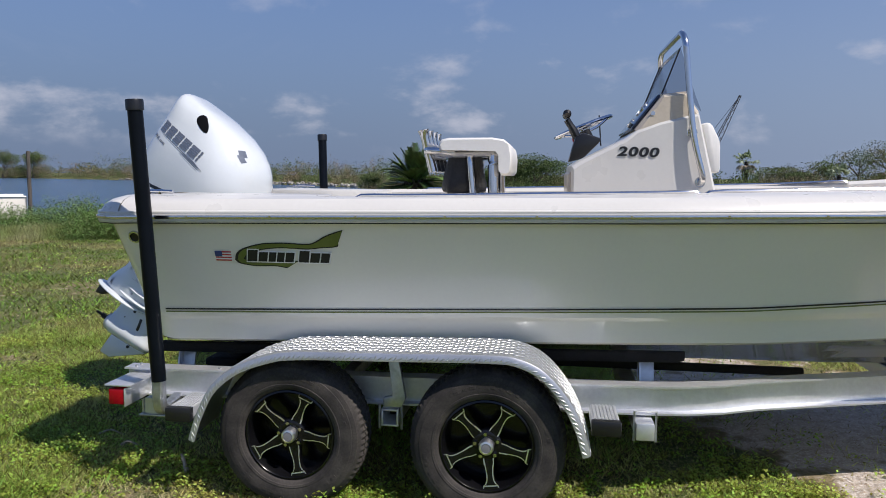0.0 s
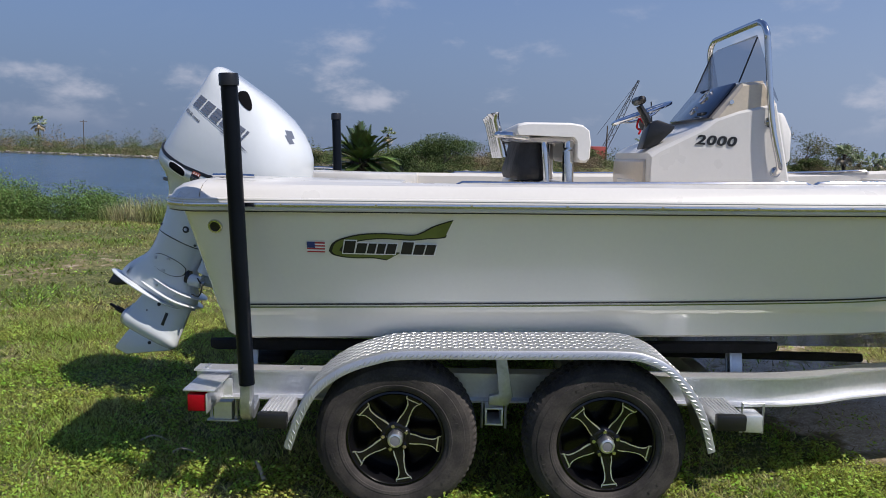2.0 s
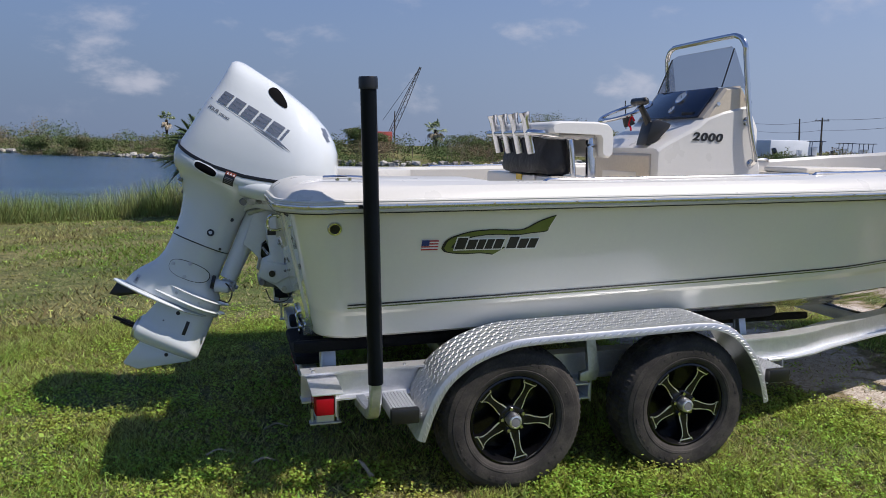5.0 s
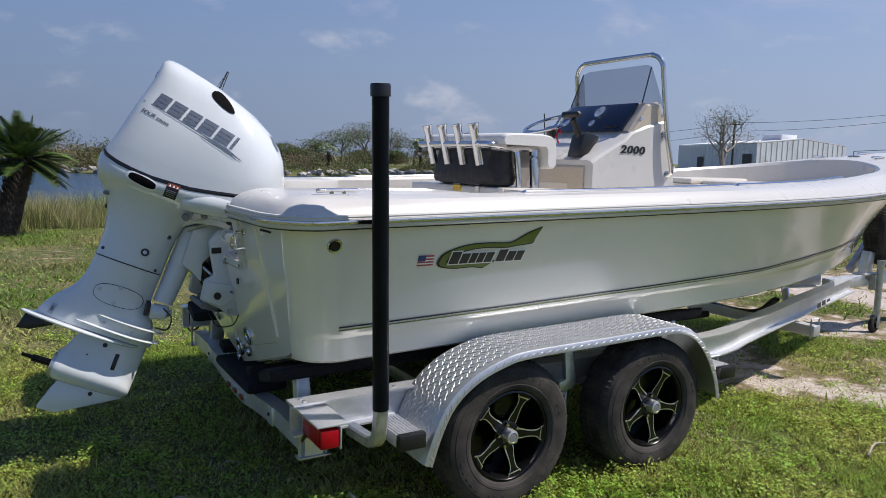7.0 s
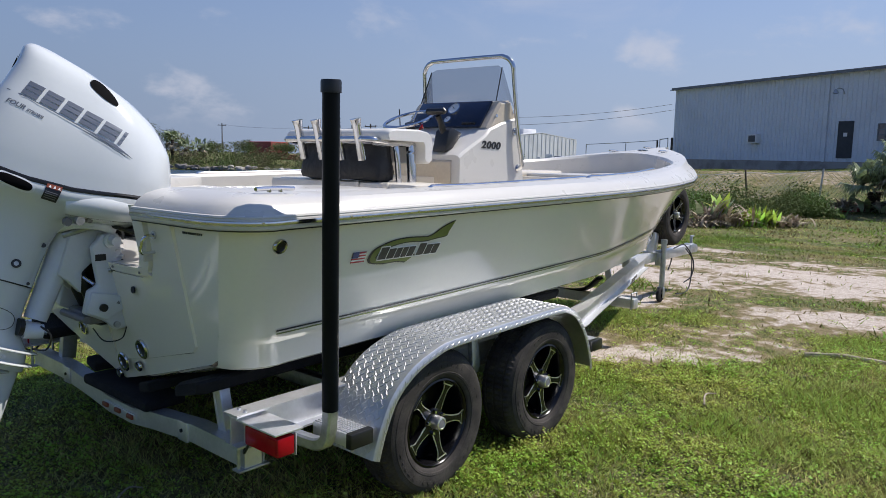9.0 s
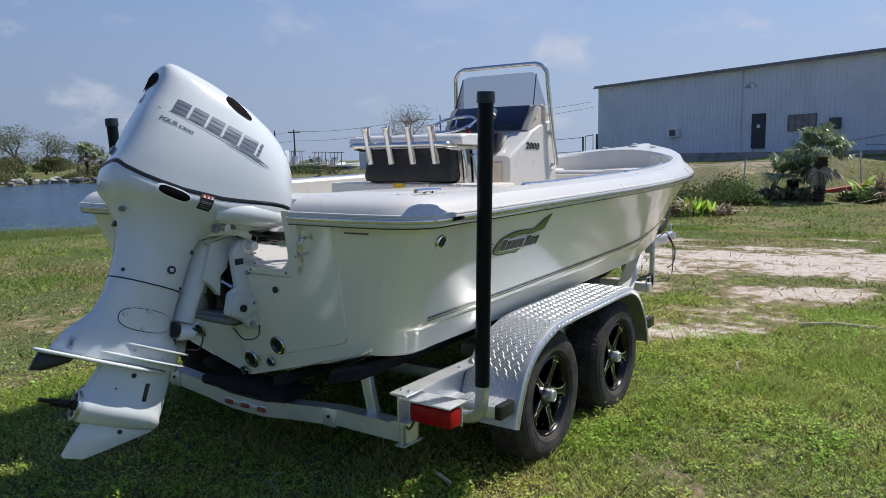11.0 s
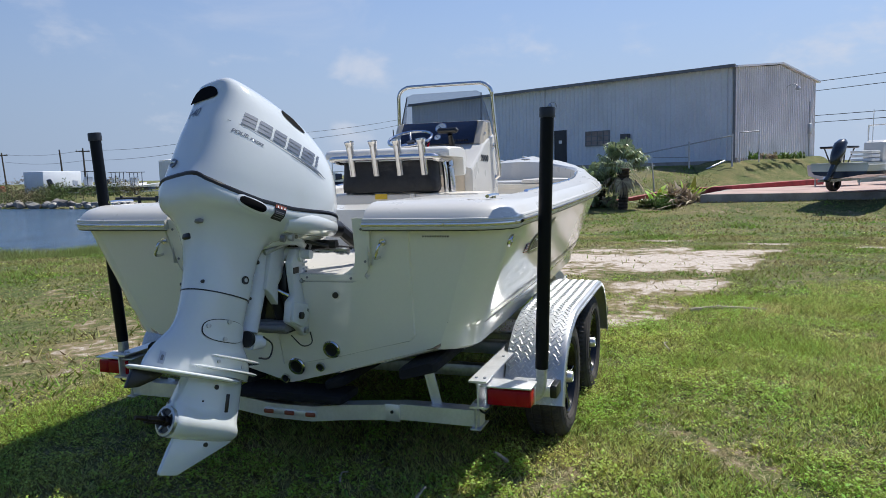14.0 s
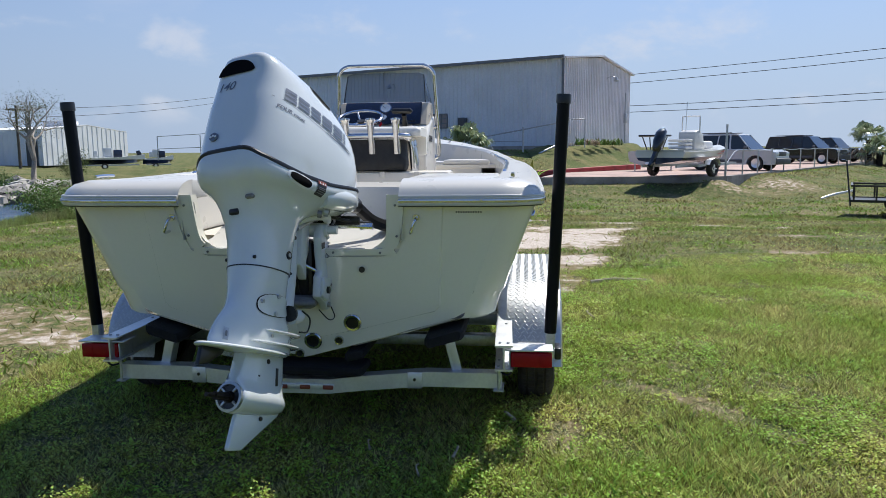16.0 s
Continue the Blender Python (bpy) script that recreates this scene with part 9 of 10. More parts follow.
def wall_box(bm, u0, u1, z0, z1, out0, out1, bevel=0.0):
    c = SA + SD * ((u0 + u1) / 2) + SN * ((out0 + out1) / 2) + Vector((0, 0, (z0 + z1) / 2))
    rot = Matrix(((SD.x, SN.x, 0, 0), (SD.y, SN.y, 0, 0), (0, 0, 1, 0), (0, 0, 0, 1)))
    box(bm, c, (abs(u1 - u0), abs(out1 - out0), z1 - z0), bevel, rot)


wall_box(bm, -0.1, S_LEN, S_E - 0.02, S_E + 0.16, 0.25, 0.42)
part("gutter", bm, M["shedtrim"], shed, smooth=False)
bm = bmesh.new()
wall_box(bm, -0.1, S_LEN, 0.6, S_Z0 + 0.02, -0.1, 0.06)
part("foundation", bm, M["concrete"], shed, smooth=False)
bm = bmesh.new()
rot_g = Matrix(((SG.x, -SD.x, 0, 0), (SG.y, -SD.y, 0, 0), (0, 0, 1, 0), (0, 0, 0, 1)))
box(bm, SA + SG * (S_W / 2) + Vector((0, 0, 1.2)), (S_W, 0.1, 1.15), 0, rot_g)
part("foundation", bm, M["concrete"], shed, smooth=False)
for u in (-0.02, 13.15, 0.45):
    bm = bmesh.new()
    wall_box(bm, u, u + (0.14 if u != 0.45 else 0.09), S_Z0, S_E, 0.03, 0.11)
    part("corner_trim" if u < 0 else "downpipe", bm, M["shed"] if u > 0 else M["shedtrim"], shed, smooth=False)
bm = bmesh.new()
wall_box(bm, 11.38, 12.38, 1.85, 3.99, 0.03, 0.07)
dr_ = part("door", bm, M["darkdoor"], shed, "dark steel personnel door", smooth=False)
bm = bmesh.new()
wall_box(bm, 11.75, 12.0, 3.1, 3.32, 0.07, 0.08)
part("door_notice", bm, M["decal_white"], dr_, smooth=False)
bm = bmesh.new()
wall_box(bm, 8.1, 9.85, 2.86, 3.76, 0.03, 0.06)
wf = part("window", bm, M["window"], shed, smooth=False)
for k in range(5):
    bm = bmesh.new()
    u = 8.1 + k * 0.4375
    wall_box(bm, u - 0.03, u + 0.03, 2.86, 3.76, 0.05, 0.10)
    part("mullion", bm, M["shedtrim"], wf, smooth=False)
for z in (2.86, 3.16, 3.46, 3.76):
    bm = bmesh.new()
    wall_box(bm, 8.07, 9.88, z - 0.03, z + 0.03, 0.055, 0.105)
    part("window_bar", bm, M["shedtrim"], wf, smooth=False)
for u0, z0 in ((18.1, 2.74), (6.6, 2.86)):
    bm = bmesh.new()
    aw = 0.8 if u0 > 10 else 0.5
    wall_box(bm, u0, u0 + aw, z0, z0 + 0.62, 0.0, 0.42, 0.03)
    ac = part("air_conditioner", bm, M["decal_white" if u0 > 10 else "trim"], shed)
    bm = bmesh.new()
    wall_box(bm, u0 + 0.1, u0 + aw - 0.15, z0 + 0.1, z0 + 0.52, 0.40, 0.43)
    part("grille", bm, M["trim"], ac, smooth=False)
for base, o in ((SA + SD * 12.2 + Vector((0, 0, 5.55)), SN), (SA + SG * 7.2 + Vector((0, 0, 5.9)), -SD)):
    bm = bmesh.new()
    tube(bm, smooth_path([base, base + o * 0.15 + Vector((0, 0, 0.25)), base + o * 0.5 + Vector((0, 0, 0.32)), base + o * 0.75 + Vector((0, 0, 0.2))], 5), 0.025, 8)
    tip_ = base + o * 0.75
    lathe(bm, [(0.05, 0.25), (0.10, 0.16), (0.18, 0.03), (0.14, 0.0), (0.0, -0.05)], 14, Matrix.Translation(tip_))
    part("wall_lamp", bm, M["galv"], shed)
bm = bmesh.new()
pb = SA + SG * 11.2 - SD * 0.1
box(bm, pb + Vector((0, 0, 3.6)), (0.4, 0.25, 0.7), 0.03, rot_g)
tube(bm, [pb + Vector((0, 0, 1.8)), pb + Vector((0, 0, 5.4))], 0.05, 8)
part("meter_box", bm, M["galv"], shed)

# smaller shed across the basin
shed2 = thing("small_shed", pose(0, 0, 0), "low grey metal workshop shed", "building")
J, Lf, Rt = Vector((81.0, 62.9, 0)), Vector((90.0, 84.0, 0)), Vector((97.5, 61.0, 0))
z0s = -0.1
bm = bmesh.new()
corrugated(bm, J, Lf, z0s, 4.3, 1.1, 0.04, None, (-0.92, 0.39, 0))
part("shaded_wall", bm, M["shed"], shed2, smooth=False)
bm = bmesh.new()
Ls = (Rt - J).length
corrugated(bm, J, Rt, z0s, 4.3, 0.95, 0.06, lambda u: 4.3 + 0.75 * (1 - abs(u - Ls * 0.5) / (Ls * 0.5)), (-0.11, -0.99, 0))
part("sunlit_wall", bm, M["shedlight"], shed2, smooth=False)
bm = bmesh.new()
Bk = Lf + (Rt - J)
ridge0, ridge1 = J.lerp(Rt, 0.5), Lf.lerp(Bk, 0.5)
for q in ((J, ridge0, ridge1, Lf), (ridge0, Rt, Bk, ridge1)):
    zz = {id(ridge0): 5.1, id(ridge1): 5.1}
    lo = [bm.verts.new((*p.xy, zz.get(id(p), 4.34))) for p in q]
    hi = [bm.verts.new((*p.xy, zz.get(id(p), 4.34) + 0.12)) for p in q]
    loft(bm, [lo, hi], True)
    bm.faces.new(hi)
    bm.faces.new(lo)
part("roof", bm, M["shedlight"], shed2, smooth=False)
for p, q, z1 in ((J.lerp(Lf, 0.62), J.lerp(Lf, 0.70), 2.6), (J.lerp(Lf, 0.04), J.lerp(Lf, 0.14), 3.0)):
    bm = bmesh.new()
    vs = [bm.verts.new((p.x - 0.15, p.y + 0.06, z0s)), bm.verts.new((q.x - 0.15, q.y + 0.06, z0s)), bm.verts.new((q.x - 0.15, q.y + 0.06, z1)), bm.verts.new((p.x - 0.15, p.y + 0.06, z1))]
    bm.faces.new(vs)
    part("doorway", bm, M["darkdoor"], shed2, smooth=False)
bm = bmesh.new()
box(bm, (90.5, 66.5, 5.35), (3.4, 3.0, 0.9), 0.05)
part("roof_unit", bm, M["shedlight"], shed2)

# ---- the parking slab with its kerb, rail, cars and second boat ----
bm = bmesh.new()
slab = [(25.2, 2.6), (25.6, -4.9), (33.0, -9.6), (44.0, -16.5), (58.0, -25.0), (62.0, -12.0), (46.0, -6.0), (38.6, -1.9), (33.5, -0.75), (31.0, 1.5)]
prism(bm, slab, -0.95, 0.298, "z")
solo("parking_slab", bm, M["concrete"], "raised weathered concrete parking slab", "slab", kind="structure", smooth=False)
bm = bmesh.new()
top_s = [(25.34, 2.45), (25.74, -4.75), (33.0, -9.35), (44.0, -16.2), (57.6, -24.5), (61.4, -12.2), (46.0, -6.2), (38.6, -2.1), (33.5, -0.95), (30.9, 1.3)]
prism(bm, top_s, 0.294, 0.304, "z")
solo("slab_surface", bm, M["pinkslab"], "reddish worn concrete surface", "pavement", kind="structure", smooth=False)
bm = bmesh.new()
line = [Vector(p) for p in ((26.2, 8.15, -0.40), (27.6, 6.9, -0.24), (29.0, 5.6, -0.06), (30.3, 4.1, 0.20), (30.6, 2.6, 0.27), (31.0, 1.4, 0.33), (33.5, -0.85, 0.40), (36.0, -2.95, 0.44))]
rs = []
for i, p in enumerate(line):
    d = (line[min(i + 1, 7)] - line[max(i - 1, 0)]).normalized()
    o = Vector((d.y, -d.x, 0)).normalized()
    rs.append([bm.verts.new(p + o * a + Vector((0, 0, b))) for a, b in ((-0.11, -0.3), (0.11, -0.3), (0.10, 0.13), (0.07, 0.15), (-0.08, 0.15), (-0.11, 0.13))])
loft(bm, rs, True, True)
solo("red_kerb", bm, M["redkerb"], "faded red painted concrete kerb", "kerb", kind="structure", smooth=False)
# grass bank between kerb and shed
bm = bmesh.new()
bank_rows = []
for i in range(13):
    t = i / 12
    a = Vector((30.9, 2.3, 0)).lerp(Vector((46.0, -5.6, 0)), t)
    b_ = Vector((40.2, 3.4, 0)).lerp(Vector((51.0, -4.2, 0)), t)
    row = []
    for j in range(9):
        u = j / 8
        p = a.lerp(b_, u)
        hgt = (0.34 + 0.2 * t) - 0.35 * float(smoothstep(np.array(-t), -0.18, 0.0)) + (1.75 - 0.45) * smoothstep(np.array(u), 0.0, 0.75) + 0.10 * fan_noise(p.x, p.y, 0.6) * (1 if 0 < j < 8 else 0)
        row.append(bm.verts.new((p.x, p.y, float(hgt))))
    bank_rows.append(row)
loft(bm, bank_rows, False)
bank_ob = solo("grass_bank", bm, M["ground"], "sunlit grass bank in front of the shed", "bank", kind="structure")
for i, (x, y) in enumerate(((40.6, -0.6), (41.6, -1.1), (42.6, -1.6), (39.5, 0.0), (43.8, -2.2), (45.0, -2.9))):
    ob = strap_plant("tuft", x, y, 0.55, 26, "deadleaf" if i in (0, 1) else "bushgreen", "grass tuft at the foot of the shed", 160 + i, 0.06, "shed tufts")
    ob.location.z = 1.62 - ground_z(x, y)
# railing along the slab edge
rail = thing("slab_railing", pose(0, 0, 0), "thin grey pipe railing on the slab edge", "railing")
prev = None
edge_pts = [Vector((25.7, -4.85)), Vector((33.0, -9.5)), Vector((44.0, -16.4)), Vector((57.0, -24.6))]
for k in range(13):
    t = k / 12 * 3
    a, b_ = edge_pts[min(2, int(t))], edge_pts[min(2, int(t)) + 1]
    p = a.lerp(b_, t - min(2, int(t)))
    hgt = 2.0 if k in (0, 12) else 1.02
    bm = bmesh.new()
    cyl(bm, (p.x, p.y, -0.6 if k == 0 else 0.3), (p.x, p.y, 0.36 + hgt), 0.045 if k == 0 else 0.032, seg=8)
    part("rail_post", bm, M["galv"], rail)
    top_p = Vector((p.x, p.y, 1.35 if k else 0.75))
    if prev is not None:
        bm = bmesh.new()
        mid = (prev + top_p) / 2 + Vector((0, 0, -0.04 if k > 1 else 0.22))
        tube(bm, smooth_path([prev, mid, top_p], 3), 0.02, 6)
        part("rail_bar", bm, M["galv"], rail)
    prev = top_p


def car(name, m, L, W, H, key, label, pickup=False, trim_key="trim"):
    """A body of lofted side outline with wheel arches, glass house, bumpers, lamps and four wheels; nose towards +x."""
    c = thing(name, m, label, "car", "parked cars")
    b = bmesh.new()
    hood = 0.56 * H
    lower = [(-L / 2, 0.30), (-L / 2 + 0.02, hood), (-L / 2 + 0.10, hood + 0.06), (L * 0.17, hood + 0.05), (L / 2 - 0.25, hood - 0.03), (L / 2 - 0.04, hood - 0.12), (L / 2, 0.45), (L / 2 - 0.02, 0.30)]
    wr = 0.37
    arch = []
    for wx in (L * 0.30, -L * 0.29):
        for k in range(9):
            a = math.pi * k / 8
            arch.append((wx + (wr + 0.06) * math.cos(a), 0.34 + (wr + 0.05) * math.sin(a) if 0 < k < 8 else 0.30))
    outline = lower + arch
    rows2 = []
    for f_, ins in ((-1, 0.05), (-0.96, 0.0), (0.96, 0.0), (1, 0.05)):
        rows2.append([b.verts.new((x * (1 - ins * 0.3), f_ * W / 2, z - (ins * 0.6 if z > hood - 0.2 else 0))) for x, z in outline])
    loft(b, rows2, True, True)
    body = part("body", b, M[key], c, angle=30)
    b = bmesh.new()
    if pickup:
        house = [(-L * 0.12, hood), (-L * 0.10, H - 0.04), (L * 0.06, H), (L * 0.12, H - 0.05), (L * 0.24, hood + 0.02)]
    else:
        house = [(-L / 2 + 0.06, hood), (-L / 2 + 0.24, H - 0.10), (-L / 2 + 0.45, H - 0.01), (L * 0.03, H), (L * 0.10, H - 0.05), (L * 0.25, hood + 0.02)]
    rows2 = [[b.verts.new((x, f_ * (W / 2 - 0.06 - 0.16 * max(0, (z - hood) / (H - hood))), z)) for x, z in house] for f_ in (-1, 1)]
    loft(b, rows2, True, True)
    gl = part("glass_house", b, M["carglass"], c, angle=25)
    b = bmesh.new()
    xr = [p for p in house if p[1] > H - 0.12]
    prism(b, [(xr[0][0] - 0.02, H - 0.09), (xr[0][0] + 0.1, H + 0.005), (xr[-1][0] - 0.1, H + 0.012), (xr[-1][0] + 0.02, H - 0.06)], -W / 2 + 0.20, W / 2 - 0.20, "y", 0.02)
    part("roof", b, M[key], c)
    for s in (-1, 1):
        for x0, z0, x1, z1 in ([(-L * 0.12, hood, -L * 0.10, H - 0.04), (L * 0.24, hood, L * 0.10, H - 0.04), (L * 0.03, hood, L * 0.02, H - 0.03)] + ([] if pickup else [(-L * 0.3, hood, -L * 0.29, H - 0.05), (-L / 2 + 0.08, hood, -L / 2 + 0.28, H - 0.08)])):
            b = bmesh.new()
            tube(b, [(x0, s * (W / 2 - 0.055), z0), (x1, s * (W / 2 - 0.205), z1)], 0.045, 6, 0.6)
            part("pillar", b, M[key], c)
        b = bmesh.new()
        box(b, (L * 0.20, s * (W / 2 + 0.09), hood + 0.12), (0.12, 0.2, 0.16), 0.04)
        part("mirror", b, M["trim"], c)
        b = bmesh.new()
        box(b, (L / 2 - 0.10, s * (W / 2 - 0.26), hood - 0.20), (0.2, 0.42, 0.17), 0.04)
        part("headlight", b, M["gauge"], c)
        b = bmesh.new()
        box(b, (0, s * (W / 2 + 0.005), 0.47), (L * 0.36, 0.04, 0.16), 0.015)
        part("side_cladding", b, M[trim_key], c)
        for wx in (L * 0.30, -L * 0.29):
            b = bmesh.new()
            mm = Matrix.Translation((wx, s * (W / 2 - 0.13), wr)) @ Matrix.Rotation(radians(-90 * s), 4, "X")
            lathe(b, [(0.22, -0.11), (0.33, -0.12), (wr, -0.07), (wr, 0.07), (0.33, 0.12), (0.24, 0.11), (0.22, 0.06)], 28, mm)
            tyre = part("wheel", b, M["rubber"], c)
            b = bmesh.new()
            lathe(b, [(0.0, 0.10), (0.06, 0.105), (0.08, 0.08), (0.19, 0.085), (0.225, 0.10), (0.235, 0.06), (0.0, 0.02)], 24, mm)
            part("rim", b, M["machined"], tyre)
    b = bmesh.new()
    box(b, (L / 2 - 0.02, 0, 0.45), (0.22, W * 0.96, 0.30), 0.06)
    part("front_bumper", b, M[trim_key], c)
    b = bmesh.new()
    box(b, (L / 2 - 0.05, 0, hood - 0.20), (0.10, W * 0.5, 0.20), 0.02)
    part("grille", b, M["trim"], c)
    if not pickup:
        for s in (-1, 1):
            b = bmesh.new()
            tube(b, [(-L * 0.36, s * (W / 2 - 0.27), H + 0.05), (L * 0.02, s * (W / 2 - 0.27), H + 0.06)], 0.025, 6)
            part("roof_rail", b, M["trim"], c)
    return c


def yard_z():
    return 0.304


cx_, cy_ = at_az(-15.0, 40.5, -5.3, 3.15)
car("silver_suv", pose(cx_, cy_, yard_z(), 0, 0, -128), 4.8, 1.83, 1.80, "silver", "silver family suv with grey bumpers parked on the slab")
cx_, cy_ = at_az(-19.6, 57.0, -5.3, 3.15)
car("black_suv", pose(cx_, cy_, yard_z(), 0, 0, -134), 5.0, 1.95, 1.85, "darkcar", "black suv parked on the slab")
cx_, cy_ = at_az(-20.9, 64.0, -5.3, 3.15)
car("black_pickup", pose(cx_, cy_, yard_z(), 0, 0, -134), 5.4, 1.95, 1.80, "darkcar", "dark pickup parked beyond the suv", True)

# second boat on its trailer
bx, by = at_az(-12.0, 32.3, -5.3, 3.15)
skiff = thing("bay_skiff", pose(bx, by, 0.304, 0, 0, -36) @ Matrix.Diagonal((1.2, 1.12, 0.96, 1)), "white skiff with red hull graphics on a trailer", "boat")
bm, bm2 = bmesh.new(), bmesh.new()
rs1, rs2 = [], []
for x, w, zk, zs in ((-2.3, 0.92, 0.55, 1.02), (-1.0, 0.98, 0.53, 1.04), (0.3, 0.95, 0.55, 1.08), (1.3, 0.74, 0.62, 1.15), (2.0, 0.40, 0.78, 1.22), (2.45, 0.03, 1.08, 1.28)):
    zm = (zk + zs) / 2 + 0.02
    rs1.append([bm.verts.new((x, y, z)) for y, z in ((-w * 0.93, zm), (-w * 0.84, zk + 0.14), (0, zk), (w * 0.84, zk + 0.14), (w * 0.93, zm))])
    rs2.append([bm2.verts.new((x, y, z)) for y, z in ((-w * 0.93, zm), (-w, zs), (-w * 0.9, zs + 0.03), (w * 0.9, zs + 0.03), (w, zs), (w * 0.93, zm))])
loft(bm, rs1, False)
bm.faces.new(rs1[0])
loft(bm2, rs2, False)
bm2.faces.new(rs2[0])
part("bottom", bm, M["navyhull"], skiff, angle=20)
part("topside", bm2, M["boatred"], skiff, angle=20)
bm = bmesh.new()
prism(bm, [(-2.3, -0.88), (-1.0, -0.92), (0.3, -0.90), (1.3, -0.68), (2.0, -0.34), (2.4, 0), (2.0, 0.34), (1.3, 0.68), (0.3, 0.90), (-1.0, 0.92), (-2.3, 0.88)], 1.04, 1.11, "z")
part("deck", bm, M["deck"], skiff, smooth=False)
for s in (-1, 1):
    for x0_, x1_, lo_, hi_, key in ((0.1, 1.0, 0.25, 0.45, "decal_red"), (0.6, 1.9, 0.45, 0.75, "decal_red"), (0.9, 2.15, 0.12, 0.30, "decal_black"), (1.3, 2.2, 0.78, 0.92, "decal_black")):
        bm = bmesh.new()
        lo, hi = [], []
        for t in np.linspace(0, 1, 9):
            xx = x0_ + (x1_ - x0_) * t
            w_ = float(np.interp(xx, (-2.3, -1.0, 0.3, 1.3, 2.0, 2.45), (0.92, 0.98, 0.95, 0.74, 0.40, 0.03)))
            zk_ = float(np.interp(xx, (-2.3, -1.0, 0.3, 1.3, 2.0, 2.45), (0.55, 0.53, 0.55, 0.62, 0.78, 1.08)))
            zs_ = float(np.interp(xx, (-2.3, -1.0, 0.3, 1.3, 2.0, 2.45), (1.02, 1.04, 1.08, 1.15, 1.22, 1.28)))
            zm_ = (zk_ + zs_) / 2 + 0.02
            mid_, th_ = lo_ + (hi_ - lo_) * 0.5, (hi_ - lo_) * 0.5 * math.sin(math.pi * t)
            for lst, f_ in ((lo, mid_ - th_), (hi, mid_ + th_)):
                lst.append(bm.verts.new((xx, s * (w_ * (0.93 + 0.07 * f_) + 0.006), zm_ + (zs_ - zm_) * f_)))
        loft(bm, [lo, hi], False)
        part("hull_graphic", bm, M[key], skiff)
bm = bmesh.new()
prism(bm, [(-0.35, 1.1), (-0.30, 1.85), (0.0, 1.95), (0.35, 1.75), (0.45, 1.1)], -0.32, 0.32, "y", 0.03)
part("console", bm, M["deck"], skiff)
bm = bmesh.new()
tube(bm, smooth_path([(0.0, -0.33, 1.8), (0.0, -0.33, 2.45), (0.0, -0.25, 2.52), (0.0, 0.25, 2.52), (0.0, 0.33, 2.45), (0.0, 0.33, 1.8)], 4), 0.025, 8)
part("console_rail", bm, M["decal_white"], skiff)
bm = bmesh.new()
tube(bm, [(-0.2, 0.1, 1.8), (-0.15, 0.1, 3.1)], 0.012, 6)
part("antenna", bm, M["decal_white"], skiff)
for z in (1.2, 1.35, 1.5):
    bm = bmesh.new()
    box(bm, (-0.8, 0, z), (0.5, 0.7, 0.10), 0.03)
    part("seat_slat", bm, M["vinyl"], skiff)
bm = bmesh.new()
box(bm, (1.1, 0.0, 1.30), (0.6, 0.5, 0.36), 0.1)
part("cooler", bm, M["decal_white"], skiff)
bm = bmesh.new()
rs = []
for x, z, a_, h_ in ((-2.52, 1.02, 0.10, 0.08), (-2.46, 1.15, 0.20, 0.16), (-2.34, 1.50, 0.25, 0.19), (-2.20, 1.84, 0.22, 0.18), (-2.13, 1.97, 0.10, 0.09)):
    rs.append([bm.verts.new((x + a_ * math.cos(t), h_ * math.sin(t), z + 0.12 * a_ * math.cos(t))) for t in np.linspace(0, 2 * math.pi, 16, endpoint=False)])
loft(bm, rs, True, True)
prism(bm, [(-2.40, 1.08), (-2.60, 1.12), (-2.86, 0.66), (-3.02, 0.52), (-2.88, 0.42), (-2.66, 0.62)], -0.06, 0.06, "y", 0.02)
part("black_outboard", bm, M["darkcar"], skiff, "black outboard motor tilted up", angle=50)
bm = bmesh.new()
for s in (-1, 1):
    box(bm, (-0.2, s * 0.62, 0.46), (4.2, 0.07, 0.10))
box(bm, (3.0, 0, 0.46), (2.2, 0.08, 0.10))
part("trailer_frame", bm, M["galv"], skiff, smooth=False)
for s in (-1, 1):
    bm = bmesh.new()
    mm = Matrix.Translation((-0.6, s * 1.12, 0.33)) @ Matrix.Rotation(radians(-90 * s), 4, "X")
    lathe(bm, [(0.19, -0.09), (0.29, -0.10), (0.33, -0.06), (0.33, 0.06), (0.29, 0.10), (0.2, 0.09), (0.19, 0.03)], 28, mm)
    ty = part("trailer_wheel", bm, M["rubber"], skiff)
    bm = bmesh.new()
    for k in range(5):
        a = radians(72 * k)
        box(bm, (mm @ Vector((0.1 * math.cos(a), 0.1 * math.sin(a), 0.06))), (0.19, 0.03, 0.05), 0, Matrix.Rotation(a if s < 0 else -a, 4, "Y"))
    part("rim", bm, M["machined"], ty, smooth=False)
    bm = bmesh.new()
    tube(bm, [(-1.05, s * 1.12, 0.5), (-0.9, s * 1.12, 0.70), (-0.6, s * 1.12, 0.76), (-0.3, s * 1.12, 0.70), (-0.15, s * 1.12, 0.5)], 0.11, 6, 0.15)
    part("mudguard", bm, M["alu"], skiff)

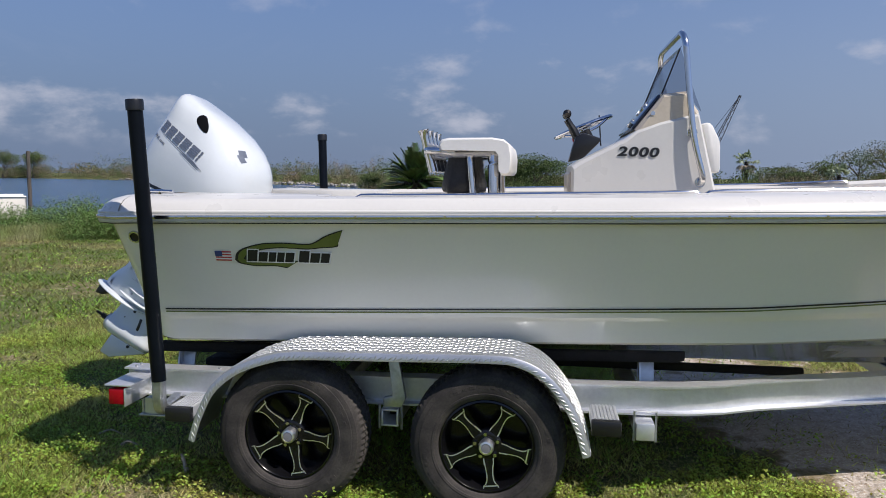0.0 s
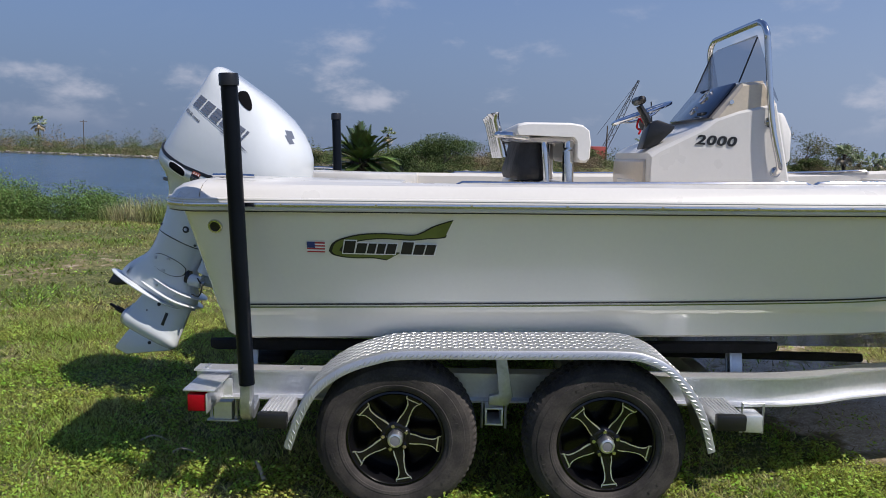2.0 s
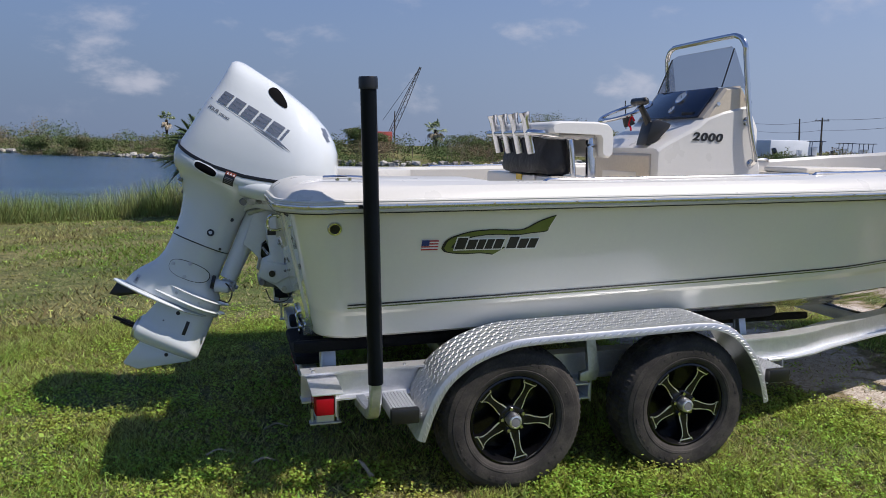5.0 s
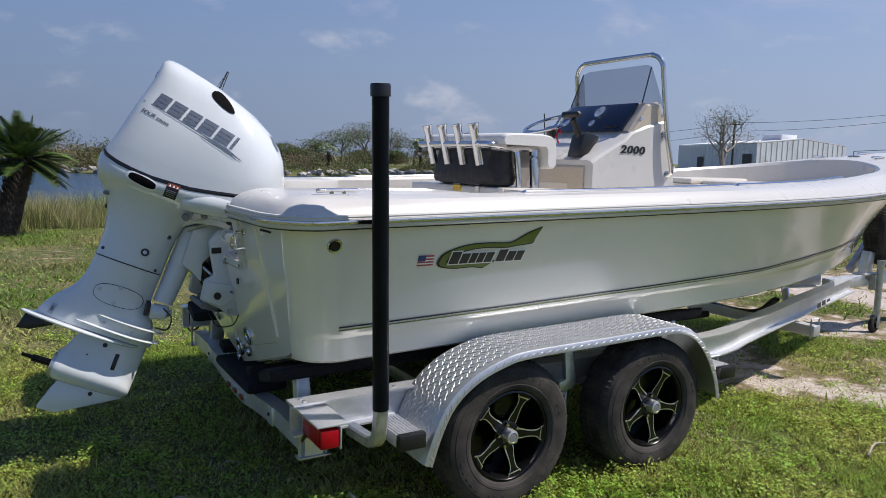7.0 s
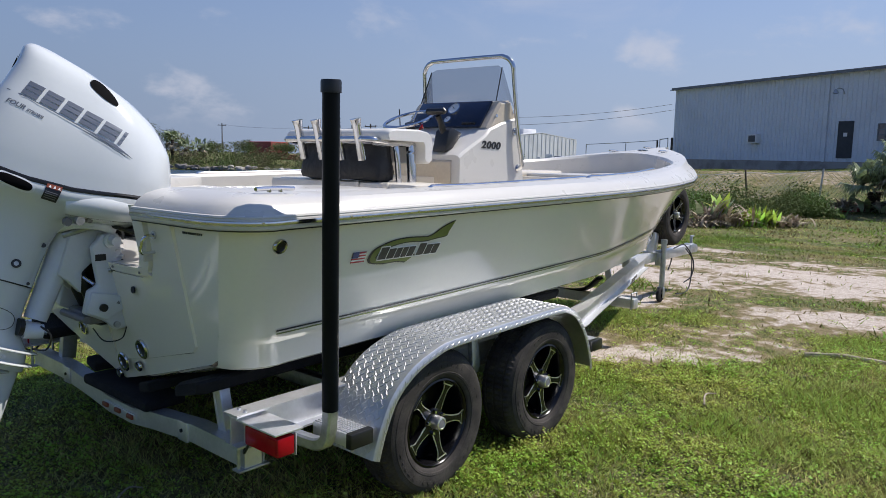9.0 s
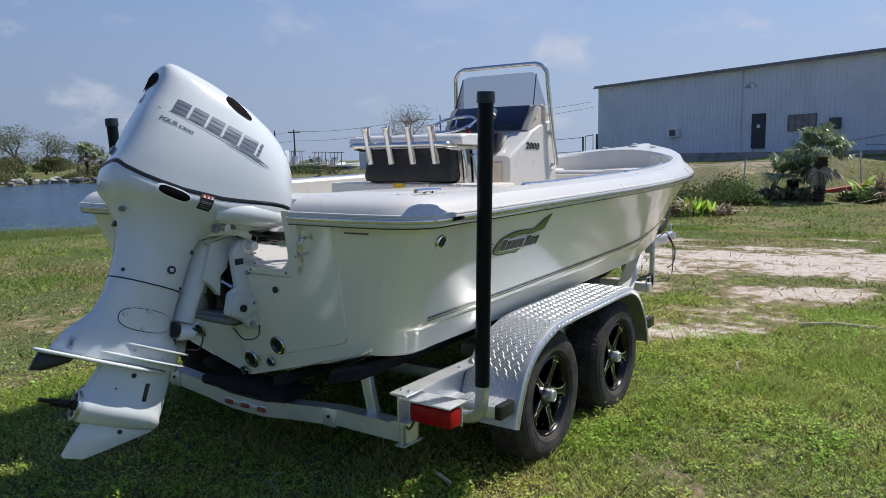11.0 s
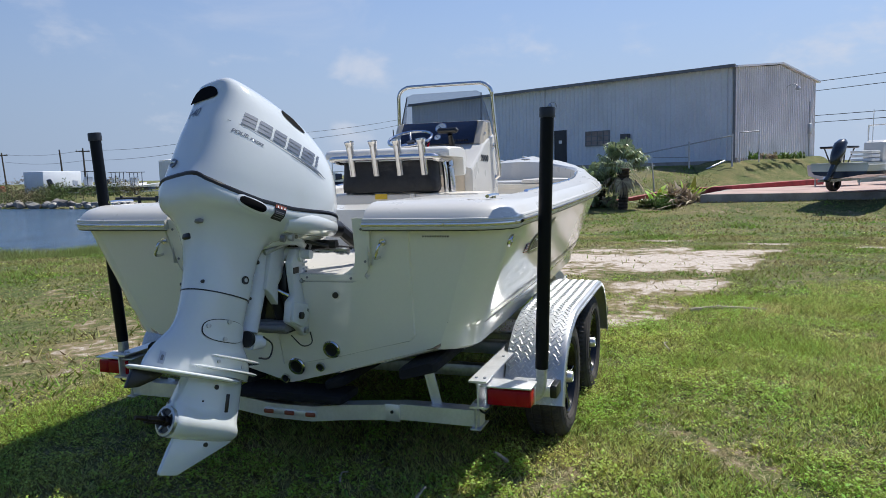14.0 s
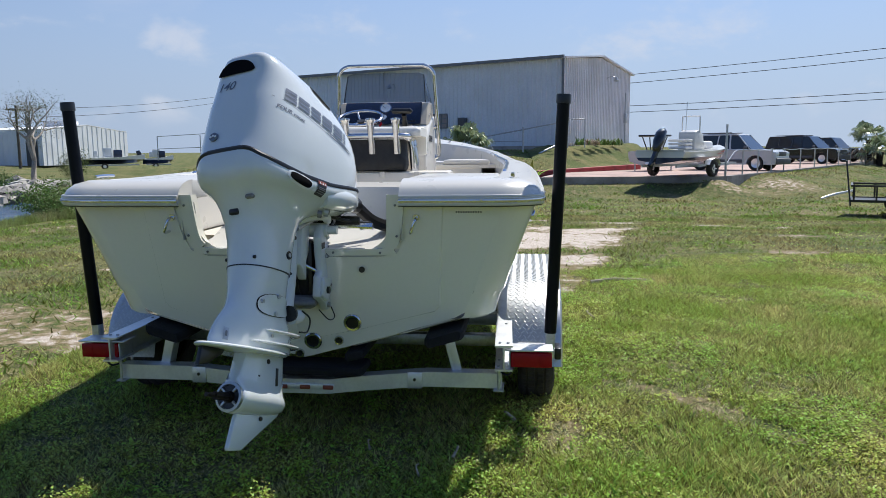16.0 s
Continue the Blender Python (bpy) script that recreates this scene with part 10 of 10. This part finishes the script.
# low boat with a small black canopy parked behind the skiff
canopy_boat = thing("canopy_boat", pose(33.6, -3.5, 0.304, 0, 0, -40), "small white boat with a black canvas canopy", "boat")
bm = bmesh.new()
rs = []
for x, w, zk in ((-1.6, 0.72, 0.30), (-0.4, 0.78, 0.28), (0.8, 0.62, 0.34), (1.6, 0.28, 0.5), (1.9, 0.04, 0.75)):
    rs.append([bm.verts.new((x, y, z)) for y, z in ((-w, 0.95), (-w * 0.9, zk + 0.2), (0, zk), (w * 0.9, zk + 0.2), (w, 0.95), (w * 0.86, 0.99), (-w * 0.86, 0.99))])
loft(bm, rs, True, True)
part("hull", bm, M["deck"], canopy_boat, angle=30)
bm = bmesh.new()
for s in (-1, 1):
    tube(bm, [(-1.2, s * 0.55, 0.0), (-1.2, s * 0.55, 0.55)], 0.04, 6)
    tube(bm, [(0.6, s * 0.45, 0.0), (0.6, s * 0.45, 0.5)], 0.04, 6)
part("cradle", bm, M["galv"], canopy_boat)
for s in (-1, 1):
    for x in (-0.35, 0.35):
        bm = bmesh.new()
        tube(bm, [(x * 0.4 - 0.3, s * 0.3, 0.95), (x - 0.3, s * 0.5, 1.72)], 0.03, 6)
        part("canopy_pole", bm, M["black"], canopy_boat)
bm = bmesh.new()
box(bm, (-0.3, 0, 1.76), (0.95, 1.35, 0.10), 0.045)
part("canopy", bm, M["black"], canopy_boat)

# small black utility trailer
ux, uy = 14.8, -6.62
util = thing("utility_trailer", pose(ux, uy, ground_z(ux, uy), 0, 0, -112), "black steel utility trailer with a raised mesh ramp", "trailer")
bm = bmesh.new()
for z in (0.42, 0.80):
    for s in (-1, 1):
        box(bm, (0, s * 0.75, z), (2.6, 0.05, 0.05))
    box(bm, (-1.3, 0, z), (0.05, 1.5, 0.05))
for x in np.linspace(-1.25, 1.25, 6):
    for s in (-1, 1):
        box(bm, (x, s * 0.75, 0.61), (0.04, 0.04, 0.36))
box(bm, (0, 0, 0.40), (2.6, 1.5, 0.04))
part("bed_frame", bm, M["black"], util, smooth=False)
for y in np.linspace(-0.7, 0.7, 17):
    bm = bmesh.new()
    cyl(bm, (-1.32, y, 0.30), (-1.46, y * 0.8, 1.42), 0.02, seg=6)
    part("ramp_bar", bm, M["black"], util, smooth=False)
for f_ in (0.0, 0.33, 0.66, 1.0):
    bm = bmesh.new()
    cyl(bm, (-1.32 - 0.14 * f_, -0.72 * (1 - 0.2 * f_), 0.30 + 1.12 * f_), (-1.32 - 0.14 * f_, 0.72 * (1 - 0.2 * f_), 0.30 + 1.12 * f_), 0.025, seg=6)
    part("ramp_rail", bm, M["black"], util, smooth=False)
for s in (-1, 1):
    bm = bmesh.new()
    mm = Matrix.Translation((-0.2, s * 0.88, 0.32)) @ Matrix.Rotation(radians(-90 * s), 4, "X")
    lathe(bm, [(0.17, -0.08), (0.28, -0.09), (0.32, -0.06), (0.32, 0.06), (0.28, 0.09), (0.18, 0.08), (0.17, 0.03)], 28, mm)
    ty = part("trailer_wheel", bm, M["rubber"], util)
    bm = bmesh.new()
    lathe(bm, [(0.0, 0.07), (0.07, 0.075), (0.09, 0.05), (0.16, 0.055), (0.18, 0.07), (0.18, 0.02), (0.0, 0.01)], 20, mm)
    part("rim", bm, M["decal_white"], ty)
bm = bmesh.new()
pz = ground_z(22.1, -7.3)
tube(bm, smooth_path([(22.0, -7.2, pz + 0.03), (22.2, -7.7, pz + 0.16), (22.1, -8.3, pz + 0.30)], 4), 0.045, 8)
solo("plastic_pipe", bm, M["decal_white"], "curved length of white plastic pipe on the grass", "pipe")

# ---- chain link fence before the shed ----
fence = thing("chain_link_fence", pose(0, 0, 0), "sagging chain link fence with rusty posts", "fence")
fpts = [Vector((23.5, 16.0)), Vector((25.2, 13.4)), Vector((26.8, 11.0)), Vector((28.4, 8.8)), Vector((29.6, 6.4)), Vector((31.0, 4.7))]
wires = []
for k, p in enumerate(fpts):
    z = ground_z(p.x, p.y)
    bm = bmesh.new()
    lean_ = 0.12 * math.sin(k * 2.3)
    cyl(bm, (p.x, p.y, z - 0.2), (p.x + lean_, p.y - lean_, z + 1.35), 0.035, seg=8)
    part("fence_post", bm, M["galv"] if k % 2 else M["pole"], fence)
    if k:
        q = fpts[k - 1]
        zq = ground_z(q.x, q.y)
        n = int((p - q).length / 0.16)
        for i in range(n):
            for dd in (-7, 7):
                a, b_ = i / n, (i + dd) / n
                if 0 <= b_ <= 1:
                    P, Q = q.lerp(p, a), q.lerp(p, b_)
                    wires.append((Vector((P.x, P.y, zq + (z - zq) * a + 0.08)), Vector((Q.x, Q.y, zq + (z - zq) * b_ + 1.22))))
        bm = bmesh.new()
        tube(bm, [(q.x, q.y, zq + 1.25), ((p.x + q.x) / 2, (p.y + q.y) / 2, (z + zq) / 2 + 1.17), (p.x, p.y, z + 1.25)], 0.014, 6)
        part("top_wire", bm, M["galv"], fence)
vv, ff = [], []
for a, b_ in wires:
    o = (b_ - a).cross(Vector((1, 0.4, 0))).normalized() * 0.005
    k = len(vv)
    vv += [a - o, a + o, b_ + o, b_ - o]
    ff.append((k, k + 1, k + 2, k + 3))
ob = join_np("wire_mesh", [(vv, ff)], M["galv"], fence, kind="stuff")
gate = thing("gate_rails", pose(0, 0, 0), "grey pipe gate and sloping handrail by the shed", "gate")
for a, b_, rr in (((38.0, 3.35, 0.9), (38.0, 3.35, 2.72), 0.045), ((38.0, 3.34, 1.87), (38.0, 5.25, 1.91), 0.03), ((38.0, 3.34, 1.05), (38.0, 5.25, 1.10), 0.02), ((38.0, 5.6, 2.17), (38.0, 1.15, 2.96), 0.035), ((38.0, 7.6, 1.85), (38.0, 5.6, 2.17), 0.03), ((38.0, 1.15, 1.3), (38.0, 1.15, 3.05), 0.05), ((38.2, 0.78, 1.5), (38.2, 0.78, 3.1), 0.03), ((38.2, 0.78, 3.1), (38.4, -0.2, 3.15), 0.03), ((38.4, -0.2, 1.5), (38.4, -0.2, 3.15), 0.03), ((38.0, 1.5, 1.62), (36.4, 3.0, 0.95), 0.05)):
    bm = bmesh.new()
    cyl(bm, a, b_, rr, seg=8)
    part("pipe", bm, M["galv"], gate)

yard_fence = thing("yard_fence", pose(0, 0, 0), "thin chain link yard fence on leaning posts", "fence")
gate_posts = [(Vector((50.0, 25.7, 1.1)), 3.03, 0.07), (Vector((50.0, 24.55, 1.1)), 3.2, 0.09), (Vector((50.0, 28.3, 1.0)), 2.77, 0.035), (Vector((50.0, 31.8, 0.8)), 2.68, 0.035)]
for foot, z_top, rad in gate_posts:
    bm = bmesh.new()
    cyl(bm, foot, (foot.x, foot.y, z_top), rad, seg=8)
    part("fence_post", bm, M["pole"] if rad > 0.05 else M["galv"], yard_fence)
bm = bmesh.new()
tube(bm, smooth_path([(50.0, 25.5, 1.3), (50.0, 25.5, 2.95), (50.0, 25.42, 3.07), (50.0, 24.95, 3.13), (50.0, 24.87, 3.05), (50.0, 24.87, 1.3)], 3), 0.035, 6)
part("gate_frame", bm, M["galv"], yard_fence)
for za, zb in ((2.99, 2.66), (1.9, 1.7)):
    bm = bmesh.new()
    tube(bm, [(50.0, 25.7, za), (50.0, 28.3, (za + zb) / 2), (50.0, 31.8, zb)], 0.025, 6)
    part("fence_rail", bm, M["galv"], yard_fence)

# ---- poles and wires ----
def utility_pole(az, d, h, ox, oy, arm=True, lean=0.0):
    x, y = at_az(az, d, ox, oy)
    z = ground_z(x, y)
    p = thing("utility_pole", pose(x, y, z), "weathered wooden utility pole", "utility pole", "utility poles")
    b = bmesh.new()
    cyl(b, (0, 0, -0.3), (lean, 0, h), 0.17, 0.11, 8)
    part("shaft", b, M["pole"], p)
    if arm:
        b = bmesh.new()
        box(b, (lean, 0, h - 0.5), (2.0, 0.12, 0.14), 0, Matrix.Rotation(radians(az - 90), 4, "Z"))
        part("cross_arm", b, M["pole"], p)
        for s in (-0.85, 0.85):
            b = bmesh.new()
            dv = Matrix.Rotation(radians(az - 90), 3, "Z") @ Vector((s, 0, 0))
            cyl(b, (lean + dv.x, dv.y, h - 0.45), (lean + dv.x, dv.y, h - 0.22), 0.05, seg=6)
            part("insulator", b, M["grey"], p)
    return Vector((x, y, z + h - 0.3))


p1 = utility_pole(50.4, 165, 7.6, -4.8, 2.0, True, -0.6)
p2 = utility_pole(47.0, 135, 7.0, -4.8, 2.0, False, -0.5)
p3 = utility_pole(45.65, 130, 6.9, -4.8, 2.0, True, -0.2)
p6 = utility_pole(78.6, 140, 7.8, 0.1, 0.1, False)
p7 = utility_pole(116.3, 260, 10, -1.0, 0.1)
p8 = utility_pole(36.3, 96, 7.0, -5.2, 2.8, True)
p9 = utility_pole(58.0, 190, 8.4, -1.7, 0.1, True)


def cable(pts, sag, rad=0.018):
    b = bmesh.new()
    for a, c in zip(pts, pts[1:]):
        a, c = Vector(a), Vector(c)
        tube(b, [a.lerp(c, t) - Vector((0, 0, sag * 4 * t * (1 - t))) for t in np.linspace(0, 1, 9)], rad, 5)
    solo("overhead_wire", b, M["wire"], "thin black overhead power wire", "wire", "overhead wires")


cable([p9, p1, p3, p8, (90, 42.5, 8.8)], 0.5, 0.022)
cable([p1 - Vector((0, 0, 1.4)), p3 - Vector((0, 0, 1.6)), p8 - Vector((0, 0, 1.0)), (90, 42.1, 8.1)], 0.5, 0.022)
for dz, k in ((0.0, 5.35), (-0.9, 4.75), (-3.2, 3.3), (-4.2, 2.85)):
    a = at_az(-2.0, 62, -5.2, 2.8)
    c = at_az(-30, 62, -5.2, 2.8)
    cable([(*a, 1.45 + 62 * math.tan(radians(k - 0.3))), (*c, 1.45 + 62 * math.tan(radians(k + (1.3 if dz > -2 else 0.4))))], 0.15, 0.022)

# ---- far objects: crane, moored boats, dock ----
crane = thing("lattice_crane", pose(0, 0, 0), "distant lattice boom crane with a red cab", "crane")
ca, cb = Vector((*at_az(78.3, 200, -1.7, 0.1), 3.0)), Vector((*at_az(75.9, 200, -1.7, 0.1), 1.4 + 200 * math.tan(radians(5.87))))
ax = (cb - ca).normalized()
sd = ax.cross(Vector((0, 1, 0))).normalized()
for o in (sd * 0.7, -sd * 0.7, Vector((0, 1.2, 0))):
    bm = bmesh.new()
    tube(bm, [ca + o, ca.lerp(cb, 0.5) + o, cb + o * 0.3], 0.10, 5)
    part("boom_chord", bm, M["crane"], crane)
bm = bmesh.new()
for k in range(22):
    t0, t1 = k / 22, (k + 1) / 22
    s_ = 1 if k % 2 else -1
    cyl(bm, ca.lerp(cb, t0) + sd * (0.7 * s_ * (1 - 0.6 * t0)), ca.lerp(cb, t1) - sd * (0.7 * s_ * (1 - 0.6 * t1)), 0.06, seg=4)
part("boom_lacing", bm, M["crane"], crane)
bm = bmesh.new()
box(bm, ca + Vector((-1.5, 0, 0.2)), (4.5, 3.0, 3.4), 0.15)
part("cab", bm, M["craned"], crane)
bm = bmesh.new()
tube(bm, [cb, ca + Vector((-1.5, 0, 5.0))], 0.05, 4)
part("pendant_line", bm, M["wire"], crane)
mx_, my2 = at_az(53.3, 118, -4.8, 2.0)
bm = bmesh.new()
box(bm, (mx_, my2, ground_z(mx_, my2) + 1.9), (3.2, 6.0, 2.6), 0.1)
box(bm, (mx_ + 0.5, my2 - 5.0, ground_z(mx_, my2) + 0.9), (1.5, 5.0, 0.8), 0.1)
solo("red_machine_house", bm, M["craned"], "faded red machinery house across the water", "machine")


def far_boat(az, d, L, ox, oy, yaw, key, label, zoff=0.0, top=True):
    x, y = at_az(az, d, ox, oy)
    b = thing("stored_boat", pose(x, y, ground_z(x, y) + zoff, 0, 0, yaw), label, "boat", "stored boats")
    m1, m2 = bmesh.new(), bmesh.new()
    r1, r2 = [], []
    for f_, w, zk, zs in ((-0.5, 0.12, 0.5, 1.1), (-0.2, 0.15, 0.5, 1.1), (0.15, 0.14, 0.52, 1.2), (0.38, 0.08, 0.65, 1.35), (0.5, 0.005, 1.1, 1.45)):
        zm = 0.95
        r1.append([m1.verts.new((f_ * L, yy, z)) for yy, z in ((-w * L * 0.9, zm), (0, zk), (w * L * 0.9, zm))])
        r2.append([m2.verts.new((f_ * L, yy, z)) for yy, z in ((-w * L * 0.9, min(zm, zs)), (-w * L, zs), (w * L, zs), (w * L * 0.9, min(zm, zs)))])
    loft(m1, r1, False)
    m1.faces.new(r1[0])
    loft(m2, r2, False)
    m2.faces.new(r2[0])
    part("bottom", m1, M[key], b)
    part("topside", m2, M["decal_white"], b)
    for xx, s_ in ((-0.05 * L, (0.8, 0.7, 0.9)), (-0.22 * L, (0.4, 0.9, 0.6))):
        q = bmesh.new()
        box(q, (xx, 0, 1.2 + s_[2] / 2), s_, 0.08)
        part("console", q, M["decal_white"], b)
    q = bmesh.new()
    prism(q, [(-0.49 * L, 0.9), (-0.49 * L - 0.5, 1.1), (-0.49 * L - 0.7, 1.9), (-0.49 * L - 0.3, 2.0), (-0.49 * L, 1.4)], -0.2, 0.2, "y", 0.06)
    part("outboard", q, M["darkcar"], b)
    q = bmesh.new()
    for sx in (-0.6, 0.4) if top else ():
        for sy in (-0.5, 0.5):
            cyl(q, (sx, sy, 1.1), (sx, sy, 2.7), 0.04, seg=5)
    if top:
        box(q, (-0.1, 0, 2.72), (1.6, 1.5, 0.07), 0.02)
    else:
        box(q, (0.10 * L, 0, 1.5), (0.8, 0.8, 0.8), 0.08)
    part("t_top" if top else "console_cover", q, M["navyhull"], b)
    q = bmesh.new()
    box(q, (0, 0, 0.42), (L * 0.8, 1.6, 0.1))
    part("cradle", q, M["galv"], b)
    for sy in (-1, 1):
        q = bmesh.new()
        cyl(q, (-0.1 * L, sy * 0.82, 0.30), (-0.1 * L, sy * 1.0, 0.30), 0.30, seg=20)
        tw = part("trailer_wheel", q, M["rubber"], b)
        q = bmesh.new()
        cyl(q, (-0.1 * L, sy * 0.98, 0.30), (-0.1 * L, sy * 1.01, 0.30), 0.16, seg=14)
        part("rim", q, M["machined"], tw)


far_boat(30.5, 80, 6.2, -5.3, 3.15, -58, "darkcar", "dark hulled bay boat stored on a trailer", 0.0, False)
far_boat(27.4, 88, 3.2, -5.3, 3.15, -60, "navyhull", "small white skiff stored on the bank", 0.0, False)
far_boat(45.3, 92, 8.0, -4.8, 2.05, -30, "darkcar", "long white workboat with a black bottom", 0.0)
far_boat(43.6, 96, 7.0, -4.8, 2.05, -20, "navyhull", "white boat with a blue canopy", 0.2)
far_boat(42.4, 96, 6.5, -4.8, 2.05, -20, "navyhull", "white cabin boat ashore", 0.2)
bm = bmesh.new()
dx_, dy_ = at_az(46.5, 97, -4.8, 2.05)
box(bm, (dx_, dy_ + 3, ground_z(dx_, dy_) + 1.7), (5.5, 3.0, 2.6), 0.1)
solo("storage_container", bm, M["shed"], "grey storage container by the boats", "container")
for i, (az, d) in enumerate(((42.5, 61), (43.6, 63), (44.7, 66), (45.8, 68), (41.5, 60))):
    x, y = at_az(az, d)
    bm = bmesh.new()
    cyl(bm, (x, y, WATER_Z - 1), (x, y, 0.15), 0.16, 0.14, 10)
    solo("dock_piling", bm, M["pole"], "dark timber piling at the basin edge", "piling", "basin pilings")
bm = bmesh.new()
a, b_ = at_az(41.0, 60), at_az(46.2, 69)
prism(bm, [(a[0], a[1]), (b_[0], b_[1]), (b_[0] + 0.9, b_[1] + 0.7), (a[0] + 0.9, a[1] + 0.7)], -0.25, 0.02, "z")
solo("timber_bulkhead", bm, M["pole"], "weathered timber bulkhead at the basin", "bulkhead", kind="structure", smooth=False)
# pale pontoon rail and post at the water's edge
px_, py_ = at_az(133.0, 25.5, 0.1, 0.1)
dock = thing("pontoon_boat", pose(px_, py_, WATER_Z, 0, 0, 40), "pale pontoon boat with rail panels at the bank", "boat")
bm = bmesh.new()
box(bm, (0, 0, 0.45), (5.0, 2.2, 0.16), 0.03)
for s in (-1, 1):
    cyl(bm, (-2.4, s * 0.8, 0.1), (2.4, s * 0.8, 0.1), 0.32, seg=14)
part("floats", bm, M["alu"], dock)
for s in (-1, 1):
    bm = bmesh.new()
    box(bm, (0, s * 1.05, 1.22), (4.8, 0.04, 1.2), 0.01)
    part("rail_panel", bm, M["cream"], dock)
    for z in (0.62, 1.05, 1.15, 1.82):
        bm = bmesh.new()
        tube(bm, [(-2.4, s * 1.08, z), (2.4, s * 1.08, z)], 0.025, 6)
        part("rail_tube", bm, M["galv"], dock)
    for x in (-2.4, 0.0, 2.4):
        bm = bmesh.new()
        tube(bm, [(x, s * 1.08, 0.5), (x, s * 1.08, 1.84)], 0.028, 6)
        part("rail_upright", bm, M["galv"], dock)
bm = bmesh.new()
qx, qy = at_az(127.3, 21.5, 0.1, 0.1)
cyl(bm, (qx, qy, WATER_Z - 0.5), (qx, qy, 1.95), 0.05, 0.045, 8)
solo("mooring_post", bm, M["pole"], "thin wooden mooring post in the water", "post")

# ---- loose things on the lawn ----
def branch(name, pts, r0, label, key="stick"):
    b = bmesh.new()
    pp = [Vector((x, y, ground_z(x, y) + h)) for x, y, h in pts]
    sp = smooth_path(pp, 4)
    tube(b, sp, [r0 * (1 - 0.55 * i / len(sp)) * (1 + 0.12 * math.sin(i * 1.7)) for i in range(len(sp))], 8)
    solo(name, b, M[key], label, "stick", "fallen sticks")


branch("driftwood_branch", [(2.64, 2.44, 0.02), (2.72, 2.22, 0.035), (2.76, 2.0, 0.03), (2.83, 1.74, 0.015)], 0.026, "grey weathered branch lying on the grass")
branch("dry_stem", [(-2.05, 3.47, 0.03), (-2.00, 3.45, 0.06), (-1.95, 3.46, 0.04)], 0.008, "dry broken plant stem on the lawn")
branch("dry_stem", [(-1.55, 3.19, 0.03), (-1.58, 3.22, 0.07), (-1.60, 3.24, 0.09)], 0.011, "dry broken plant stem on the lawn")
branch("dry_stem", [(-2.26, 3.60, 0.03), (-2.2, 3.62, 0.05), (-2.12, 3.61, 0.03)], 0.005, "dry broken plant stem on the lawn")
branch("dry_stem", [(-1.98, 3.88, 0.03), (-1.92, 3.9, 0.05), (-1.86, 3.9, 0.03)], 0.005, "dry broken plant stem on the lawn")
branch("dry_stem", [(0.95, 2.55, 0.03), (1.1, 2.6, 0.05), (1.22, 2.58, 0.03)], 0.007, "dry broken plant stem on the lawn")
bm = bmesh.new()
trunk(bm, (8.5, 15.4, ground_z(8.5, 15.4) - 0.1), (8.55, 15.4, ground_z(8.5, 15.4) + 0.75), 0.26, 0.16, 6, 0.25)
solo("palm_stump", bm, M["bark"], "rotting brown palm stump on the bank", "stump")
